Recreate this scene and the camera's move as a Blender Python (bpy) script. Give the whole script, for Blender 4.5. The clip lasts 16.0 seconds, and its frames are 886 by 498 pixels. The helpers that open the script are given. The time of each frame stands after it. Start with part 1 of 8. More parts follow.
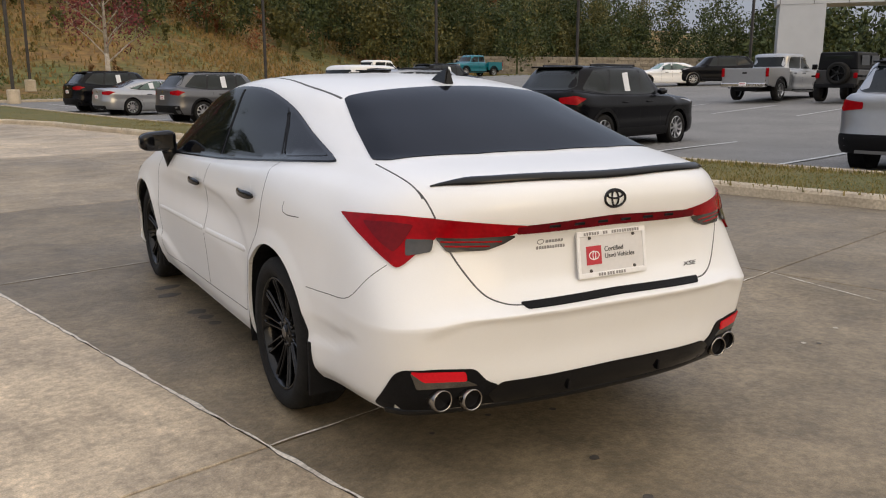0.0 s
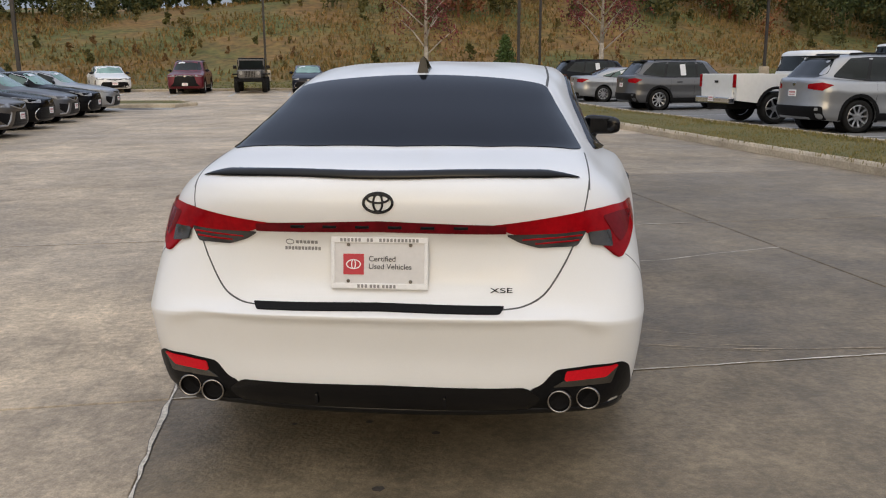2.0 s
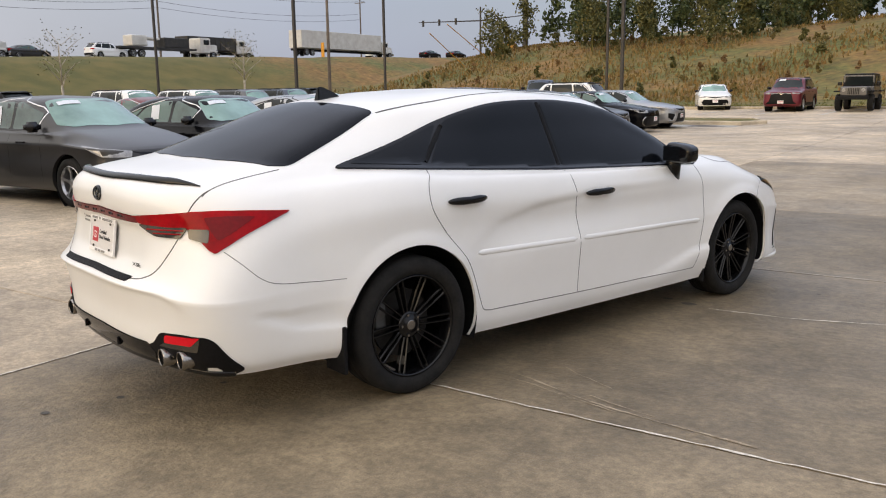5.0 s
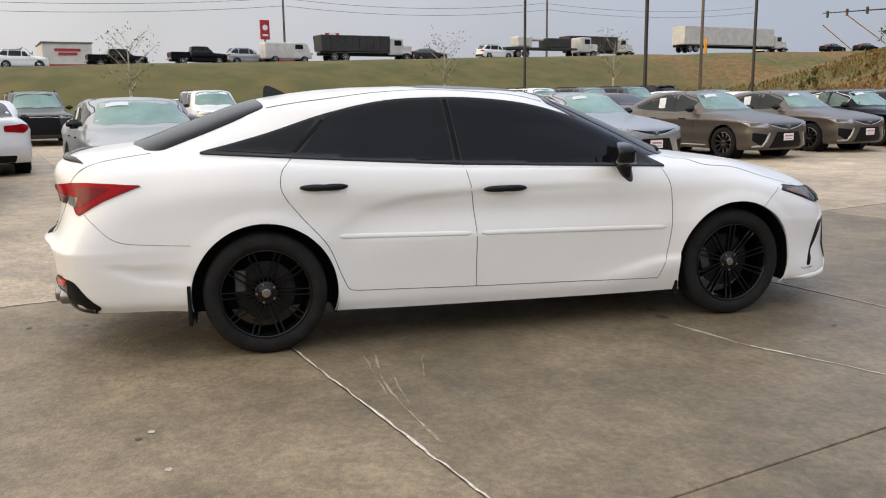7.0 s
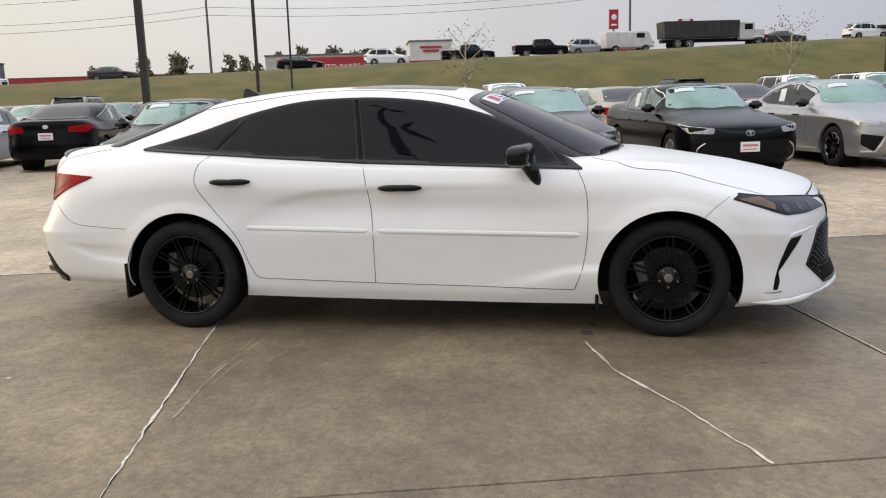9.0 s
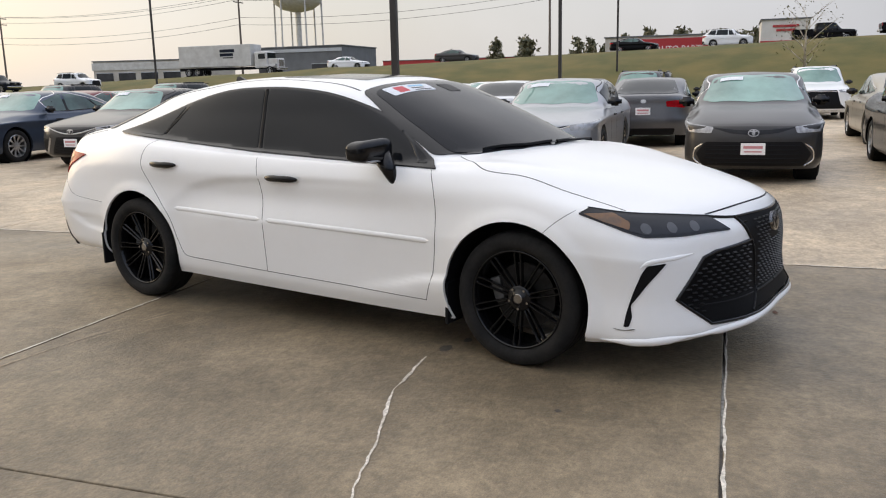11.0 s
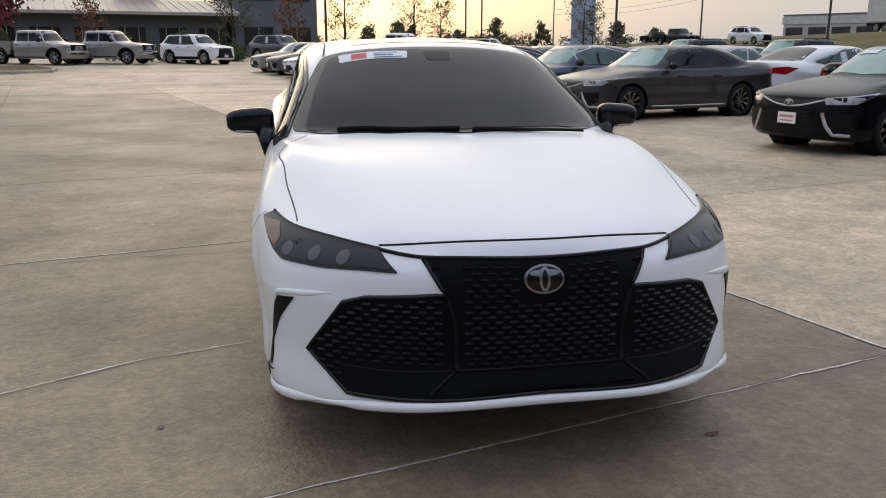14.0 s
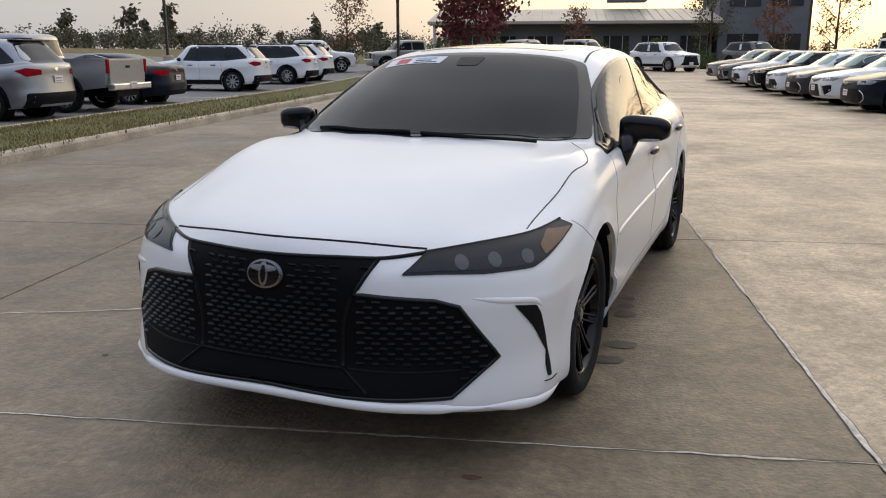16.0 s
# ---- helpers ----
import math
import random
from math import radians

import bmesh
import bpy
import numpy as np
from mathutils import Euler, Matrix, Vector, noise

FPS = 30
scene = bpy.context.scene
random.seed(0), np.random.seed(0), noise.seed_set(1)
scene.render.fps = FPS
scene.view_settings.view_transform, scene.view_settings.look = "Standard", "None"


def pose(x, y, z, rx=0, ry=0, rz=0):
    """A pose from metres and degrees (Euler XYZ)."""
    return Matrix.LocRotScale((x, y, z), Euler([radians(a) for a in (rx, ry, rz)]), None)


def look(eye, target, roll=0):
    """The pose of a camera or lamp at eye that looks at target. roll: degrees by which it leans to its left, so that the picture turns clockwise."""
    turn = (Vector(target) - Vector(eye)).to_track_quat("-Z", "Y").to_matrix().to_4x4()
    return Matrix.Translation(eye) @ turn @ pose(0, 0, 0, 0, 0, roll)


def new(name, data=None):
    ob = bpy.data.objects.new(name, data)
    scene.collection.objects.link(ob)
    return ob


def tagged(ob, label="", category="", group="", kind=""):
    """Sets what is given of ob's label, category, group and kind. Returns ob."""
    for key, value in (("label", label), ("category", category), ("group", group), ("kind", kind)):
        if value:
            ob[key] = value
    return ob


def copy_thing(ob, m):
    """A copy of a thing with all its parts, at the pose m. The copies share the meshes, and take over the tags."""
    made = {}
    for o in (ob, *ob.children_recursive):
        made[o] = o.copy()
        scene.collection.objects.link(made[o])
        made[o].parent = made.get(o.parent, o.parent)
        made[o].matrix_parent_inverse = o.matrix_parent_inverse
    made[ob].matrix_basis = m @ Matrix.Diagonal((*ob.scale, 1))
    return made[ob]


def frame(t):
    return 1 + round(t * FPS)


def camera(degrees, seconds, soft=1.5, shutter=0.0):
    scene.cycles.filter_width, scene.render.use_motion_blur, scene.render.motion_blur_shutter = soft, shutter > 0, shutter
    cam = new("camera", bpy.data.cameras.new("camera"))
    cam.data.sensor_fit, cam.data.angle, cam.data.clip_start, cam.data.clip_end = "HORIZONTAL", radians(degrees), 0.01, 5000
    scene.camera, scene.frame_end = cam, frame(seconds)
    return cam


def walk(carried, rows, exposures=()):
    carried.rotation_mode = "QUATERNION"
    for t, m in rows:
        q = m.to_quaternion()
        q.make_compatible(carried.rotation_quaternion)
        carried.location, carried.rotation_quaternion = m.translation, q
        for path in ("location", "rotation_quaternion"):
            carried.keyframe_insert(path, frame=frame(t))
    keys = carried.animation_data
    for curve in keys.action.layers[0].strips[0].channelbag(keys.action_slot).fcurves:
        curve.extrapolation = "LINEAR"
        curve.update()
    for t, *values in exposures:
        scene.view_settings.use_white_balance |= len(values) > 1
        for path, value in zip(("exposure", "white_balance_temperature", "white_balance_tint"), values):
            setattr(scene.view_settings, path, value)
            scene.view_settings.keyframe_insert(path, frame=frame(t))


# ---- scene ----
cam = camera(56.3, 16.0, soft=1.1)
# World: the origin lies on the ground under the middle of the white sedan's rear axle; y runs towards its nose, x to its passenger side.
ROWS = [
    (0.0, -1.948, -3.352, 1.399, -29.21, -11.40, 0.14),
    (0.5, -1.362, -3.460, 1.422, -20.97, -11.68, 0.08),
    (1.0, -0.745, -3.582, 1.424, -12.84, -12.07, -0.11),
    (1.5, -0.144, -3.609, 1.407, -3.73, -12.35, 0.16),
    (2.0, 0.457, -3.641, 1.396, 5.65, -12.10, 0.28),
    (2.5, 1.015, -3.513, 1.375, 14.36, -12.00, 0.71),
    (3.0, 1.573, -3.396, 1.382, 22.59, -11.59, 0.63),
    (3.5, 2.155, -3.230, 1.389, 29.13, -11.35, 0.61),
    (4.0, 2.703, -2.968, 1.405, 35.73, -11.04, 0.67),
    (4.5, 3.295, -2.719, 1.410, 42.33, -10.80, 0.71),
    (5.0, 3.853, -2.383, 1.415, 48.93, -10.59, 0.71),
    (5.5, 4.378, -1.930, 1.409, 55.76, -10.44, 0.70),
    (6.0, 4.834, -1.388, 1.396, 62.59, -10.37, 0.71),
    (6.5, 5.180, -0.789, 1.386, 69.22, -10.36, 0.71),
    (7.0, 5.379, -0.162, 1.379, 75.43, -10.40, 0.71),
    (7.5, 5.551, 0.454, 1.377, 81.80, -10.39, 1.20),
    (8.0, 5.604, 1.101, 1.375, 87.39, -10.52, 1.42),
    (8.5, 5.579, 1.750, 1.387, 93.78, -10.67, 1.80),
    (9.0, 5.527, 2.420, 1.385, 99.72, -10.60, 1.71),
    (9.5, 5.413, 3.072, 1.386, 105.73, -10.65, 1.66),
    (10.0, 5.160, 3.695, 1.382, 111.55, -10.74, 1.53),
    (10.5, 4.790, 4.262, 1.375, 117.42, -10.91, 1.37),
    (11.0, 4.322, 4.752, 1.366, 123.58, -11.18, 1.24),
    (11.5, 3.777, 5.137, 1.358, 130.28, -11.59, 1.19),
    (12.0, 3.210, 5.494, 1.356, 136.86, -11.84, 1.70),
    (12.5, 2.623, 5.792, 1.346, 144.35, -12.57, 1.23),
    (13.0, 2.022, 6.043, 1.356, 152.29, -13.20, 1.13),
    (13.5, 1.409, 6.248, 1.377, 160.48, -13.62, 0.72),
    (14.0, 0.812, 6.329, 1.399, 169.06, -13.73, -0.06),
    (14.5, 0.196, 6.422, 1.413, 177.73, -13.47, 0.55),
    (15.0, -0.404, 6.335, 1.405, 186.19, -13.38, 0.70),
    (15.5, -1.030, 6.301, 1.399, 194.59, -13.24, 0.33),
    (16.0, -1.583, 6.129, 1.389, 202.29, -13.23, 0.07),
]
EXPOSURES = [(0.0, 0.08, 6700, 9), (2.0, -0.08, 6300, 8), (4.0, 0.30, 6600, 9), (8.0, 0.43, 6650, 7), (11.5, 0.30, 6350, 8), (12.1, 0.06, 6150, 8), (13.0, -0.05, 6100, 9), (14.5, -0.15, 6150, 9), (16.0, -0.14, 6150, 9)]
walk(cam, [(t, pose(x, y, z, 90 + pitch, roll, yaw)) for t, x, y, z, yaw, pitch, roll in ROWS], EXPOSURES)

# ---- light: a low sun behind thin cloud, behind the sedan's tail ----
SUN_AZ, SUN_EL = radians(178), radians(8)
world = bpy.data.worlds.new("world")
scene.world = world
world.use_nodes = True
wn, wl = world.node_tree.nodes, world.node_tree.links
wn.clear()
w_out, w_bg, w_sky = wn.new("ShaderNodeOutputWorld"), wn.new("ShaderNodeBackground"), wn.new("ShaderNodeTexSky")
w_sky.sky_type, w_sky.sun_disc = "NISHITA", False
w_sky.sun_elevation, w_sky.sun_rotation = SUN_EL, SUN_AZ
w_sky.air_density, w_sky.dust_density, w_sky.ozone_density = 1.0, 3.0, 1.0
w_noise, w_ramp, w_mix = wn.new("ShaderNodeTexNoise"), wn.new("ShaderNodeValToRGB"), wn.new("ShaderNodeMixRGB")
w_noise.inputs["Scale"].default_value, w_noise.inputs["Detail"].default_value = 2.2, 6
w_ramp.color_ramp.elements[0].position, w_ramp.color_ramp.elements[0].color = 0.3, (0.6, 0.6, 0.6, 1)
w_ramp.color_ramp.elements[1].position, w_ramp.color_ramp.elements[1].color = 0.75, (0.9, 0.9, 0.9, 1)
w_coord, w_dot, w_side, w_cloud = wn.new("ShaderNodeTexCoord"), wn.new("ShaderNodeVectorMath"), wn.new("ShaderNodeMapRange"), wn.new("ShaderNodeMixRGB")
w_dot.operation, w_dot.inputs[1].default_value = "DOT_PRODUCT", (math.sin(SUN_AZ), math.cos(SUN_AZ), 0.1)
w_side.inputs["From Min"].default_value, w_side.inputs["From Max"].default_value = -0.6, 0.9
w_cloud.inputs["Color1"].default_value, w_cloud.inputs["Color2"].default_value = (3.3, 3.6, 4.7, 1), (7.3, 6.85, 6.5, 1)
wl.new(w_coord.outputs["Generated"], w_dot.inputs[0])
wl.new(w_dot.outputs["Value"], w_side.inputs["Value"])
wl.new(w_side.outputs["Result"], w_cloud.inputs["Fac"])
wl.new(w_cloud.outputs["Color"], w_mix.inputs["Color2"])
w_bg.inputs["Strength"].default_value = 0.13
wl.new(w_noise.outputs["Fac"], w_ramp.inputs["Fac"])
wl.new(w_ramp.outputs["Color"], w_mix.inputs["Fac"])
wl.new(w_sky.outputs["Color"], w_mix.inputs["Color1"])
# a clouded sky is brightest overhead
w_xyz, w_high, w_scale = wn.new("ShaderNodeSeparateXYZ"), wn.new("ShaderNodeMapRange"), wn.new("ShaderNodeVectorMath")
w_high.inputs["From Min"].default_value, w_high.inputs["From Max"].default_value = 0.1, 0.75
w_high.inputs["To Min"].default_value, w_high.inputs["To Max"].default_value = 0.85, 2.1
w_scale.operation = "SCALE"
wl.new(w_coord.outputs["Generated"], w_xyz.inputs["Vector"])
wl.new(w_xyz.outputs["Z"], w_high.inputs["Value"])
wl.new(w_mix.outputs["Color"], w_scale.inputs[0])
wl.new(w_high.outputs["Result"], w_scale.inputs["Scale"])
wl.new(w_scale.outputs["Vector"], w_bg.inputs["Color"])
wl.new(w_bg.outputs["Background"], w_out.inputs["Surface"])
sun = new("sun", bpy.data.lights.new("sun", "SUN"))
sun.data.energy, sun.data.angle, sun.data.color = 0.5, radians(40), (1.0, 0.78, 0.52)
sun.matrix_world = look((0, 0, 30), (-30 * math.sin(SUN_AZ) * math.cos(SUN_EL), -30 * math.cos(SUN_AZ) * math.cos(SUN_EL), 30 - 30 * math.sin(SUN_EL)))


# ---- materials ----
def mat(name, color, rough=0.5, metal=0.0, second=None, scale=4.0, mix=(0.35, 0.65), grain=0.0, grain_scale=60.0, bump=0.0, bump_scale=80.0,
        coat=0.0, per_object=0.0, emit=None, rough_var=0.0, transmission=0.0, alpha=1.0, stretch=(1, 1, 1), spec=0.5, world_space=True, coat_rough=0.04):
    """A Principled material with a broad second tone, a fine grain, a bump, and a little change from object to object."""
    m = bpy.data.materials.new(name)
    m.use_nodes = True
    n, l = m.node_tree.nodes, m.node_tree.links
    p = n["Principled BSDF"]
    p.inputs["Roughness"].default_value, p.inputs["Metallic"].default_value = rough, metal
    p.inputs["Specular IOR Level"].default_value = spec
    p.inputs["Coat Weight"].default_value, p.inputs["Coat Roughness"].default_value = coat, coat_rough
    p.inputs["Transmission Weight"].default_value, p.inputs["Alpha"].default_value = transmission, alpha
    p.inputs["Base Color"].default_value = (*color, 1)
    geo, mapping = n.new("ShaderNodeNewGeometry" if world_space else "ShaderNodeTexCoord"), n.new("ShaderNodeMapping")
    mapping.inputs["Scale"].default_value = stretch
    l.new(geo.outputs["Position" if world_space else "Object"], mapping.inputs["Vector"])
    col = None
    if second:
        t, r = n.new("ShaderNodeTexNoise"), n.new("ShaderNodeValToRGB")
        t.inputs["Scale"].default_value, t.inputs["Detail"].default_value, t.inputs["Roughness"].default_value = scale, 6, 0.6
        l.new(mapping.outputs["Vector"], t.inputs["Vector"])
        r.color_ramp.elements[0].position, r.color_ramp.elements[0].color = mix[0], (*color, 1)
        r.color_ramp.elements[1].position, r.color_ramp.elements[1].color = mix[1], (*second, 1)
        l.new(t.outputs["Fac"], r.inputs["Fac"])
        col = r.outputs["Color"]
    if grain:
        t, x = n.new("ShaderNodeTexNoise"), n.new("ShaderNodeMixRGB")
        t.inputs["Scale"].default_value, t.inputs["Detail"].default_value = grain_scale, 3
        l.new(mapping.outputs["Vector"], t.inputs["Vector"])
        g = n.new("ShaderNodeMapRange")
        g.inputs["From Min"].default_value, g.inputs["From Max"].default_value = 0.3, 0.7
        g.inputs["To Min"].default_value, g.inputs["To Max"].default_value = 1 - grain, 1 + grain
        l.new(t.outputs["Fac"], g.inputs["Value"])
        x.blend_type, x.inputs["Fac"].default_value = "MULTIPLY", 1
        x.inputs["Color1"].default_value = (*color, 1)
        if col:
            l.new(col, x.inputs["Color1"])
        l.new(g.outputs["Result"], x.inputs["Color2"])
        col = x.outputs["Color"]
    if per_object:
        o, g, x = n.new("ShaderNodeObjectInfo"), n.new("ShaderNodeMapRange"), n.new("ShaderNodeMixRGB")
        g.inputs["To Min"].default_value, g.inputs["To Max"].default_value = 1 - per_object, 1 + per_object
        l.new(o.outputs["Random"], g.inputs["Value"])
        x.blend_type, x.inputs["Fac"].default_value = "MULTIPLY", 1
        x.inputs["Color1"].default_value = (*color, 1)
        if col:
            l.new(col, x.inputs["Color1"])
        l.new(g.outputs["Result"], x.inputs["Color2"])
        col = x.outputs["Color"]
    if col:
        l.new(col, p.inputs["Base Color"])
    if rough_var:
        t, g = n.new("ShaderNodeTexNoise"), n.new("ShaderNodeMapRange")
        t.inputs["Scale"].default_value = scale * 1.7
        l.new(mapping.outputs["Vector"], t.inputs["Vector"])
        g.inputs["To Min"].default_value, g.inputs["To Max"].default_value = rough - rough_var, rough + rough_var
        l.new(t.outputs["Fac"], g.inputs["Value"])
        l.new(g.outputs["Result"], p.inputs["Roughness"])
    if bump:
        t, b = n.new("ShaderNodeTexNoise"), n.new("ShaderNodeBump")
        t.inputs["Scale"].default_value, t.inputs["Detail"].default_value = bump_scale, 4
        l.new(mapping.outputs["Vector"], t.inputs["Vector"])
        b.inputs["Strength"].default_value, b.inputs["Distance"].default_value = bump, 0.02
        l.new(t.outputs["Fac"], b.inputs["Height"])
        l.new(b.outputs["Normal"], p.inputs["Normal"])
    if emit:
        p.inputs["Emission Color"].default_value, p.inputs["Emission Strength"].default_value = (*emit[:3], 1), emit[3]
    return m


def paint(name, color, metal=0.0, rough=0.3, coat=0.35, spec=0.4):
    return mat(name, color, rough=rough, metal=metal, coat=coat, spec=spec, grain=0.03, grain_scale=9, world_space=False)


M = {}
M["white_paint"] = mat("white_paint", (0.83, 0.822, 0.805), rough=0.4, coat=0.6, coat_rough=0.14, second=(0.805, 0.797, 0.778), scale=2.5, grain=0.012, grain_scale=300)
M["gloss_black"] = mat("gloss_black", (0.004, 0.004, 0.005), rough=0.14, spec=0.35, grain=0.2, grain_scale=40)
M["wheel_black"] = mat("wheel_black", (0.004, 0.004, 0.0045), rough=0.14, spec=0.32, grain=0.2, grain_scale=40)
M["satin_black"] = mat("satin_black", (0.006, 0.006, 0.007), rough=0.42, spec=0.14, grain=0.25, grain_scale=90, bump=0.05)
M["black_plastic"] = mat("black_plastic", (0.007, 0.007, 0.008), rough=0.6, spec=0.14, grain=0.25, grain_scale=120, bump=0.15, bump_scale=400)
M["grille_black"] = mat("grille_black", (0.003, 0.003, 0.0035), rough=0.6, spec=0.1, grain=0.3, grain_scale=90)
M["grille_lattice"] = mat("grille_lattice", (0.010, 0.010, 0.011), rough=0.4, spec=0.5, grain=0.3, grain_scale=60)
M["rubber"] = mat("rubber", (0.008, 0.008, 0.008), rough=0.85, spec=0.25, second=(0.016, 0.015, 0.014), scale=9, grain=0.2, bump=0.2, bump_scale=200)
M["seam"] = mat("seam", (0.09, 0.088, 0.085), rough=0.8)
M["tint_glass"] = mat("tint_glass", (0.004, 0.005, 0.007), rough=0.03, spec=0.2, grain=0.15, grain_scale=3)
M["rear_glass"] = mat("rear_glass", (0.005, 0.006, 0.009), rough=0.03, spec=0.08, grain=0.15, grain_scale=3)
M["screen_glass"] = mat("screen_glass", (0.006, 0.007, 0.010), rough=0.04, spec=0.12, second=(0.010, 0.011, 0.014), scale=1.5)
M["red_lens"] = mat("red_lens", (0.34, 0.002, 0.006), second=(0.22, 0.002, 0.005), scale=7, rough=0.14, spec=0.12, grain=0.12, grain_scale=60)
M["reflector_red"] = mat("reflector_red", (0.62, 0.006, 0.016), rough=0.2, spec=0.2, coat=0.2, grain=0.1, grain_scale=200)
M["mid_red_lens"] = mat("mid_red_lens", (0.15, 0.002, 0.005), rough=0.12, spec=0.15, coat=0.05, grain=0.15, grain_scale=60)
M["dark_red_lens"] = mat("dark_red_lens", (0.115, 0.002, 0.006), rough=0.1, spec=0.2, grain=0.2, grain_scale=30)
M["smoke_lens"] = mat("smoke_lens", (0.05, 0.045, 0.043), rough=0.12, coat=0.4, second=(0.025, 0.023, 0.022), scale=9)
M["head_lens"] = mat("head_lens", (0.010, 0.0105, 0.013), rough=0.1, coat=0.2, spec=0.3, grain=0.15, grain_scale=20)
M["projector"] = mat("projector", (0.06, 0.062, 0.067), rough=0.45, metal=0.2, coat=0.3, grain=0.1, grain_scale=50)
M["clear_lens"] = mat("clear_lens", (0.40, 0.40, 0.40), rough=0.15, metal=0.2, coat=0.8, second=(0.2, 0.2, 0.21), scale=14)
M["disc_dark"] = mat("disc_dark", (0.035, 0.034, 0.033), rough=0.55, metal=0.6, second=(0.02, 0.018, 0.017), scale=20)
M["caliper_grey"] = mat("caliper_grey", (0.12, 0.12, 0.12), rough=0.5, metal=0.5, grain=0.2, grain_scale=30)
M["grey_print"] = mat("grey_print", (0.26, 0.25, 0.245), rough=0.6, grain=0.05)
M["amber_lens"] = mat("amber_lens", (0.16, 0.075, 0.025), rough=0.15, coat=0.3, second=(0.08, 0.05, 0.03), scale=14, mix=(0.4, 0.7))
M["chrome"] = mat("chrome", (0.62, 0.61, 0.6), rough=0.12, metal=1.0, grain=0.08, grain_scale=20)
M["dark_chrome"] = mat("dark_chrome", (0.16, 0.155, 0.15), rough=0.18, metal=1.0, grain=0.1, grain_scale=30)
M["steel"] = mat("steel", (0.16, 0.155, 0.15), rough=0.4, metal=1.0, second=(0.1, 0.085, 0.075), scale=20)
M["dull_chrome"] = mat("dull_chrome", (0.30, 0.285, 0.27), rough=0.2, metal=1.0, grain=0.1, grain_scale=30)
M["alloy"] = mat("alloy", (0.5, 0.5, 0.51), rough=0.3, metal=0.9, grain=0.1, grain_scale=30)
M["plate_white"] = mat("plate_white", (0.84, 0.83, 0.82), rough=0.5, grain=0.04)
M["plate_grey"] = mat("plate_grey", (0.68, 0.66, 0.645), rough=0.55, grain=0.03)
M["plate_red"] = mat("plate_red", (0.5, 0.035, 0.05), rough=0.5, grain=0.05)
M["ink"] = mat("ink", (0.05, 0.05, 0.055), rough=0.7)
M["plate_print"] = mat("plate_print", (0.55, 0.24, 0.25), rough=0.5, grain=0.1, grain_scale=120)
M["sticker_white"] = mat("sticker_white", (0.68, 0.7, 0.73), rough=0.45, grain=0.04)
M["sticker_blue"] = mat("sticker_blue", (0.25, 0.5, 0.7), rough=0.5, grain=0.05)
M["car_glass"] = mat("car_glass", (0.008, 0.011, 0.012), rough=0.04, spec=0.3, second=(0.016, 0.02, 0.02), scale=1.0)
# green_screen: a sunshade's pale green reflection is put into the windshield colour
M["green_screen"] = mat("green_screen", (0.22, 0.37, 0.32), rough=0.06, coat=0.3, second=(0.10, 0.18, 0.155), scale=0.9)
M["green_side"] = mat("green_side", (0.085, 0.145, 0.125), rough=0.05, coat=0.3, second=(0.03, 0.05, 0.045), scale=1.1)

# ---- the lot's own axes: u across the aisle, v along it, turned against the sedan ----
LOT = radians(14.75)
CU, SU = math.cos(LOT), math.sin(LOT)


def lot(u, v):
    return CU * u - SU * v, SU * u + CU * v


def lot_uv(x, y):
    return CU * x + SU * y, -SU * x + CU * y


def smooth(a, b, t):
    t = min(1.0, max(0.0, (t - a) / (b - a)))
    return t * t * (3 - 2 * t)


def paved_z(u, v):
    """The height of the paving: flat round the sedan, rising gently away from it."""
    out = max(0.0, abs(v) - 22.0)
    z = 0.018 * out * out / (out + 6.0)
    right = max(0.0, u - 13.0)
    return z + 0.042 * right * right / (right + 6.0)


def road_z(v):
    return 4.4 + 0.027 * max(-160.0, min(160.0, v))


def ground_z(u, v):
    """The height of the land: the lot, the bank with the road on it, and the wooded hill."""
    z = paved_z(min(u, 58.0), max(-60.0, min(50.0, v)))
    bank = smooth(-52, -76, u) if u < 0 else 0.0
    z_bank = z + (road_z(v) - z) * smooth(52, 76, -u)
    hill_top = 7.2 + 2.6 * smooth(-30, 20, u) + 7.0 * smooth(90, 190, v)
    start = 50.0 + 20.0 * smooth(20, 70, u)
    z_hill = z + hill_top * smooth(start, start + 44.0, v + 0.10 * u) * smooth(-92, -46, u)
    return max(z_bank, z_hill)


def place(u, v, turn=0.0, dz=0.0):
    """A pose on the land at the lot's u, v; turn 0 faces +v."""
    x, y = lot(u, v)
    return pose(x, y, ground_z(u, v) + dz, 0, 0, math.degrees(LOT) + turn)


def part(name, bm, material, parent=None, label="", smooth_shade=False):
    """Links a bmesh as one mesh object under its parent."""
    me = bpy.data.meshes.new(name)
    bm.to_mesh(me)
    bm.free()
    if material:
        me.materials.append(material)
    if smooth_shade:
        me.polygons.foreach_set("use_smooth", [True] * len(me.polygons))
    ob = new(name, me)
    if parent:
        ob.parent = parent
    if label:
        tagged(ob, label)
    return ob


def empty(name, m=None):
    ob = new(name)
    ob.empty_display_size = 0.2
    if m:
        ob.matrix_basis = m
    return ob


def mesh_part(name, verts, faces, material, parent=None, label="", smooth_shade=False):
    me = bpy.data.meshes.new(name)
    me.from_pydata([tuple(v) for v in verts], [], faces)
    me.materials.append(material)
    if smooth_shade:
        me.polygons.foreach_set("use_smooth", [True] * len(me.polygons))
    me.update()
    ob = new(name, me)
    if parent:
        ob.parent = parent
    if label:
        tagged(ob, label)
    return ob


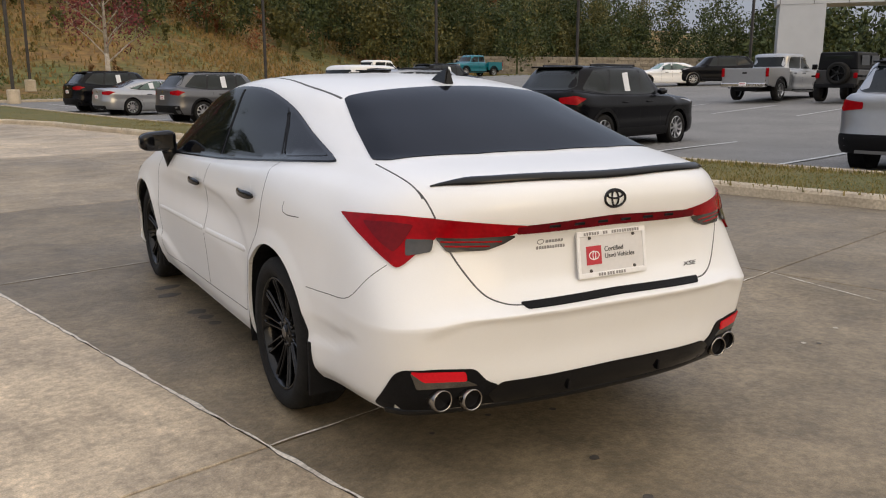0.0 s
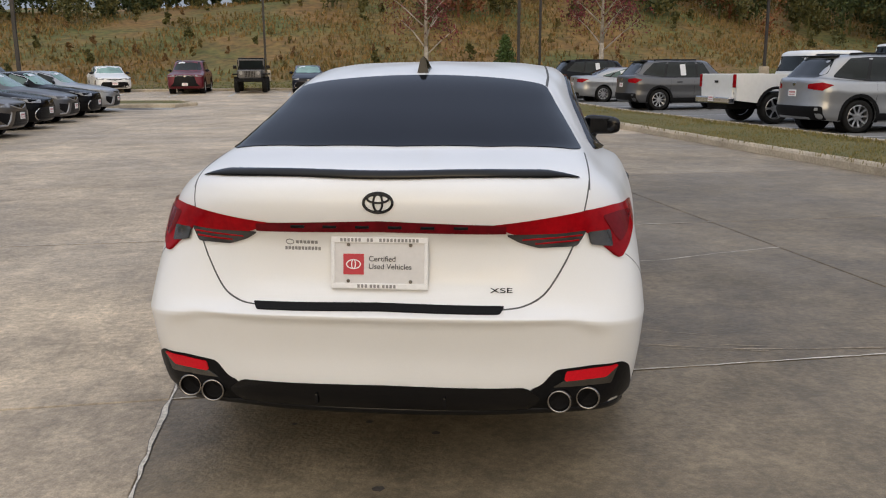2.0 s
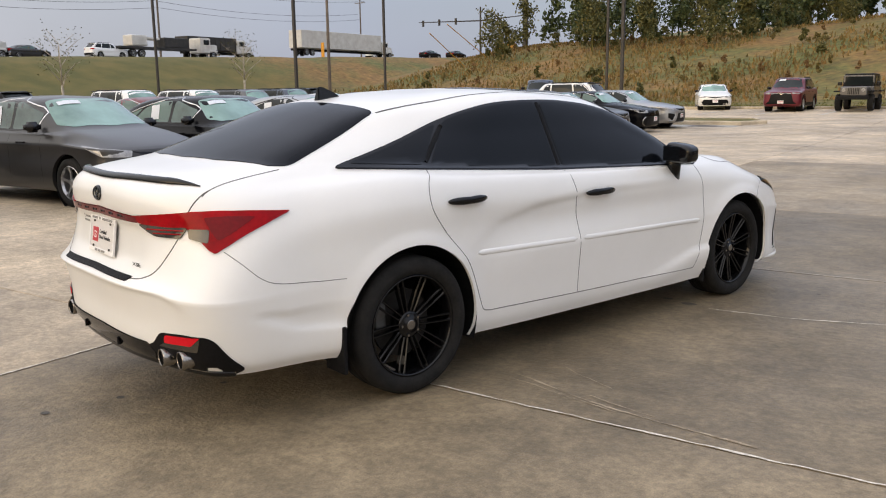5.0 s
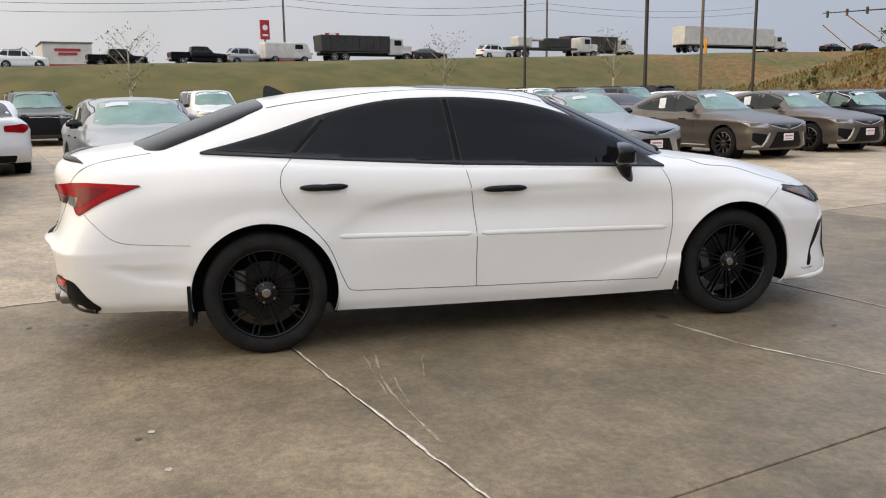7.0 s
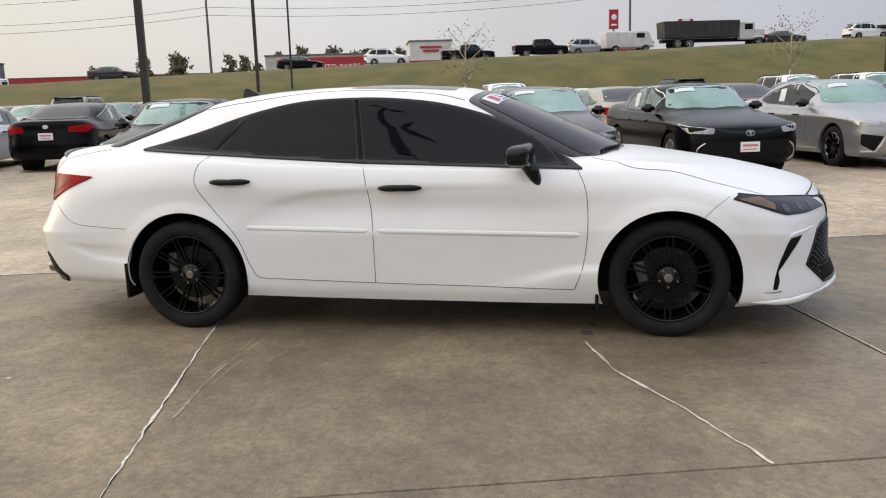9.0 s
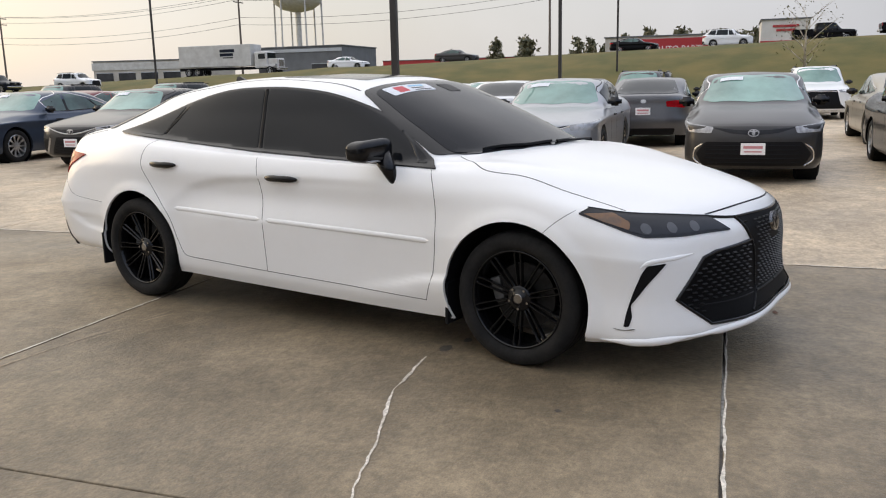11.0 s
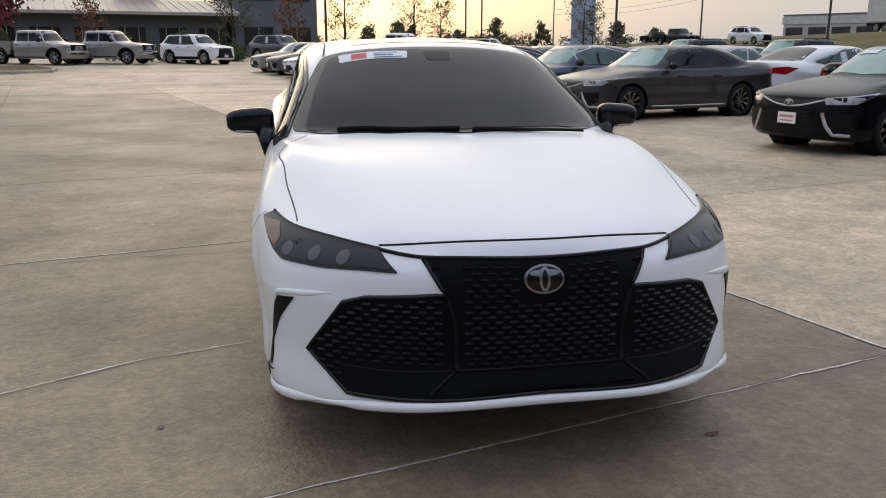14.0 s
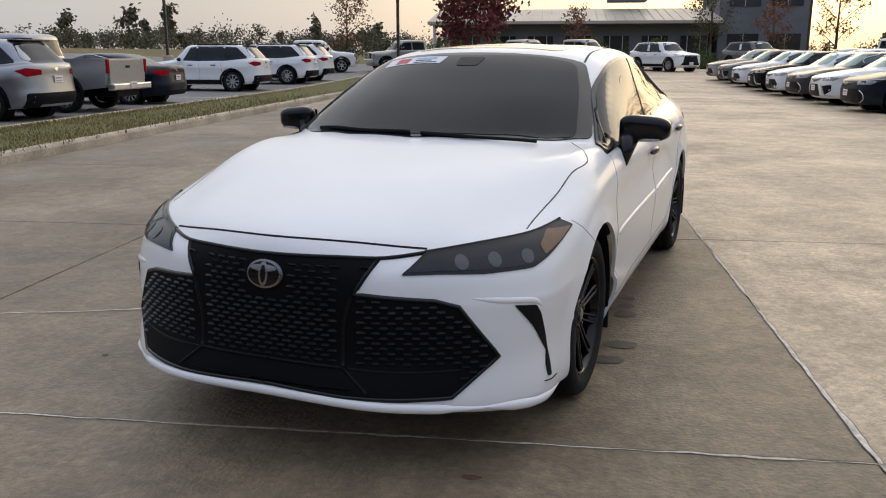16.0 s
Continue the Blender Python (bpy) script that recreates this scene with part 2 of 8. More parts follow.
def add_box(bm, cx, cy, cz, sx, sy, sz, bevel=0.0, m=None):
    r = bmesh.ops.create_cube(bm, size=1.0, matrix=(m or Matrix()) @ Matrix.Translation((cx, cy, cz)) @ Matrix.Diagonal((sx, sy, sz, 1)))
    if bevel:
        es = list({e for v in r["verts"] for e in v.link_edges})
        bmesh.ops.bevel(bm, geom=es, offset=bevel, segments=2, affect="EDGES", profile=0.6)


def box_bm(*a, **k):
    bm = bmesh.new()
    add_box(bm, *a, **k)
    return bm


def add_tube(bm, p, q, r1, r2=None, n=10):
    """A tapered rod from p to q."""
    p, q = Vector(p), Vector(q)
    d = q - p
    m = Matrix.Translation((p + q) / 2) @ d.to_track_quat("Z", "Y").to_matrix().to_4x4()
    bmesh.ops.create_cone(bm, cap_ends=True, segments=n, radius1=r1, radius2=r1 if r2 is None else r2, depth=d.length, matrix=m)


def tube_bm(*a, **k):
    bm = bmesh.new()
    add_tube(bm, *a, **k)
    return bm


# ---- land and paving ----
def concrete_mat(name, tint):
    """Worn concrete: broad damp-brown patches, pale scuffs drawn out along the aisle, fine pits."""
    m = mat(name, tint, rough=0.7, bump=0.3, bump_scale=55)
    n, l = m.node_tree.nodes, m.node_tree.links
    geo, turn = n.new("ShaderNodeNewGeometry"), n.new("ShaderNodeMapping")
    turn.inputs["Rotation"].default_value = (0, 0, -LOT)
    l.new(geo.outputs["Position"], turn.inputs["Vector"])
    def tone(scale, detail, lo, hi, a, b, stretch=(1, 1, 1)):
        q, t, r = n.new("ShaderNodeMapping"), n.new("ShaderNodeTexNoise"), n.new("ShaderNodeMapRange")
        q.inputs["Scale"].default_value = stretch
        l.new(turn.outputs["Vector"], q.inputs["Vector"])
        l.new(q.outputs["Vector"], t.inputs["Vector"])
        t.inputs["Scale"].default_value, t.inputs["Detail"].default_value, t.inputs["Roughness"].default_value = scale, detail, 0.65
        r.inputs["From Min"].default_value, r.inputs["From Max"].default_value = lo, hi
        r.inputs["To Min"].default_value, r.inputs["To Max"].default_value = a, b
        l.new(t.outputs["Fac"], r.inputs["Value"])
        return r.outputs["Result"]
    def times(a, b):
        x = n.new("ShaderNodeMath")
        x.operation = "MULTIPLY"
        l.new(a, x.inputs[0])
        l.new(b, x.inputs[1])
        return x.outputs["Value"]
    f = times(tone(0.30, 9, 0.33, 0.67, 0.66, 1.24), tone(1.3, 9, 0.35, 0.7, 0.76, 1.22))
    f = times(f, tone(2.2, 7, 0.5, 0.75, 1.0, 1.16, (1.5, 0.8, 1)))
    f = times(f, tone(6.5, 9, 0.4, 0.64, 0.86, 1.2))
    f = times(f, tone(26, 4, 0.3, 0.7, 0.78, 1.2))
    f = times(f, tone(150, 3, 0.25, 0.75, 0.72, 1.28))
    info, r = n.new("ShaderNodeObjectInfo"), n.new("ShaderNodeMapRange")
    r.inputs["To Min"].default_value, r.inputs["To Max"].default_value = 0.9, 1.1
    l.new(info.outputs["Random"], r.inputs["Value"])
    f = times(f, r.outputs["Result"])
    x, p = n.new("ShaderNodeMixRGB"), n["Principled BSDF"]
    x.blend_type, x.inputs["Fac"].default_value = "MULTIPLY", 1
    x.inputs["Color1"].default_value = (*tint, 1)
    l.new(f, x.inputs["Color2"])
    l.new(x.outputs["Color"], p.inputs["Base Color"])
    l.new(tone(0.5, 6, 0.3, 0.7, 0.42, 0.68), p.inputs["Roughness"])
    return m


M["concrete"] = concrete_mat("concrete", (0.206, 0.160, 0.100))
M["concrete_mid"] = concrete_mat("concrete_mid", (0.30, 0.235, 0.152))
M["concrete_pale"] = concrete_mat("concrete_pale", (0.455, 0.36, 0.245))
M["concrete_far"] = concrete_mat("concrete_far", (0.46, 0.365, 0.25))
M["joint"] = mat("joint", (0.36, 0.35, 0.32), rough=0.9, second=(0.10, 0.09, 0.08), scale=0.9, mix=(0.45, 0.55), grain=0.3, grain_scale=40)
M["kerb"] = mat("kerb", (0.56, 0.475, 0.355), rough=0.85, second=(0.36, 0.30, 0.22), scale=1.2, grain=0.2, grain_scale=30, bump=0.3)
M["asphalt"] = mat("asphalt", (0.17, 0.163, 0.152), rough=0.85, second=(0.22, 0.21, 0.195), scale=0.4, grain=0.3, grain_scale=40, bump=0.4, bump_scale=120)
M["white_line"] = mat("white_line", (0.6, 0.6, 0.58), rough=0.7, second=(0.4, 0.4, 0.38), scale=6, grain=0.2)
M["land"] = mat("land", (0.185, 0.105, 0.030), rough=0.95, second=(0.095, 0.098, 0.022), scale=0.13, mix=(0.40, 0.60), grain=0.4, grain_scale=1.6, bump=0.8, bump_scale=6)


def mown_bank(m):
    """Greener mown grass on the road bank, dry weeds elsewhere."""
    n, l = m.node_tree.nodes, m.node_tree.links
    p = n["Principled BSDF"]
    dry = p.inputs["Base Color"].links[0].from_socket
    geo, turn, axes = n.new("ShaderNodeNewGeometry"), n.new("ShaderNodeMapping"), n.new("ShaderNodeSeparateXYZ")
    turn.inputs["Rotation"].default_value = (0, 0, -LOT)
    l.new(geo.outputs["Position"], turn.inputs["Vector"])
    l.new(turn.outputs["Vector"], axes.inputs["Vector"])
    edges = []
    for axis, lo, hi in (("X", -44.0, -50.0), ("Y", 74.0, 58.0)):
        r = n.new("ShaderNodeMapRange")
        r.inputs["From Min"].default_value, r.inputs["From Max"].default_value = lo, hi
        l.new(axes.outputs[axis], r.inputs["Value"])
        edges.append(r.outputs["Result"])
    both, tone, ramp, x = n.new("ShaderNodeMath"), n.new("ShaderNodeTexNoise"), n.new("ShaderNodeValToRGB"), n.new("ShaderNodeMixRGB")
    both.operation = "MULTIPLY"
    l.new(edges[0], both.inputs[0])
    l.new(edges[1], both.inputs[1])
    tone.inputs["Scale"].default_value, tone.inputs["Detail"].default_value = 0.35, 8
    l.new(turn.outputs["Vector"], tone.inputs["Vector"])
    ramp.color_ramp.elements[0].position, ramp.color_ramp.elements[0].color = 0.35, (0.074, 0.073, 0.014, 1)
    ramp.color_ramp.elements[1].position, ramp.color_ramp.elements[1].color = 0.7, (0.14, 0.108, 0.027, 1)
    l.new(tone.outputs["Fac"], ramp.inputs["Fac"])
    l.new(both.outputs["Value"], x.inputs["Fac"])
    l.new(dry, x.inputs["Color1"])
    l.new(ramp.outputs["Color"], x.inputs["Color2"])
    l.new(x.outputs["Color"], p.inputs["Base Color"])


mown_bank(M["land"])
M["lawn"] = mat("lawn", (0.15, 0.125, 0.04), rough=0.95, second=(0.095, 0.095, 0.024), scale=0.8, grain=0.4, grain_scale=20, bump=0.6, bump_scale=60)

us = [-1400, -700, -380, -240, -170, -130, -110, -100, -95] + [-92 + 2 * i for i in range(32)] + [-28, -22, -12, 0, 12, 20] + [24 + 4 * i for i in range(16)] + [95, 120, 160, 230, 380, 700, 1400]
vs = [-1400, -700, -400, -250, -170, -120, -90] + [-78 + 6 * i for i in range(21)] + [46 + 2 * i for i in range(36)] + [122, 132, 150, 180, 230, 330, 500, 800, 1400]
verts = []
for v in vs:
    for u in us:
        z = ground_z(u, v) - 0.06
        if u < -50 or v > 52:
            z += 0.35 * noise.noise((u * 0.12, v * 0.12, 3.0)) * min(1.0, max(-u - 50, v - 52) / 8) * (0 if u < -74 and u > -98 and v < 60 else 1)
        verts.append((*lot(u, v), z))
nu = len(us)
faces = [(j * nu + i, j * nu + i + 1, (j + 1) * nu + i + 1, (j + 1) * nu + i) for j in range(len(vs) - 1) for i in range(nu - 1)]
ground = mesh_part("ground", verts, faces, M["land"], smooth_shade=True)
tagged(ground, "dry autumn grass and weeds on banks and hill", "ground", kind="structure")


def sheet(name, u0, u1, v0, v1, dz, material, step=2.0):
    """A strip that lies on the paving's height."""
    a, b = max(1, round((u1 - u0) / step)), max(1, round((v1 - v0) / step))
    vv = []
    for j in range(b + 1):
        for i in range(a + 1):
            u, v = u0 + (u1 - u0) * i / a, v0 + (v1 - v0) * j / b
            vv.append((*lot(u, v), ground_z(u, v) + dz))
    ff = [(j * (a + 1) + i, j * (a + 1) + i + 1, (j + 1) * (a + 1) + i + 1, (j + 1) * (a + 1) + i) for j in range(b) for i in range(a)]
    return mesh_part(name, vv, ff, material, smooth_shade=True)


pavement = sheet("pavement", -50, 13.0, -60, 50, -0.012, M["joint"], 3.0)
tagged(pavement, "brown-grey concrete paving with pale sealed joints", "pavement", kind="structure")
lot_right = sheet("parking_lot", 9.6, 58, -60, 50, 0.004, M["asphalt"], 3.0)
tagged(lot_right, "grey worn asphalt parking lot beyond the grass strip", "parking lot", kind="structure")

# ---- lofted bodies, and panels, seams and trim laid on them ----
from mathutils.bvhtree import BVHTree
from mathutils.geometry import delaunay_2d_cdt


def spline(p, per, first=None, last=None):
    """A curve through the points p, with per steps between one and the next."""
    p = np.asarray(p, float)
    a = 2 * p[0] - p[1] if first is None else np.asarray(first, float)
    b = 2 * p[-1] - p[-2] if last is None else np.asarray(last, float)
    q = np.vstack([a, p, b])
    d = np.maximum(np.linalg.norm(np.diff(q, axis=0), axis=-1), 1e-4) ** 0.5
    out = []
    for i in range(1, len(q) - 2):
        d0, d1, d2 = d[i - 1], d[i], d[i + 1]
        m1 = d1 * ((q[i] - q[i - 1]) / d0 - (q[i + 1] - q[i - 1]) / (d0 + d1) + (q[i + 1] - q[i]) / d1)
        m2 = d1 * ((q[i + 1] - q[i]) / d1 - (q[i + 2] - q[i]) / (d1 + d2) + (q[i + 2] - q[i + 1]) / d2)
        for k in range(per):
            t = k / per
            out.append((2 * t**3 - 3 * t * t + 1) * q[i] + (t**3 - 2 * t * t + t) * m1 + (3 * t * t - 2 * t**3) * q[i + 1] + (t**3 - t * t) * m2)
    out.append(q[-2])
    return np.array(out)


def loft(lines, per_line, per_station, sharp=()):
    """A closed shell through half-outlines that run from the middle of the nose to the middle of the tail, bottom first, top last."""
    flip = np.array([-1.0, 1, 1])
    rows = [spline(r, per_line, r[1] * flip, r[-2] * flip) for r in (np.array(x, float) for x in lines)]
    cuts = [0] + sorted(sharp) + [len(rows) - 1]
    cols = []
    for j in range(len(rows[0])):
        c = [r[j] for r in rows]
        col = [c[0]]
        for a, b in zip(cuts, cuts[1:]):
            col.extend(spline(c[a:b + 1], per_station)[1:] if b > a + 1 else spline(c[a:b + 1], per_station)[1:])
        cols.append(col)
    g = np.array(cols).transpose(1, 0, 2)
    g[:, 0, 0] = g[:, -1, 0] = 0
    nr, nc = g.shape[:2]
    bm = bmesh.new()
    right = [[bm.verts.new(g[i, j]) for j in range(nc)] for i in range(nr)]
    left = [[right[i][j] if abs(g[i, j, 0]) < 1e-5 else bm.verts.new(g[i, j] * flip) for j in range(nc)] for i in range(nr)]
    for i in range(nr - 1):
        for j in range(nc - 1):
            for s, grid in ((1, right), (-1, left)):
                f = [grid[i][j], grid[i][j + 1], grid[i + 1][j + 1], grid[i + 1][j]]
                f = [v for k, v in enumerate(f) if v not in f[:k]]
                if len(f) > 2 and bm.faces.get(f) is None:
                    bm.faces.new(f[::-1] if s < 0 else f)
    bmesh.ops.remove_doubles(bm, verts=bm.verts, dist=2e-4)
    bmesh.ops.recalc_face_normals(bm, faces=bm.faces)
    top = max(bm.faces, key=lambda f: f.calc_center_median().z)
    if top.normal.z < 0:
        bmesh.ops.reverse_faces(bm, faces=bm.faces)
    bm.normal_update()
    return bm


class Skin:
    """The shell as something to lay panels on."""

    def __init__(self, bm):
        bm.faces.ensure_lookup_table()
        bm.verts.ensure_lookup_table()
        self.tree = BVHTree.FromBMesh(bm)
        self.faces = [[v.index for v in f.verts] for f in bm.faces]
        bm.verts.index_update()
        self.faces = [[v.index for v in f.verts] for f in bm.faces]
        self.co = [v.co.copy() for v in bm.verts]
        self.no = [v.normal.copy() for v in bm.verts]

    def hit(self, p, d):
        """Where the line through p along d meets the shell, and the smooth normal there."""
        d = Vector(d).normalized()
        p = Vector(p)
        loc, _, k, _ = self.tree.ray_cast(p - d * 4.0, d)
        if loc is None:
            loc, _, k, _ = self.tree.find_nearest(p)
        n = Vector()
        for i in self.faces[k]:
            n += self.no[i] / ((self.co[i] - loc).length + 1e-4)
        return loc, n.normalized()


def round_corners(p, r, steps=4):
    out = []
    for i, c in enumerate(p):
        a, b = p[i - 1], p[(i + 1) % len(p)]
        ra, rb = min(r, 0.45 * (a - c).length), min(r, 0.45 * (b - c).length)
        s, e = c + (a - c).normalized() * ra, c + (b - c).normalized() * rb
        for k in range(steps + 1):
            t = k / steps
            out.append(s * (1 - t) ** 2 + c * 2 * t * (1 - t) + e * t * t)
    return out


def inside(p, poly):
    r, j = False, len(poly) - 1
    for i in range(len(poly)):
        a, b = poly[i], poly[j]
        if (a[1] > p[1]) != (b[1] > p[1]) and p[0] < (b[0] - a[0]) * (p[1] - a[1]) / (b[1] - a[1]) + a[0]:
            r = not r
        j = i
    return r


def panel(skin, name, points, d, material, parent, off=0.003, depth=0.012, r=0.03, step=0.04, label=""):
    """A shaped panel: its outline is seen along d, and it follows the shell, proud of it by off."""
    d = Vector(d).normalized()
    a = d.cross(Vector((0, 0, 1))) if abs(d.z) < 0.9 else d.cross(Vector((0, 1, 0)))
    a.normalize()
    b = a.cross(d)
    flat = [Vector((Vector(p).dot(a), Vector(p).dot(b))) for p in points]
    if r:
        flat = round_corners(flat, r)
    ring = []
    for i, p in enumerate(flat):
        q = flat[(i + 1) % len(flat)]
        n = max(1, math.ceil((q - p).length / step))
        ring.extend(p.lerp(q, k / n) for k in range(n))
    ring = [p for i, p in enumerate(ring) if (p - ring[i - 1]).length > 1e-4]
    pts = list(ring)
    lo = [min(p[k] for p in ring) for k in (0, 1)]
    hi = [max(p[k] for p in ring) for k in (0, 1)]
    y = lo[1] + step / 2
    while y < hi[1]:
        x = lo[0] + step / 2
        while x < hi[0]:
            c = Vector((x, y))
            if inside(c, ring) and min((c - p).length_squared for p in ring) > (0.45 * step) ** 2:
                pts.append(c)
            x += step
        y += step
    n = len(ring)
    co, _, tri, _, _, _ = delaunay_2d_cdt(pts, [(i, (i + 1) % n) for i in range(n)], [], 1, 1e-6)
    verts, normals = [], []
    for c in co:
        loc, nor = skin.hit(a * c.x + b * c.y, d)
        verts.append(loc + nor * off)
        normals.append(nor)
    faces = []
    for t in tri:
        v = [verts[i] for i in t]
        up = (v[1] - v[0]).cross(v[2] - v[0]).dot(normals[t[0]])
        faces.append(tuple(t) if up > 0 else tuple(reversed(t)))
    count = {}
    for f in faces:
        for i in range(len(f)):
            e = (f[i], f[(i + 1) % len(f)])
            count[e] = 1
    rim = [e for e in count if (e[1], e[0]) not in count]
    low = {}
    for e in rim:
        for i in e:
            if i not in low:
                low[i] = len(verts)
                verts.append(verts[i] - normals[i] * depth)
                normals.append(normals[i])
    faces += [(e[1], e[0], low[e[0]], low[e[1]]) for e in rim]
    ob = mesh_part(name, verts, faces, material, parent, label, True)
    ob.data.normals_split_custom_set_from_vertices(normals)
    return ob


def path_on(skin, points, d, step=0.03, curve=True):
    p = np.array(points, float)
    if curve and len(p) > 2:
        p = spline(p, 6 if step < .1 else 3)
    out = []
    for i in range(len(p) - 1):
        n = max(1, math.ceil(np.linalg.norm(p[i + 1] - p[i]) / step))
        out.extend(p[i] + (p[i + 1] - p[i]) * k / n for k in range(n))
    out.append(p[-1])
    return [skin.hit(q, d) for q in out]


def bead(skin, name, points, d, width, height, material, parent, curve=True, taper=0.0, label="", lift=0.0, sides=6, step=0.03):
    """A rounded strip laid along a line on the shell; with a small height it is a seam."""
    way = path_on(skin, points, d, step, curve)
    verts, faces, normals = [], [], []
    m = len(way)
    for i, (p, n) in enumerate(way):
        t = (way[min(i + 1, m - 1)][0] - way[max(i - 1, 0)][0]).normalized()
        s = t.cross(n).normalized()
        k = 1.0
        if taper:
            k = min(1.0, 0.15 + min(i, m - 1 - i) / max(1, m * taper))
        for j in range(sides + 1):
            w = math.pi * j / sides
            verts.append(p + s * (width / 2 * k * math.cos(w)) + n * (lift + height * k * math.sin(w)))
            normals.append((s * (math.cos(w) * 0.6) + n * math.sin(w) + n * 0.05).normalized())
    for i in range(m - 1):
        for j in range(sides):
            q = i * (sides + 1) + j
            faces.append((q, q + 1, q + sides + 2, q + sides + 1))
    for e, o in ((0, 1), ((m - 1) * (sides + 1), -1)):
        f = tuple(e + j for j in range(sides + 1))
        faces.append(f[::-1] if o < 0 else f)
    ob = mesh_part(name, verts, faces, material, parent, label, True)
    return ob


def cut_arches(bm, centres, r, x_min, lip=0.05):
    """Cuts round wheel openings through the flanks and turns their edges in."""
    def reach(v, c):
        return math.hypot(v.co.y - c[0], v.co.z - c[1])
    for c in centres:
        cut = set()
        for e in [e for e in bm.edges if all(abs(v.co.x) > x_min for v in e.verts)]:
            a, b = e.verts
            if (reach(a, c) < r - 1e-5) == (reach(b, c) < r - 1e-5):
                continue
            lo, hi = 0.0, 1.0
            inner = reach(a, c) < r
            for _ in range(24):
                m = (lo + hi) / 2
                p = a.co.lerp(b.co, m)
                if (math.hypot(p.y - c[0], p.z - c[1]) < r) == inner:
                    lo = m
                else:
                    hi = m
            m = (lo + hi) / 2
            if m < 0.04 or m > 0.96:
                v = a if m < 0.04 else b
                v.co = a.co.lerp(b.co, m)
                cut.add(v)
            else:
                cut.add(bmesh.utils.edge_split(e, a, m)[1])
        for f in list(bm.faces):
            on = [v for v in f.verts if v in cut]
            if len(on) == 2 and not any(set(e.verts) == set(on) for e in f.edges):
                bmesh.utils.face_split(f, on[0], on[1])
        gone = [f for f in bm.faces if all(abs(v.co.x) > x_min for v in f.verts) and all(v in cut or reach(v, c) < r + 1e-4 for v in f.verts)
                and math.hypot(f.calc_center_median().y - c[0], f.calc_center_median().z - c[1]) < r - 1e-4]
        bmesh.ops.delete(bm, geom=gone, context="FACES")
        for v in bm.verts:
            q = reach(v, c)
            if abs(v.co.x) > x_min and 0.5 * r < q < r - 1e-4 and v.link_faces:
                v.co.y, v.co.z = c[0] + (v.co.y - c[0]) * r / q, c[1] + (v.co.z - c[1]) * r / q
    edges = [e for e in bm.edges if e.is_boundary and any(all(abs(reach(v, c) - r) < 2e-3 and abs(v.co.x) > x_min for v in e.verts) for c in centres)]
    res = bmesh.ops.extrude_edge_only(bm, edges=edges)
    for v in res["geom"]:
        if isinstance(v, bmesh.types.BMVert):
            v.co.x -= math.copysign(lip, v.co.x)
    bmesh.ops.split_edges(bm, edges=[e for e in edges if e.is_valid])
    bm.normal_update()


def flare_arches(bm, centres, r, x_min, swell, width):
    """Swells the flanks softly round the wheel openings."""
    for v in bm.verts:
        for c in centres:
            q = (math.hypot(v.co.y - c[0], v.co.z - c[1]) - r) / width
            if abs(v.co.x) > x_min and q < 1:
                v.co.x += math.copysign(swell * (1 if q < 0 else (1 - q * q) ** 2), v.co.x)
    bm.normal_update()


def lathe(profile, n=48):
    """Turns (x, radius) points round the x axis."""
    bm = bmesh.new()
    rings = []
    for x, r in profile:
        rings.append([bm.verts.new((x, r * math.cos(2 * math.pi * k / n), r * math.sin(2 * math.pi * k / n))) for k in range(n)])
    for a, b in zip(rings, rings[1:]):
        for k in range(n):
            bm.faces.new((a[k], a[(k + 1) % n], b[(k + 1) % n], b[k]))
    bmesh.ops.recalc_face_normals(bm, faces=bm.faces)
    return bm


def mirror_x(points):
    return [(-x, y, z) for x, y, z in points]


def oval(cx, cy, cz, rx, rz, n=28, tilt=0.0):
    return [(cx + rx * math.cos(2 * math.pi * k / n), cy, cz + rz * math.sin(2 * math.pi * k / n)) for k in range(n)]

# ---- the white sedan ----
ROCKER = [(0, 3.80, .225), (.45, 3.75, .215), (.77, 3.50, .188), (.86, 3.27, .18), (.865, 2.87, .19), (.86, 2.2, .185), (.86, 1.15, .195), (.86, .4, .21), (.86, 0, .23), (.83, -.5, .265), (.75, -.93, .275), (.43, -1.08, .30), (0, -1.115, .30)]
LIP = [(0, 3.885, .262), (.46, 3.84, .25), (.835, 3.545, .203), (.895, 3.27, .215), (.90, 2.87, .26), (.885, 2.2, .255), (.885, 1.15, .26), (.885, .4, .27), (.90, 0, .29), (.865, -.5, .315), (.785, -.95, .325), (.48, -1.112, .355), (0, -1.148, .36)]
LOW = [(0, 3.855, .40), (.46, 3.795, .40), (.825, 3.545, .40), (.908, 3.25, .43), (.938, 2.87, .46), (.90, 2.2, .42), (.90, 1.15, .42), (.90, .4, .44), (.918, 0, .47), (.88, -.5, .45), (.81, -.965, .44), (.50, -1.128, .49), (0, -1.163, .495)]
WAIST = [(0, 3.855, .58), (.46, 3.785, .585), (.85, 3.515, .58), (.928, 3.22, .60), (.942, 2.87, .63), (.915, 2.2, .60), (.915, 1.15, .60), (.915, .4, .61), (.918, 0, .64), (.885, -.5, .61), (.826, -.985, .60), (.50, -1.158, .637), (0, -1.193, .643)]
LEDGE = [(0, 3.845, .68), (.46, 3.76, .69), (.83, 3.49, .68), (.92, 3.19, .71), (.93, 2.87, .75), (.902, 2.2, .73), (.898, 1.15, .74), (.902, .4, .76), (.91, 0, .78), (.875, -.5, .74), (.815, -.957, .67), (.48, -1.105, .682), (0, -1.13, .687)]
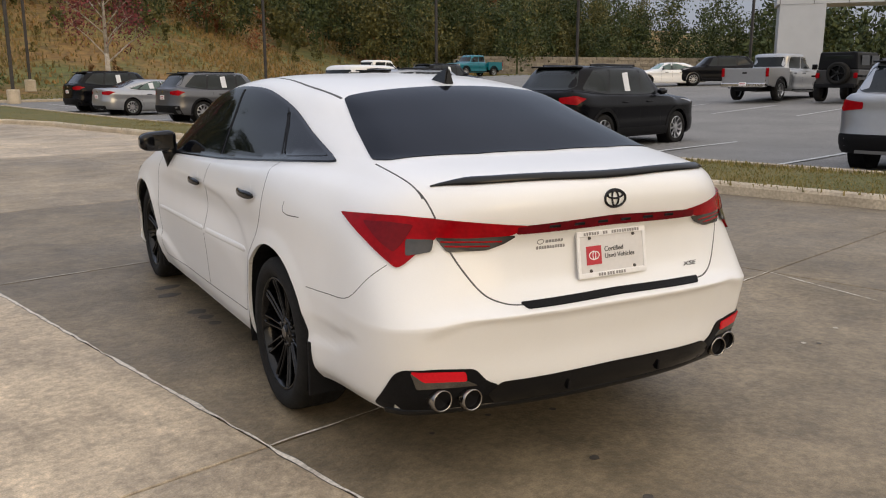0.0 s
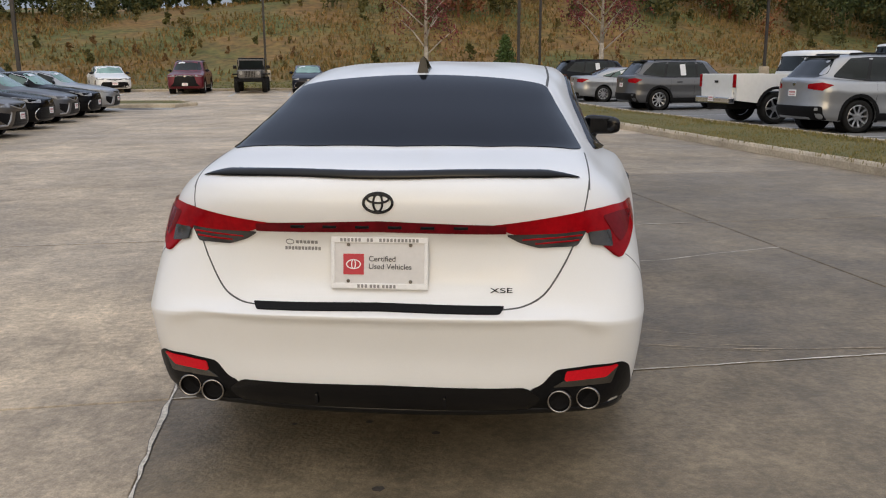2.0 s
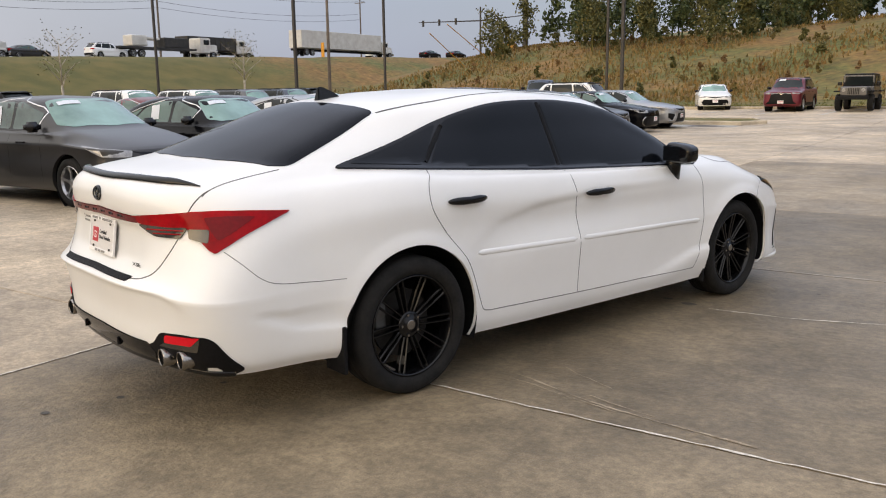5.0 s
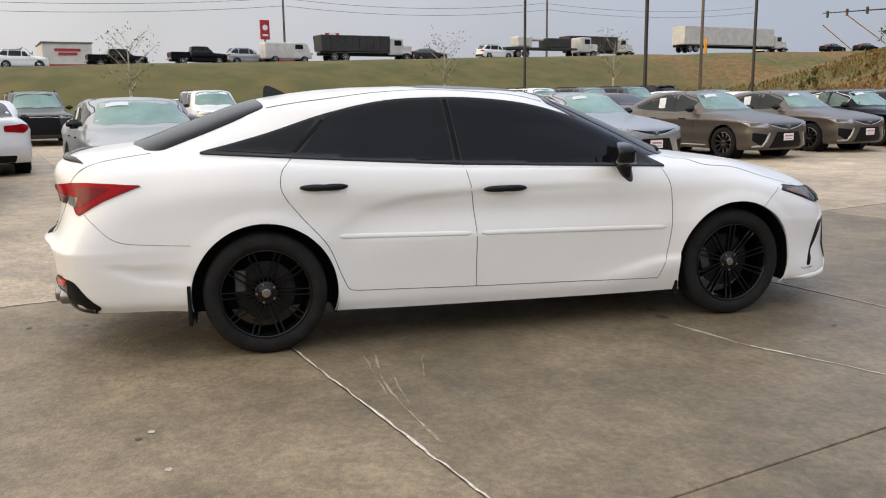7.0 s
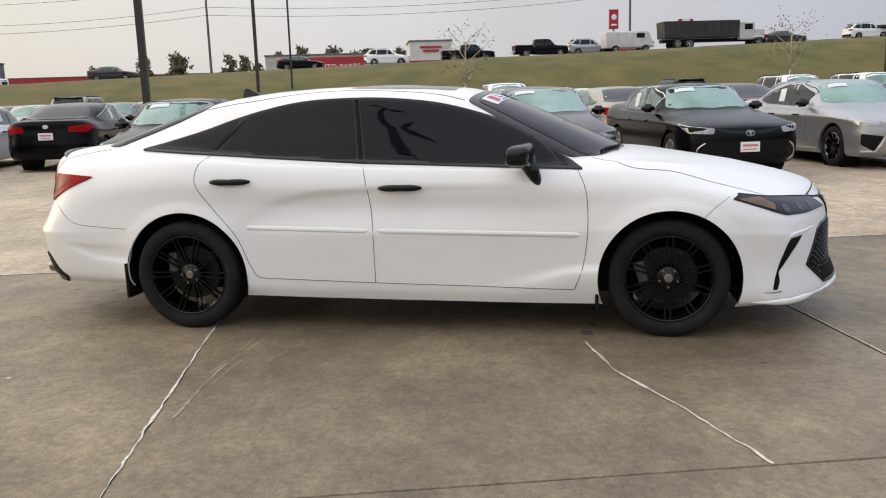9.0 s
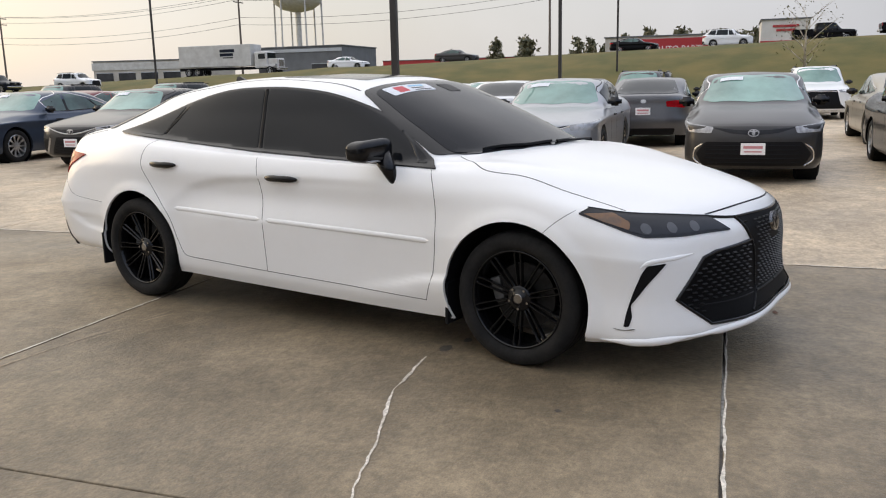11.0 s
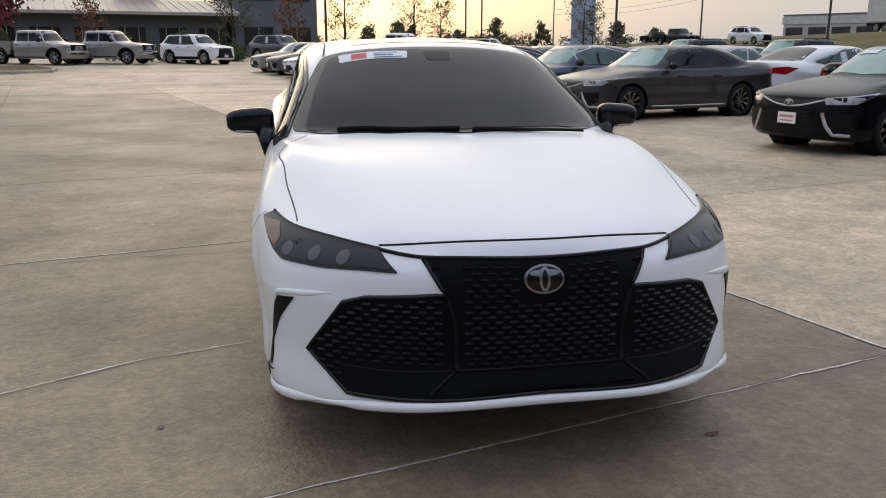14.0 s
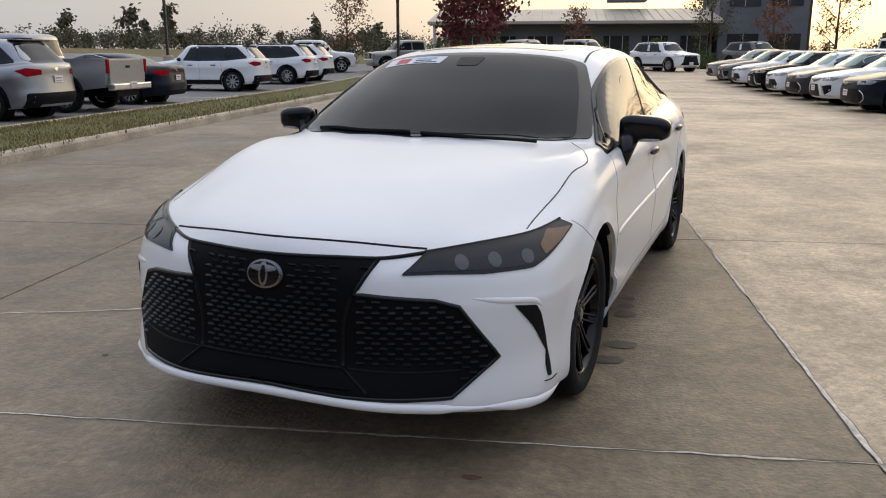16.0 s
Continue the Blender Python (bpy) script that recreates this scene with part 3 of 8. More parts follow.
CREST = [(0, 3.805, .775), (.45, 3.695, .755), (.792, 3.432, .76), (.888, 3.15, .80), (.90, 2.87, .85), (.905, 2.2, .85), (.907, 1.15, .862), (.908, .4, .89), (.905, 0, .92), (.86, -.5, .89), (.785, -.885, .84), (.47, -1.065, .84), (0, -1.095, .84)]
SHOULDER = [(0, 3.755, .808), (.45, 3.63, .795), (.69, 3.37, .815), (.80, 3.1, .865), (.85, 2.87, .905), (.87, 2.2, .94), (.868, 1.15, .975), (.868, .4, 1.005), (.855, 0, 1.03), (.805, -.5, 1.01), (.735, -.86, .985), (.46, -1.075, 1.0), (0, -1.11, 1.005)]
BONNET = [(0, 3.35, .918), (.42, 3.24, .918), (.60, 3.08, .936), (.72, 2.9, .962), (.78, 2.72, .975), (.848, 2.25, .955), (.838, 1.15, .99), (.822, .4, 1.03), (.785, -.03, 1.072), (.735, -.45, 1.068), (.66, -.87, 1.052), (.42, -1.035, 1.064), (0, -1.068, 1.068)]
SCUTTLE = [(0, 2.66, 1.015), (.40, 2.60, 1.015), (.62, 2.48, 1.012), (.73, 2.40, 1.0), (.785, 2.34, .985), (.825, 2.2, .972), (.805, 1.15, 1.005), (.778, .4, 1.055), (.732, -.05, 1.108), (.685, -.36, 1.120), (.61, -.56, 1.125), (.36, -.675, 1.13), (0, -.71, 1.13)]
PILLAR = [(0, 2.22, 1.215), (.35, 2.18, 1.215), (.55, 2.09, 1.21), (.66, 2.0, 1.20), (.71, 1.91, 1.195), (.725, 1.75, 1.19), (.732, 1.15, 1.20), (.715, .5, 1.195), (.675, .15, 1.22), (.617, -.06, 1.24), (.545, -.22, 1.248), (.32, -.315, 1.258), (0, -.345, 1.262)]
CANT = [(0, 1.74, 1.403), (.3, 1.71, 1.398), (.48, 1.65, 1.385), (.585, 1.57, 1.372), (.615, 1.48, 1.37), (.635, 1.35, 1.375), (.642, 1.05, 1.388), (.627, .68, 1.378), (.588, .40, 1.362), (.555, .2, 1.352), (.49, .07, 1.35), (.28, .01, 1.365), (0, -.01, 1.373)]
ROOF = [(0, 1.36, 1.442), (.22, 1.34, 1.44), (.36, 1.29, 1.431), (.42, 1.24, 1.426), (.46, 1.17, 1.426), (.49, 1.1, 1.427), (.497, .95, 1.43), (.487, .75, 1.427), (.45, .55, 1.42), (.41, .45, 1.415), (.34, .38, 1.413), (.2, .34, 1.42), (0, .32, 1.424)]
SPINE = [(0, 1.15 - 0.045 * k, 1.455 - 0.0008 * k) for k in range(13)]

sedan = empty("sedan")
tagged(sedan, "pearl white four-door sedan with black wheels and dark tinted windows", "car")
shell = loft([ROCKER, LIP, LOW, WAIST, LEDGE, CREST, SHOULDER, BONNET, SCUTTLE, PILLAR, CANT, ROOF, SPINE], 16, 10, sharp=(3, 8))
AXLES = ((0.0, 0.335), (2.87, 0.335))
for _ in range(14):
    bmesh.ops.smooth_vert(shell, verts=[v for v in shell.verts if v.co.z > .86 and v.co.y > 2.74 - .25 * abs(v.co.x) and abs(v.co.x) < .76 and v.normal.z > .8], factor=0.5, use_axis_z=True)
shell.normal_update()


def sculpt(bm):
    """Presses the creases into the flanks, the tail and the sills, alike on both sides."""
    for v in bm.verts:
        x, y, z = abs(v.co.x), v.co.y, v.co.z
        side = math.copysign(1.0, v.co.x)
        if x > .78 and .2 < y < 2.5 and z < .95:
            crest = np.interp(y, (.25, .40, .57, .83, 1.23, 1.7, 2.3), (.60, .70, .795, .855, .882, .888, .885))
            deep = np.interp(y, (.25, .5, .85, 1.5, 2.1, 2.45), (0, .010, .017, .013, .005, 0))
            d = crest - z
            v.co.x -= side * deep * smooth(0, .05, d) * (1 - smooth(.10, .30, d))
        if x > .78 and 1.7 < y < 2.55 and z < .50:
            edge = np.interp(y, (1.75, 2.0, 2.2, 2.34, 2.5), (.27, .31, .36, .40, .412))
            v.co.x += side * np.interp(y, (1.75, 2.1, 2.4, 2.55), (0, .012, .020, .020)) * smooth(-.012, .022, edge - z) * (1 - .6 * smooth(.06, .16, edge - z))
        if x > .7 and -.9 < y < -.36 and z < .52:
            edge = np.interp(y, (-.85, -.62, -.40), (.52, .425, .405))
            v.co.x -= side * .010 * smooth(0, .03, z - edge) * (1 - smooth(.05, .14, z - edge)) * smooth(-.9, -.7, y)
        if y < -.8 and z < .66:
            rim = .765 - .09 * smooth(.56, .64, z)
            v.co.y += .016 * smooth(0, .022, .640 - z) * smooth(0, .10, rim - x) * (1 - .5 * smooth(.10, .25, .640 - z))
        if y < -.8 and .68 < z < .90:
            v.co.y += .014 * smooth(.685, .74, z) * (1 - smooth(.86, .90, z)) * smooth(0, .16, .50 - x)
    bm.normal_update()


sculpt(shell)
flare_arches(shell, AXLES, 0.392, 0.6, 0.010, 0.075)
skin = Skin(shell)
cut_arches(shell, AXLES, 0.392, 0.6, 0.016)
part("body", shell, M["white_paint"], sedan, "pearl white painted body", True)
part("underbody", box_bm(0, 1.3, 0.32, 1.2, 4.2, 0.14, bevel=0.03), M["black_plastic"], sedan)
for y, z in AXLES:
    for s in (1, -1):
        well = bmesh.new()
        ring = []
        for x in (0.905, 0.62):
            ring.append([well.verts.new((s * x, y + 0.396 * math.cos(a), z + 0.396 * math.sin(a))) for a in np.linspace(-0.35, math.pi + 0.35, 25)])
        for k in range(24):
            well.faces.new((ring[0][k], ring[0][k + 1], ring[1][k + 1], ring[1][k]))
        well.faces.new(ring[1])
        part("wheel_liner", well, M["black_plastic"], sedan)

RIGHT, LEFT, FRONT, REAR, DOWN = (-1, 0, 0), (1, 0, 0), (0, -1, 0), (0, 1, 0), (0, 0, -1)
ARC = spline([(0, 2.40, .948), (0, 2.21, 1.066), (0, 1.95, 1.213), (0, 1.60, 1.322), (0, 1.30, 1.363), (0, 1.05, 1.373), (0, .71, 1.358), (0, .38, 1.292), (0, .05, 1.190), (0, -.315, 1.095)], 5)


def arc_z(y, below):
    """The height of the side windows' upper edge."""
    return float(np.interp(y, ARC[::-1, 1], ARC[::-1, 2])) - below


def pane(foot, y0, y1):
    """A side pane: its foot from the rear to the front, and its head under the arc from y0 in front to y1 behind."""
    return foot + [(0, y, arc_z(y, .013)) for y in np.linspace(y0, y1, 9)]


DLO = [(0, -.29, 1.090), (0, .05, 1.068), (0, .55, 1.033), (0, 1.1, .998), (0, 2.37, .949)] + [tuple(q) for q in ARC]
PANES = [pane([(0, -.235, 1.103), (0, .17, 1.074)], .325, -.15),
         pane([(0, .215, 1.070), (0, .65, 1.042), (0, 1.085, 1.016)], 1.045, .385),
         pane([(0, 1.14, 1.012), (0, 1.7, .990), (0, 2.33, .966)], 2.27, 1.085)]
GAPS = [[(0, .17, 1.06), (0, .115, 1.0), (0, .105, .90), (0, .19, .77), (0, .34, .59), (0, .42, .40), (0, .455, .335), (0, .50, .322)],
        [(0, 1.135, .995), (0, 1.165, .85), (0, 1.19, .62), (0, 1.19, .45), (0, 1.19, .30)],
        [(0, 2.37, .945), (0, 2.41, .85), (0, 2.425, .65), (0, 2.40, .42), (0, 2.35, .273)],
        [(0, .50, .322), (0, 1.19, .30), (0, 1.8, .285), (0, 2.35, .273)],
        [(0, -.378, .625), (0, -.55, .635), (0, -.75, .665), (0, -.86, .76), (0, -.90, .80)],
        [(0, 3.18, .795), (0, 3.10, .74), (0, 3.04, .685)]]
for s, d in ((1, RIGHT), (-1, LEFT)):
    panel(skin, "window_surround", DLO, d, M["gloss_black"], sedan, off=0.011, depth=0.022, r=0.03, step=0.03)
    for k, glass in enumerate(PANES):
        panel(skin, "quarter_window" if k == 0 else "side_window", glass, d, M["tint_glass"], sedan, off=0.0145, depth=0.005, r=0.025, step=0.03, label="dark tinted glass")
    bead(skin, "window_post", [(0, 2.10, 1.125), (0, 2.19, 1.06), (0, 2.275, .968)], d, 0.014, 0.003, M["gloss_black"], sedan, lift=0.013)
    for seal in ([(0, .19, 1.09), (0, .27, 1.17), (0, .362, 1.255)], [(0, 1.112, 1.012), (0, 1.09, 1.18), (0, 1.065, 1.358)]):
        bead(skin, "window_seal", seal, d, 0.026, 0.0025, M["black_plastic"], sedan, lift=0.0125)
    for k, gap in enumerate(GAPS):
        bead(skin, "panel_gap", gap, d, 0.0045 if k < 4 else 0.003, 0.001, M["seam"], sedan)
    for a, b in (((0, .40, .634), (0, 1.165, .615)), ((0, 1.215, .614), (0, 2.385, .590))):
        bead(skin, "side_moulding", [a, ((0, (a[1] + b[1]) / 2, (a[2] + b[2]) / 2)), b], d, 0.028, 0.0065, M["white_paint"], sedan, curve=False, taper=0.01, label="white side moulding")
    for y, z in ((.33, .905), (1.36, .868)):
        hx, hn = skin.hit((0, y, z), d)
        cup = panel(skin, "handle_recess", [(0, y + 0.055 * math.cos(w), z + 0.004 + 0.046 * math.sin(w)) for w in np.linspace(0, 2 * math.pi, 16)[:-1]], d, M["white_paint"], sedan, off=0.002, depth=0.004, r=0)
        grip = bmesh.new()
        bmesh.ops.create_uvsphere(grip, u_segments=16, v_segments=10, radius=1.0, matrix=Matrix.Translation(hx + hn * 0.026) @ Matrix.Diagonal((0.012, 0.132, 0.021, 1)))
        for v in grip.verts:
            v.co.z = hx.z + (v.co.z - hx.z) * (0.85 + 0.35 * abs(v.co.y - hx.y) / 0.132)
            v.co.x -= s * 0.012 * (abs(v.co.y - hx.y) / 0.118) ** 2
        part("door_handle", grip, M["gloss_black"], sedan, "gloss black door handle", True)
    # mirror: an arm, a cap and a glass
    arm = bmesh.new()
    add_tube(arm, (s * .872, 2.155, .866), (s * .897, 2.085, 1.015), 0.026, 0.052, 18)
    mirror = part("mirror_arm", arm, M["gloss_black"], sedan, "black mirror stalk", True)
    cap = bmesh.new()
    bmesh.ops.create_cube(cap, size=1.0)
    bmesh.ops.bevel(cap, geom=list(cap.edges), offset=0.34, segments=6, affect="EDGES", profile=0.55)
    for v in cap.verts:
        w = 0.62 + 0.38 * (0.5 + v.co.x)
        v.co = Vector((s * (0.965 + 0.232 * v.co.x), 2.065 + 0.14 * v.co.y * w - 0.06 * v.co.x, 1.042 + 0.135 * v.co.z * (1.0 - 0.18 * (v.co.x + 0.5)) - 0.006 * v.co.x))
    if s < 0:
        bmesh.ops.reverse_faces(cap, faces=cap.faces)
    part("mirror_cap", cap, M["gloss_black"], mirror, "gloss black mirror cap", True)
    part("mirror_glass", box_bm(s * 0.957, 2.0, 1.042, 0.15, 0.006, 0.09, bevel=0.002), M["tint_glass"], mirror)
    part("turn_signal", box_bm(s * 0.98, 2.105, .993, 0.12, 0.02, 0.010, bevel=0.004), M["clear_lens"], mirror, "pale turn signal strip")
    for y, z0 in ((-.402, .30), (2.475, .27)):
        part("mud_flap", box_bm(s * .83, y, z0, 0.15, 0.02, 0.22, bevel=0.006), M["black_plastic"], sedan, "black rubber mud flap")

# glass and roof
panel(skin, "windshield", [(-.585, 1.72, 1.4), (-.3, 1.765, 1.4), (0, 1.775, 1.4), (.3, 1.765, 1.4), (.585, 1.72, 1.4), (.69, 2.0, 1.2), (.765, 2.33, 1.0), (.62, 2.50, 1.0), (.35, 2.61, 1.0), (0, 2.655, 1.0), (-.35, 2.61, 1.0), (-.62, 2.50, 1.0), (-.765, 2.33, 1.0), (-.69, 2.0, 1.2)], DOWN, M["gloss_black"], sedan, off=0.006, depth=0.016, r=0.04, step=0.03)
panel(skin, "windshield_glass", [(-.55, 1.775, 1.4), (0, 1.83, 1.4), (.55, 1.775, 1.4), (.635, 2.06, 1.2), (.705, 2.40, 1.0), (.59, 2.50, 1.0), (.34, 2.585, 1.0), (0, 2.63, 1.0), (-.34, 2.585, 1.0), (-.59, 2.50, 1.0), (-.705, 2.40, 1.0), (-.635, 2.06, 1.2)], DOWN, M["screen_glass"], sedan, off=0.0085, depth=0.005, r=0.05, label="dark windshield glass")
panel(skin, "rear_glass", [(-.54, .05, 1.35), (-.25, .025, 1.35), (0, .015, 1.35), (.25, .025, 1.35), (.54, .05, 1.35), (.61, -.25, 1.2), (.665, -.52, 1.12), (.63, -.59, 1.12), (.32, -.68, 1.12), (0, -.70, 1.12), (-.32, -.68, 1.12), (-.63, -.59, 1.12), (-.665, -.52, 1.12), (-.61, -.25, 1.2)], DOWN, M["rear_glass"], sedan, off=0.004, r=0.03, label="dark tinted rear window")
panel(skin, "sunroof", [(-.42, 1.62, 1.4), (.42, 1.62, 1.4), (.44, .95, 1.4), (-.44, .95, 1.4)], DOWN, M["gloss_black"], sedan, off=0.002, r=0.06, label="closed dark glass sunroof")
for s in (1, -1):
    bead(skin, "roof_gap", [(s * .545, .06, 0), (s * .556, .35, 0), (s * .552, .8, 0), (s * .545, 1.3, 0), (s * .575, 1.70, 0)], DOWN, 0.012, 0.0015, M["seam"], sedan)
    bead(skin, "bonnet_gap", [(s * .70, 2.45, 0), (s * .765, 2.55, 0), (s * .822, 2.66, 0), (s * .828, 2.74, 0), (s * .812, 2.88, 0), (s * .802, 3.07, 0), (s * .785, 3.22, 0), (s * .776, 3.31, 0), (s * .772, 3.375, 0)], DOWN, 0.006, 0.0012, M["seam"], sedan)
    bead(skin, "boot_gap", [(s * .672, -.56, 0), (s * .672, -.75, 0), (s * .668, -.92, 0)], DOWN, 0.006, 0.0012, M["seam"], sedan)
    bead(skin, "boot_gap", [(s * .668, 0, 1.04), (s * .65, 0, .96), (s * .62, 0, .86), (s * .578, 0, .777), (s * .52, 0, .70), (s * .46, 0, .672), (s * .38, 0, .664)], REAR, 0.006, 0.0012, M["seam"], sedan)
bead(skin, "boot_gap", [(-.38, 0, .664), (0, 0, .66), (.38, 0, .664)], REAR, 0.005, 0.001, M["seam"], sedan)
bead(skin, "bonnet_edge", [(-.512, 3.66, .757), (-.235, 3.758, .781), (0, 3.789, .787), (.235, 3.758, .781), (.512, 3.66, .757)], FRONT, 0.009, 0.002, M["satin_black"], sedan)
fin = bmesh.new()
for x, w in ((0, 0),):
    pts = [(.225, 1.40, .03), (.17, 1.435, .019), (.11, 1.462, .010), (.08, 1.462, .008), (.07, 1.385, .026)]
    ring = [[fin.verts.new((sx * wd, y, z)) for y, z, wd in pts] for sx in (1, -1)]
    for k in range(4):
        fin.faces.new((ring[0][k], ring[0][k + 1], ring[1][k + 1], ring[1][k]))
    fin.faces.new(ring[0])
    fin.faces.new(ring[1][::-1])
bmesh.ops.recalc_face_normals(fin, faces=fin.faces)
bmesh.ops.bevel(fin, geom=list(fin.edges), offset=0.006, segments=2, affect="EDGES")
part("antenna_fin", fin, M["gloss_black"], sedan, "black shark-fin antenna")
for s in (1, -1):
    bead(skin, "wiper", [(s * .30 - .28, 2.60 if s < 0 else 2.625, 0), (s * .30 - .02, 2.625 if s < 0 else 2.60, 0), (s * .30 + .26, 2.632 if s < 0 else 2.50, 0)], DOWN, 0.016, 0.012, M["black_plastic"], sedan, lift=0.009)

panel(skin, "camera_pod", [(.06, 1.86, 0), (-.08, 1.86, 0), (-.07, 1.97, 0), (.05, 1.97, 0)], DOWN, M["satin_black"], sedan, off=0.0105, depth=0.001, r=0.02)
bead(skin, "fuel_flap_gap", [(0, -.15, .93), (0, -.145, .895), (0, -.18, .882), (0, -.30, .884)], LEFT, 0.004, 0.001, M["seam"], sedan)

# tail
bead(skin, "spoiler", [(-.632, -.905, 1.05), (-.42, -1.005, 1.06), (-.2, -1.045, 1.065), (0, -1.056, 1.066), (.2, -1.045, 1.065), (.42, -1.005, 1.06), (.632, -.905, 1.05)], (0, .6, -.8), 0.040, 0.016, M["gloss_black"], sedan, taper=0.10, lift=0.003, label="gloss black boot-lid spoiler")
for s in (1, -1):
    m3 = (lambda p: p) if s > 0 else mirror_x
    inner = panel(skin, "tail_lamp", m3([(.36, 0, .925), (.656, 0, .955), (.656, 0, .893), (.56, 0, .891), (.42, 0, .897)]), REAR, M["red_lens"], sedan, off=0.009, depth=0.02, r=0.01, step=0.03, label="red boot-lid lamp lens")
    panel(skin, "reverse_lens", m3([(.40, 0, .893), (.655, 0, .893), (.625, 0, .845), (.50, 0, .848), (.44, 0, .868)]), REAR, M["smoke_lens"], inner, off=0.007, depth=0.015, r=0.01, step=0.03, label="smoked clear reversing lens")
    for za, zb in (((.45, .877), (.64, .879)), ((.49, .862), (.63, .864))):
        bead(skin, "lens_stripe", [(s * za[0], 0, za[1]), (s * zb[0], 0, zb[1])], REAR, 0.006, 0.0015, M["red_lens"], inner, lift=0.007)
    dq = (-s * 0.72, 0.69, 0)
    outer = panel(skin, "tail_lamp", m3([(.664, -1.0, .955), (.745, -.89, .959), (.79, -.76, .954), (.822, -.60, .943), (.79, -.775, .866), (.757, -.91, .792), (.742, -.925, .800), (.70, -.97, .855), (.664, -1.0, .893)]), dq, M["red_lens"], sedan, off=0.010, depth=0.02, r=0.012, step=0.03, label="red wrap-round tail lamp")
    panel(skin, "lamp_core", m3([(.712, -.94, .932), (.76, -.86, .936), (.79, -.74, .930), (.768, -.83, .87), (.752, -.89, .84), (.735, -.91, .87)]), dq, M["mid_red_lens"], outer, off=0.0125, depth=0.003, r=0.012, step=0.03)
    panel(skin, "reverse_lens", m3([(.668, -.99, .887), (.735, -.925, .885), (.732, -.928, .83), (.672, -.985, .846)]), dq, M["smoke_lens"], outer, off=0.0125, depth=0.006, r=0.01, step=0.03)
    panel(skin, "exhaust_surround", m3([(.49, -1.14, .392), (.53, -1.13, .405), (.572, -1.118, .455), (.70, -1.07, .461), (.80, -1.035, .459), (.82, -1.0, .440), (.835, -.875, .305), (.80, -.96, .275), (.765, -.97, .262), (.70, -1.0, .285), (.49, -1.14, .315)]), (-s * 0.35, 0.93, 0), M["satin_black"], sedan, off=0.006, depth=0.03, r=0.02, label="black corner trim round the exhausts")
    panel(skin, "reflector", m3([(.605, -1.105, .449), (.60, -1.108, .417), (.736, -1.058, .419), (.778, -1.042, .457)]), (-s * 0.35, 0.93, 0), M["reflector_red"], sedan, off=0.012, depth=0.01, r=0.008, step=0.03, label="red rear reflector")
    panel(skin, "reflector_bezel", m3([(.565, -1.12, .398), (.60, -1.108, .417), (.736, -1.058, .419), (.778, -1.042, .455), (.758, -1.05, .392)]), (-s * 0.35, 0.93, 0), M["dark_chrome"], sedan, off=0.009, depth=0.01, r=0.006, step=0.03, label="silvery bezel under the reflector")
    for x, y in ((.672, -1.02), (.578, -1.06)):
        tip = part("exhaust_tip", lathe([(.004, .033), (0, .036), (.004, .039), (.015, .040), (.16, .040), (.16, .033), (.02, .033), (.004, .033)], 28), M["dull_chrome"], sedan, "polished steel exhaust tip", True)
        tip.matrix_basis = Matrix.Translation((s * x, y - 0.048, .350)) @ Euler((0, 0, radians(90 - s * 4))).to_matrix().to_4x4()
        hole = part("bore", tube_bm((s * x, y - .025, .350), (s * x, y + .1, .350), .035, .035, 20), M["satin_black"], sedan)
panel(skin, "light_bar", [(-.40, 0, .924), (0, 0, .936), (.40, 0, .924), (.40, 0, .900), (0, 0, .904), (-.40, 0, .900)], REAR, M["dark_red_lens"], sedan, off=0.010, depth=0.02, r=0.004, step=0.03, label="dark red lamp bar across the boot")
for k in range(6):
    bead(skin, "letter_bar", [(-.26 + .104 * k - .022, 0, .919), (-.26 + .104 * k + .022, 0, .919)], REAR, 0.010, 0.002, M["satin_black"], sedan, lift=0.010)
panel(skin, "bumper_pad", [(-.41, 0, .672), (0, 0, .677), (.40, 0, .672), (.385, 0, .654), (0, 0, .658), (-.395, 0, .654)], REAR, M["black_plastic"], sedan, off=0.006, depth=0.01, r=0.008, step=0.03, label="black bumper-top scuff strip")
panel(skin, "diffuser", [(-.52, 0, .36), (-.47, 0, .40), (0, 0, .405), (.47, 0, .40), (.52, 0, .36), (.46, 0, .303), (0, 0, .299), (-.46, 0, .303)], REAR, M["gloss_black"], sedan, off=0.008, depth=0.03, r=0.02, label="gloss black rear diffuser")
bead(skin, "rear_valance", [(-.79, 0, .284), (-.755, 0, .288), (-.66, 0, .297), (-.43, 0, .306), (0, 0, .307), (.43, 0, .306), (.66, 0, .297), (.755, 0, .288), (.79, 0, .284)], REAR, 0.034, 0.014, M["gloss_black"], sedan, label="gloss black lower valance")
for x in (-.21, .21):
    part("diffuser_fin", box_bm(x, -1.135, .352, 0.010, 0.04, 0.035, bevel=0.003), M["gloss_black"], sedan)
badge = None
for name, cz, rx, rz, w in (("rear_emblem", .995, .046, .030, .009), ("emblem_oval", .995, .0145, .0265, .007), ("emblem_oval", 1.0075, .034, .0125, .007)):
    ring = oval(0, 0, cz, rx, rz, 26)
    hoop = bead(skin, name, ring + ring[:1], REAR, w, 0.005, M["gloss_black"], badge or sedan, curve=False, lift=0.002, label="black oval emblem" if badge is None else "", step=0.01)
    badge = badge or hoop

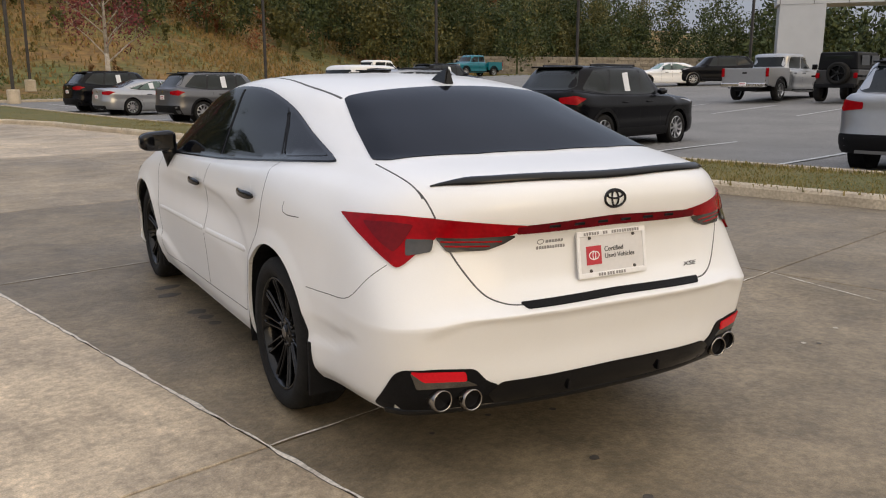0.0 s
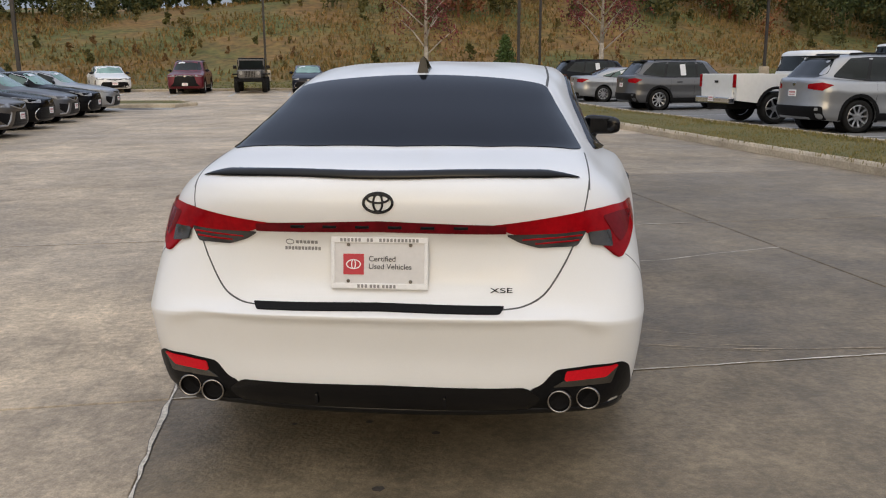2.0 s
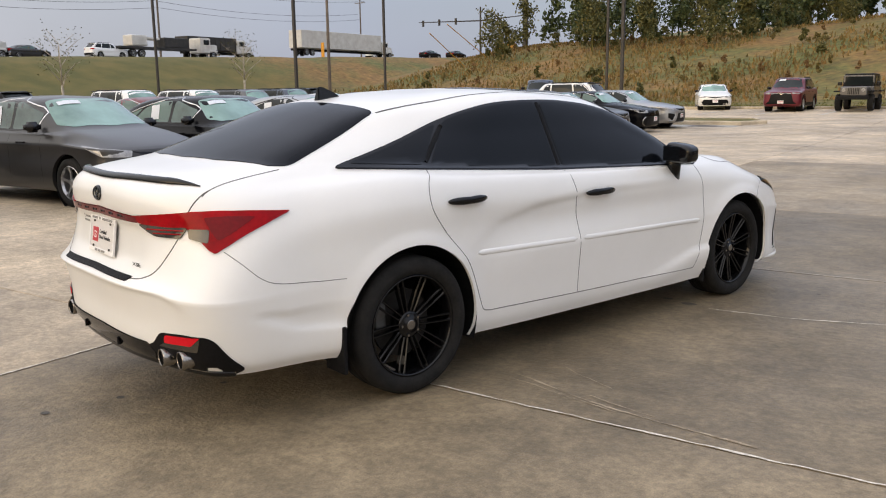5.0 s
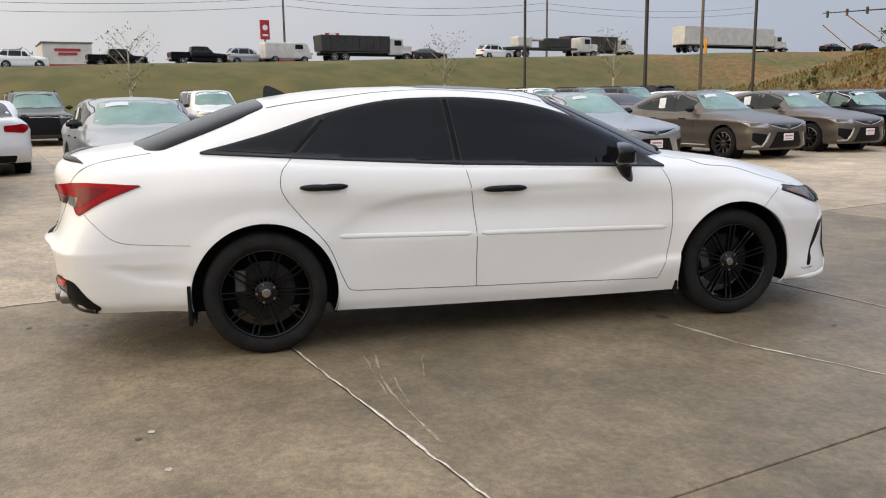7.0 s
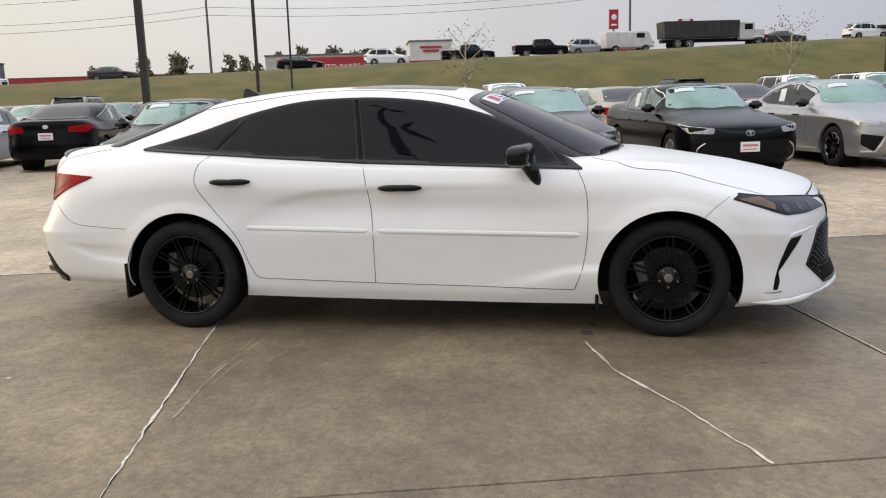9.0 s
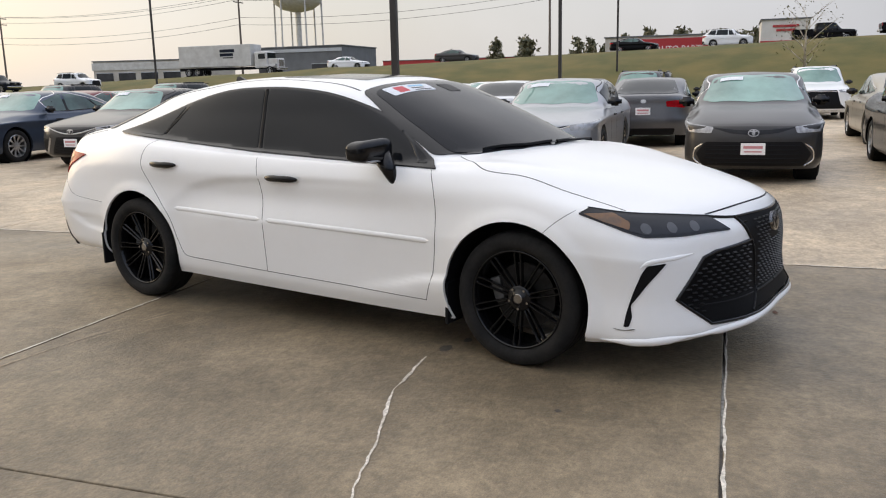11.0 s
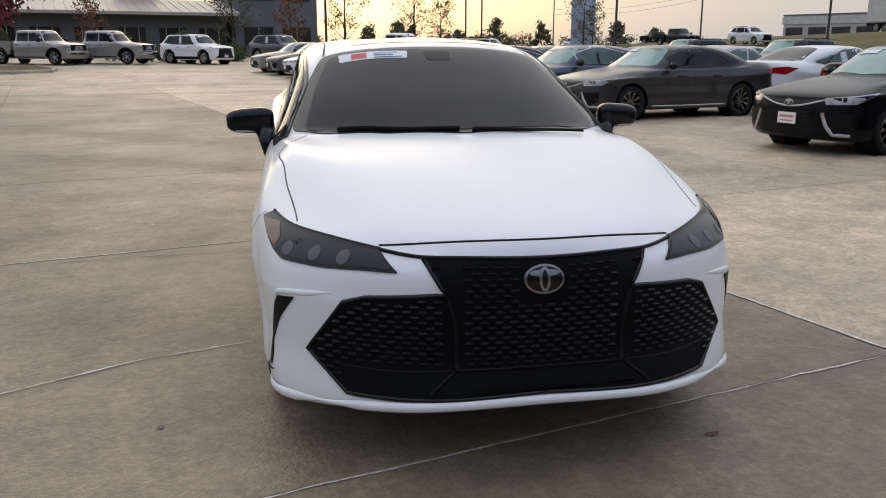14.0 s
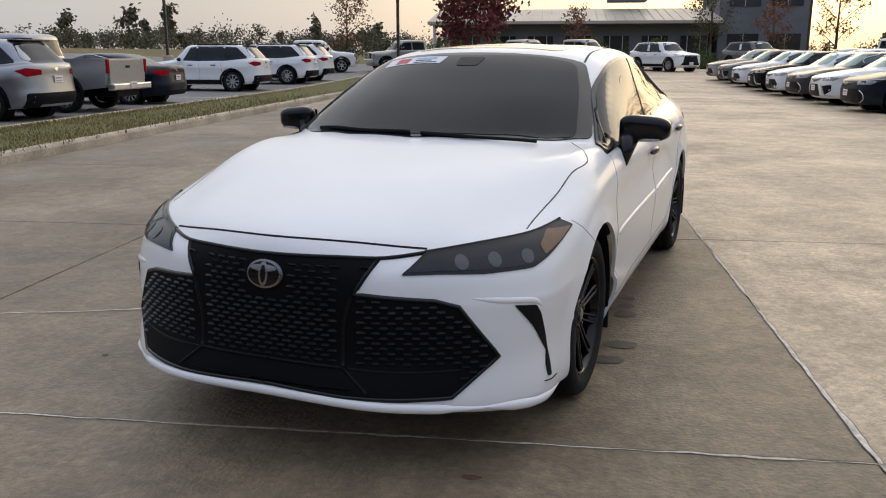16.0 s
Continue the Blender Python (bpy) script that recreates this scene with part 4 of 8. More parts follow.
# ---- the sedan's face ----
GRILLE = [(-.38, 0, .728), (-.25, 0, .735), (0, 0, .734), (.25, 0, .735), (.38, 0, .728), (.315, 0, .624), (.57, 0, .604), (.635, 0, .582), (.76, 0, .40), (.635, 0, .27), (.3, 0, .272), (0, 0, .285), (-.3, 0, .272), (-.635, 0, .27), (-.76, 0, .40), (-.635, 0, .582), (-.57, 0, .604), (-.315, 0, .624)]
grille = panel(skin, "grille", GRILLE, FRONT, M["grille_black"], sedan, off=0.004, depth=0.015, r=0.02, label="black mesh front grille")
weave = bmesh.new()
flat_grille = [(p[0], p[2]) for p in GRILLE]
row = 0
z = .303
while z < .75:
    x = -.76 + (0.0245 if row % 2 else 0.0)
    while x < .76:
        ends = [(x - .017, z), (x + .017, z), (x, z + .014)]
        if all(inside(e, flat_grille) for e in ends) and abs(abs(x) - .30) > .035 and not (abs(x) < .085 and abs(z - .655) < .06) and not (z < .375 and abs(x) < .66):
            c, n = skin.hit((x, 0, z), FRONT)
            t = Vector((0, 0, 1)).cross(n).normalized()
            up = n.cross(t)
            q = []
            for a, b, h in ((-.0185, -.0050, .005), (-.0125, .0032, .005), (.0125, .0032, .005), (.0185, -.0050, .005), (.0115, -.0022, .014), (-.0115, -.0022, .014)):
                q.append(weave.verts.new(c + t * a + up * b + n * h))
            weave.faces.new((q[0], q[5], q[4], q[3], q[2], q[1]))
            weave.faces.new((q[0], q[1], q[5]))
            weave.faces.new((q[1], q[2], q[4], q[5]))
            weave.faces.new((q[2], q[3], q[4]))
            weave.faces.new((q[5], q[0], q[3], q[4]))
        x += .049
    z += .0175
    row += 1
bmesh.ops.recalc_face_normals(weave, faces=weave.faces)
tagged(part("grille_mesh", weave, M["grille_lattice"], grille, "gloss black grille lattice"), kind="stuff")
for s in (1, -1):
    bead(skin, "grille_bar", [(s * .315, 0, .626), (s * .285, 0, .50), (s * .285, 0, .375)], FRONT, 0.018, 0.010, M["satin_black"], grille)
    bead(skin, "grille_rim", [(s * .38, 0, .730), (s * .318, 0, .621), (s * .57, 0, .600), (s * .64, 0, .578), (s * .757, 0, .40), (s * .635, 0, .278), (s * .3, 0, .28), (0, 0, .29)], FRONT, 0.016, 0.010, M["gloss_black"], grille, curve=False)
    bead(skin, "grille_bar", [(s * .285, 0, .37), (0, 0, .372)], FRONT, 0.014, 0.012, M["satin_black"], grille)
    bead(skin, "grille_bar", [(s * .285, 0, .37), (s * .38, 0, .295)], FRONT, 0.014, 0.010, M["satin_black"], grille)
    bead(skin, "grille_bar", [(s * .30, 0, .368), (s * .50, 0, .362), (s * .675, 0, .365)], FRONT, 0.010, 0.006, M["satin_black"], grille)
bead(skin, "grille_rim", [(-.512, 0, .746), (-.44, 0, .737), (-.38, 0, .733), (-.25, 0, .735), (0, 0, .734), (.25, 0, .735), (.38, 0, .733), (.44, 0, .737), (.512, 0, .746)], FRONT, 0.014, 0.010, M["gloss_black"], grille)
front_badge = panel(skin, "front_emblem", oval(0, 0, .667, .066, .046), FRONT, M["dull_chrome"], sedan, off=0.018, depth=0.02, r=0, step=0.02, label="chrome oval emblem")
panel(skin, "emblem_field", oval(0, 0, .667, .060, .039), FRONT, M["gloss_black"], front_badge, off=0.0195, depth=0.002, r=0, step=0.02)
panel(skin, "emblem_oval", oval(0, 0, .667, .018, .038), FRONT, M["dull_chrome"], front_badge, off=0.022, depth=0.003, r=0, step=0.02)
panel(skin, "emblem_oval", oval(0, 0, .667, .009, .028), FRONT, M["gloss_black"], front_badge, off=0.0235, depth=0.002, r=0, step=0.02)
panel(skin, "emblem_oval", oval(0, 0, .686, .05, .011), FRONT, M["dull_chrome"], front_badge, off=0.022, depth=0.003, r=0, step=0.02)
for s in (1, -1):
    m3 = (lambda p: p) if s > 0 else mirror_x
    dh = (-s * 0.62, -0.78, 0)
    lamp = panel(skin, "headlamp", m3([(.512, 3.674, .746), (.46, 3.762, .684), (.58, 3.70, .685), (.70, 3.62, .679), (.83, 3.485, .682), (.858, 3.414, .705), (.890, 3.19, .78), (.852, 3.227, .802), (.79, 3.385, .779), (.647, 3.558, .762)]), dh, M["gloss_black"], sedan, off=0.006, depth=0.015, r=0.012, step=0.03, label="smoked clear headlamp")
    panel(skin, "lamp_lens", m3([(.516, 3.672, .738), (.476, 3.752, .692), (.58, 3.70, .694), (.70, 3.62, .690), (.825, 3.487, .692), (.850, 3.417, .711), (.880, 3.20, .779), (.848, 3.235, .794), (.785, 3.388, .770), (.647, 3.558, .753)]), dh, M["head_lens"], lamp, off=0.0085, depth=0.003, r=0.012, step=0.03, label="smoky clear lens")
    bead(skin, "lamp_brow", m3([(.512, 3.674, .748), (.647, 3.558, .764), (.79, 3.385, .781), (.852, 3.227, .804)]), dh, 0.012, 0.009, M["gloss_black"], lamp)
    panel(skin, "side_marker", m3([(.878, 3.21, .778), (.870, 3.30, .748), (.848, 3.42, .713), (.815, 3.40, .742), (.815, 3.32, .780)]), dh, M["amber_lens"], lamp, off=0.0105, depth=0.003, r=0.008, step=0.02, label="amber side marker")
    for k, (x, y, zc) in enumerate(((.80, 3.475, .716), (.715, 3.565, .715), (.63, 3.645, .714))):
        panel(skin, "projector", oval(s * x, y, zc, .030, .021), dh, M["projector"], lamp, off=0.0100, depth=0.003, r=0, step=0.02, label="dim projector lens")
    dv = (-s * 0.78, -0.62, 0)
    panel(skin, "air_slot", m3([(.755, 3.547, .570), (.810, 3.477, .560), (.824, 3.46, .527), (.842, 3.437, .446), (.861, 3.414, .339), (.868, 3.405, .280), (.854, 3.423, .282), (.846, 3.433, .326), (.849, 3.429, .379), (.805, 3.485, .483)]), dv, M["satin_black"], sedan, off=0.004, depth=0.02, r=0.008, step=0.025, label="black bumper air slot")
    bead(skin, "bumper_fin", m3([(.829, 3.454, .551), (.806, 3.482, .575), (.73, 3.58, .590), (.667, 3.657, .603)]), dv, 0.020, 0.005, M["white_paint"], sedan, taper=0.3)
    bead(skin, "splitter_edge", m3([(.875, 3.30, .206), (.865, 3.44, .209), (.84, 3.53, .214), (.79, 3.60, .222), (.70, 3.68, .232)]), (-s * .75, -.66, 0), 0.040, 0.016, M["white_paint"], sedan, taper=0.3)

bead(skin, "splitter_edge", [(-.76, 0, .226), (-.58, 0, .244), (-.3, 0, .260), (0, 0, .264), (.3, 0, .260), (.58, 0, .244), (.76, 0, .226)], FRONT, 0.038, 0.018, M["white_paint"], sedan, taper=0.12)

# ---- the sedan's wheels ----
def black_wheel():
    w = empty("wheel")
    tyre = lathe([(-.085, .245), (-.112, .262), (-.118, .29), (-.108, .318), (-.09, .3315), (-.06, .335), (-.052, .329), (-.046, .335), (-.01, .3355), (-.006, .329), (.006, .329), (.01, .3355), (.046, .335), (.052, .329), (.06, .335), (.09, .3315), (.108, .318), (.118, .29), (.112, .262), (.095, .2455)], 64)
    part("tyre", tyre, M["rubber"], w, "black low-profile tyre", True)
    rim = part("rim", lathe([(.095, .2465), (.101, .2465), (.103, .240), (.096, .235), (.06, .226), (-.08, .222)], 64), M["wheel_black"], w, "gloss black ten-spoke alloy rim", True)
    for k in range(10):
        mid = 2 * math.pi * k / 10
        out, across = Vector((0, math.cos(mid), math.sin(mid))), Vector((0, -math.sin(mid), math.cos(mid)))
        for e in (-1, 1):
            bm = bmesh.new()
            ring = []
            for r, gap, x, wd in ((.045, .008, .064, .007), (.10, .0125, .071, .0055), (.17, .0150, .081, .0055), (.222, .0160, .091, .0060), (.240, .0105, .094, .0085)):
                c = out * r + across * (e * gap) + Vector((x, 0, 0))
                ring.append([bm.verts.new(c + across * wd - Vector((.005, 0, 0))), bm.verts.new(c + across * wd * .45), bm.verts.new(c - across * wd * .45), bm.verts.new(c - across * wd - Vector((.005, 0, 0))), bm.verts.new(c - Vector((.034, 0, 0)))])
            for p, q in zip(ring, ring[1:]):
                for i in range(5):
                    bm.faces.new((p[i], p[(i + 1) % 5], q[(i + 1) % 5], q[i]))
            bmesh.ops.recalc_face_normals(bm, faces=bm.faces)
            part("spoke", bm, M["wheel_black"], rim)
    part("hub", lathe([(.0, .062), (.066, .066), (.070, .055), (.072, .034), (.075, .032), (.078, .026), (.078, .0005)], 32), M["wheel_black"], rim, "", True)
    cap = part("hub_emblem", lathe([(.078, .024), (.0795, .022), (.0795, .0005)], 20), M["dull_chrome"], rim, "dull chrome hub emblem")
    for k in range(5):
        a = 2 * math.pi * (k + .5) / 5
        part("lug_nut", tube_bm((.05, .052 * math.cos(a), .052 * math.sin(a)), (.077, .052 * math.cos(a), .052 * math.sin(a)), .009, .007, 6), M["dull_chrome"], rim)
    part("brake_disc", lathe([(.0, .07), (.0, .165), (-.02, .165), (-.02, .07)], 40), M["disc_dark"], w, "dark steel brake disc")
    part("caliper", box_bm(-.005, -.135, .06, .05, .06, .13, bevel=.012), M["caliper_grey"], w)
    return w


wheel = black_wheel()
for k, (s, y) in enumerate(((1, 0.0), (1, 2.87), (-1, 0.0), (-1, 2.87))):
    m = Matrix.Translation((s * .79, y, .335)) @ Euler((radians(17 * k), 0, 0 if s > 0 else math.pi)).to_matrix().to_4x4()
    w = wheel if k == 0 else copy_thing(wheel, m)
    w.matrix_basis = m
    w.parent = sedan


# ---- plate, stickers and lettering on the sedan ----
def words(name, text, size, m, material, parent, align="LEFT"):
    """Flat lettering in the built-in font, as a mesh."""
    cu = bpy.data.curves.new(name, "FONT")
    cu.body, cu.size, cu.extrude, cu.align_x = text, size, 0.0006, align
    tmp = bpy.data.objects.new(name, cu)
    me = bpy.data.meshes.new_from_object(tmp)
    bpy.data.objects.remove(tmp)
    me.materials.clear()
    me.materials.append(material)
    ob = new(name, me)
    ob.parent, ob.matrix_basis = parent, m
    return ob


plate = empty("dealer_plate")
tagged(plate, "white-framed dealer plate fixed to the boot lid", "plate")
plate.matrix_basis = Matrix.Translation((0, -1.104, .800)) @ Euler((radians(98.5 - 8.5), 0, 0)).to_matrix().to_4x4() @ Euler((radians(-8.5), 0, 0)).to_matrix().to_4x4()
rim_bm = bmesh.new()
for cx, cy, sx, sy in ((0, .0735, .312, .018), (0, -.0735, .312, .018), (-.150, 0, .012, .129), (.150, 0, .012, .129)):
    add_box(rim_bm, cx, cy, 0.003, sx, sy, .01, bevel=.002)
part("plate_frame", rim_bm, M["plate_white"], plate, "white plastic plate frame")
part("plate_insert", box_bm(0, 0, 0, .29, .13, .006), M["plate_grey"], plate, "pale grey printed insert")
part("red_square", box_bm(-.083, -.004, .004, .066, .066, .003), M["plate_red"], plate, "red printed square")
for rx, rz in ((.024, .016), (.008, .016)):
    o = bmesh.new()
    add = [o.verts.new((-.083 + rx * math.cos(a), -.004 + rz * math.sin(a), .0062)) for a in np.linspace(0, 2 * math.pi, 25)[:-1]]
    ins = [o.verts.new((-.083 + (rx - .0035) * math.cos(a), -.004 + (rz - .0035) * math.sin(a), .0062)) for a in np.linspace(0, 2 * math.pi, 25)[:-1]]
    for k in range(24):
        o.faces.new((add[k], add[(k + 1) % 24], ins[(k + 1) % 24], ins[k]))
    part("printed_oval", o, M["plate_white"], plate)
words("printed_text", "Certified\nUsed Vehicles", .0245, Matrix.Translation((-.035, .006, .0042)), M["ink"], plate)
for y, runs in ((.0735, ((-.122, 6), (-.036, 2), (.004, 11))), (-.0735, ((-.066, 3), (-.026, 3), (.014, 4)))):
    for x0, n in runs:
        for k in range(n):
            part("print_bar", box_bm(x0 + .0118 * k, y, .0085, .0075, .0105, .0015), M["grey_print"], plate)
for x, y in ((-.10, .058), (.10, .058), (-.10, -.058), (.10, -.058)):
    part("plate_screw", tube_bm((x, y, .004), (x, y, .009), .006, .005, 10), M["steel"], plate)
for x0, n, zz, w in ((-.276, 6, .861, .0095), (-.313, 11, .840, .0080)):
    for k in range(n):
        x1 = x0 + (w + .0030) * k
        bead(skin, "dealer_mark", [(x1, 0, zz), (x1 + w, 0, zz)], REAR, 0.012, 0.0012, M["grey_print"], sedan, sides=3)
dealer_oval = oval(-.296, 0, .861, .013, .0085, 14)
bead(skin, "dealer_mark", dealer_oval + dealer_oval[:1], REAR, 0.0035, 0.0012, M["grey_print"], sedan, curve=False, step=.01, sides=3)
c, n = skin.hit((.352, 0, .711), REAR)
c2, _ = skin.hit((.442, 0, .711), REAR)
tx = (c2 - c).normalized()
nx = tx.cross(Vector((0, 0, 1))).normalized()
m = Matrix((tx, nx.cross(tx), nx)).transposed().to_4x4()
m.translation = c + nx * .004
words("trim_badge", "XSE", .030, m @ Matrix.Diagonal((1.45, .75, 1, 1)), M["gloss_black"], sedan)
sticker = panel(skin, "windshield_sticker", [(.50, 1.79, 0), (.14, 1.845, 0), (.155, 1.935, 0), (.50, 1.89, 0)], DOWN, M["sticker_white"], sedan, off=0.0105, depth=0.001, r=0.01, label="white sale sticker behind the windshield")
panel(skin, "sticker_red", [(.435, 1.815, 0), (.355, 1.828, 0), (.360, 1.895, 0), (.438, 1.885, 0)], DOWN, M["plate_red"], sticker, off=0.0115, depth=0.001, r=0.004)
for k, (xa, xb, w) in enumerate(((.32, .20, .02), (.32, .22, .012), (.32, .18, .010))):
    bead(skin, "sticker_bar", [(xa, 1.845 + .028 * k, 0), (xb, 1.86 + .028 * k, 0)], DOWN, w, 0.0008, M["sticker_blue"] if k == 0 else M["ink"], sticker, lift=0.0115)

# ---- the other vehicles ----
PAINTS = {
    "black": paint("black_car_paint", (0.003, 0.003, 0.004), 0.0, 0.2, 0.06, 0.12),
    "charcoal": paint("charcoal_car_paint", (0.042, 0.040, 0.039), 0.4, 0.28, 0.3, 0.3),
    "grey": paint("grey_car_paint", (0.11, 0.11, 0.115), 0.6, 0.32),
    "silver": paint("silver_car_paint", (0.36, 0.365, 0.375), 0.65, 0.3),
    "white": paint("white_car_paint", (0.75, 0.75, 0.74), 0.0, 0.3),
    "brown": paint("bronze_car_paint", (0.115, 0.098, 0.082), 0.5, 0.32),
    "gold": paint("gold_car_paint", (0.34, 0.315, 0.265), 0.6, 0.32),
    "red": paint("dark_red_car_paint", (0.13, 0.012, 0.02), 0.3, 0.3),
    "blue": paint("dark_blue_car_paint", (0.008, 0.011, 0.022), 0.2, 0.3, 0.15, 0.2),
    "sky": paint("sky_blue_car_paint", (0.05, 0.19, 0.42), 0.2, 0.3),
    "teal": paint("teal_car_paint", (0.0, 0.13, 0.17), 0.2, 0.3),
    "slate": paint("slate_blue_car_paint", (0.055, 0.07, 0.10), 0.5, 0.3),
    "pewter": paint("pewter_car_paint", (0.36, 0.345, 0.32), 0.5, 0.32),
    "sage": paint("sage_grey_car_paint", (0.13, 0.15, 0.16), 0.5, 0.32),
}


def strip_on(*a, **k):
    """A coarser bead for cars that stay far off."""
    return bead(*a, sides=3, step=.12, **k)


def car_lines(L, W, H, wb, fo, hood, cowl, belt, deck, yc, yrf, yrr, yrb, cant=0.74, nose=0.24, clear=0.2):
    """Half-outlines of a car's shell, from the sill to the roof's spine."""
    w, F, R = W / 2, L / 2, -L / 2
    yf = F - fo
    yr = yf - wb
    ym = 0.45 * yc + 0.55 * yr
    def ring(k, zf, zs, zr, df, dr):
        return [(0, F - df, zf), (w * k * .62, F - df - .06, zf), (w * k * .93, F - df - nose, zf + .25 * (zs - zf)), (w * k, yf, zs), (w * k, yc, zs), (w * k, ym, zs),
                (w * k, yr, zs), (w * k * .96, R + dr + .25, zr + .2 * (zs - zr)), (w * k * .68, R + dr + .05, zr), (0, R + dr, zr)]
    hb = belt - .05
    lines = [ring(.93, clear, clear, clear + .06, .09, .09), ring(.975, clear + .08, clear + .08, clear + .14, .02, .04), ring(.99, .50, .50, .52, 0, 0), ring(.98, .66, .68, .70, .012, .02),
             ring(1.0, hood - .045, .5 * (.7 + hb) + .02, .5 * (.72 + deck), .045, .05)]
    lines.append([(0, F - .13, hood), (w * .58, F - .20, hood), (w * .86, F - nose - .16, hood + .02), (w * .94, yf, hb - .06), (w * .95, yc, hb), (w * .95, ym, hb + .01), (w * .94, yr, hb + .03), (w * .90, R + .27, .5 * (hb + deck)), (w * .64, R + .10, deck - .06), (0, R + .06, deck - .05)])
    mid = .5 * (F + yc)
    lines.append([(0, mid, .45 * hood + .55 * cowl), (w * .5, mid - .03, .45 * hood + .55 * cowl), (w * .72, mid - .12, .4 * hood + .6 * cowl - .01), (w * .84, .5 * (yf + yc), belt - .02), (w * .925, yc - .05, belt - .02), (w * .93, ym, belt), (w * .91, yr, belt + .03), (w * .80, max(R + .22, .5 * (yrb + R)), deck), (w * .55, R + .13, deck), (0, R + .09, deck)])
    lines.append([(0, yc, cowl), (w * .45, yc - .04, cowl), (w * .72, yc - .14, cowl), (w * .83, yc - .24, cowl - .02), (w * .90, yc - .45, belt + .01), (w * .905, ym, belt + .02), (w * .86, yr + .05, belt + .05), (w * .74, yrb + .10, deck + .02), (w * .5, yrb + .02, deck + .02), (0, yrb, deck + .02)])
    zt = H - .065
    a, b = .5 * (yc + yrf), .5 * (yrb + yrr)
    zm = .52 * cowl + .48 * zt
    lines.append([(0, a, zm + .02), (w * .42, a - .03, zm + .02), (w * .65, a - .12, zm), (w * .77, a - .22, zm - .01), (w * .83, a - .45, .5 * (belt + zt)), (w * .84, ym, .5 * (belt + zt)), (w * .80, .5 * (yr + b) + .12, .5 * (belt + zt) + .02), (w * .67, b + .10, .5 * (deck + zt) + .02), (w * .45, b + .02, .5 * (deck + zt) + .03), (0, b, .5 * (deck + zt) + .03)])
    lines.append([(0, yrf, zt + .02), (w * .4, yrf - .03, zt + .015), (w * (cant - .12), yrf - .12, zt - .005), (w * (cant - .03), yrf - .25, zt - .01), (w * cant, yrf - .5, zt), (w * cant, .5 * (yrf + yrr) - .1, zt + .01), (w * (cant - .01), yrr + .45, zt), (w * (cant - .10), yrr + .12, zt - .01), (w * .42, yrr + .02, zt + .005), (0, yrr, zt + .01)])
    yd = .25 * (yrf - yrr)
    lines.append([(0, yrf - yd, H - .012), (w * .26, yrf - yd, H - .014), (w * .42, yrf - yd - .06, H - .02), (w * .48, yrf - yd - .14, H - .022), (w * .5, yrf - yd - .28, H - .022), (w * .5, .5 * (yrf + yrr), H - .02), (w * .5, yrr + yd + .22, H - .022), (w * .42, yrr + yd + .08, H - .022), (w * .26, yrr + yd, H - .016), (0, yrr + yd, H - .014)])
    lines.append([(0, .5 * (yrf + yrr) + yd * (1 - k / 4.5) * .8, H) for k in range(10)])
    return lines


def plain_wheel(r, width, spokes, rim_mat, label, lite=False):
    w = empty("wheel")
    k = r / .335
    h = width / 2
    part("tyre", lathe([(-h * .8, .66 * r), (-h, .76 * r), (-h, .9 * r), (-h * .8, .985 * r), (0, r), (h * .8, .985 * r), (h, .9 * r), (h, .76 * r), (h * .85, .68 * r)], 20 if lite else 32), M["rubber"], w, "", True)
    bm = lathe([(h * .85, .69 * r), (h * .9, .66 * r), (h * .6, .62 * r), (-h * .5, .60 * r)], 20 if lite else 32)
    hub = [[bm.verts.new((x, q * math.cos(2 * math.pi * i / 12), q * math.sin(2 * math.pi * i / 12))) for i in range(12)] for x, q in ((0, .18 * r), (h * .7, .17 * r), (h * .75, .1 * r))]
    for p, q in zip(hub, hub[1:]):
        for i in range(12):
            bm.faces.new((p[i], p[(i + 1) % 12], q[(i + 1) % 12], q[i]))
    bm.faces.new(hub[2])
    for i in range(spokes):
        a = 2 * math.pi * i / spokes
        ring = []
        for q, x, wd in ((.14 * r, .68 * h, .075 * r), (.4 * r, .7 * h, .05 * r), (.64 * r, .86 * h, .075 * r)):
            c, t = Vector((x, q * math.cos(a), q * math.sin(a))), Vector((0, -math.sin(a), math.cos(a)))
            ring.append([bm.verts.new(c + t * wd), bm.verts.new(c - t * wd), bm.verts.new(c - Vector((.03, 0, 0)))])
        for p, q in zip(ring, ring[1:]):
            for j in range(3):
                bm.faces.new((p[j], p[(j + 1) % 3], q[(j + 1) % 3], q[j]))
    bmesh.ops.recalc_face_normals(bm, faces=bm.faces)
    part("rim", bm, rim_mat, w, label)
    if not lite:
        part("brake_disc", lathe([(-h * .1, .60 * r), (-h * .1, .01)], 20), M["satin_black"], w)
    return w


def fit_wheels(car, proto, x, ys, z):
    for i, (s, y) in enumerate((s, y) for s in (1, -1) for y in ys):
        m = Matrix.Translation((s * x, y, z)) @ Euler((.4 * i, 0, 0 if s > 0 else math.pi)).to_matrix().to_4x4()
        w = copy_thing(proto, m)
        w.parent = car


def drop(proto):
    for o in (*proto.children_recursive, proto):
        bpy.data.objects.remove(o)


def number_plate(car, y, z, back=False):
    s = -1 if back else 1
    p = part("plate", box_bm(0, y + s * .01, z, .30, .012, .15, bevel=.003), M["plate_white"], car, "white dealer plate")
    part("print_bar", box_bm(0, y + s * .018, z + .022, .235, .004, .034), M["plate_print"], p)
    part("print_bar", box_bm(0, y + s * .018, z - .035, .215, .004, .016), M["plate_print"], p)


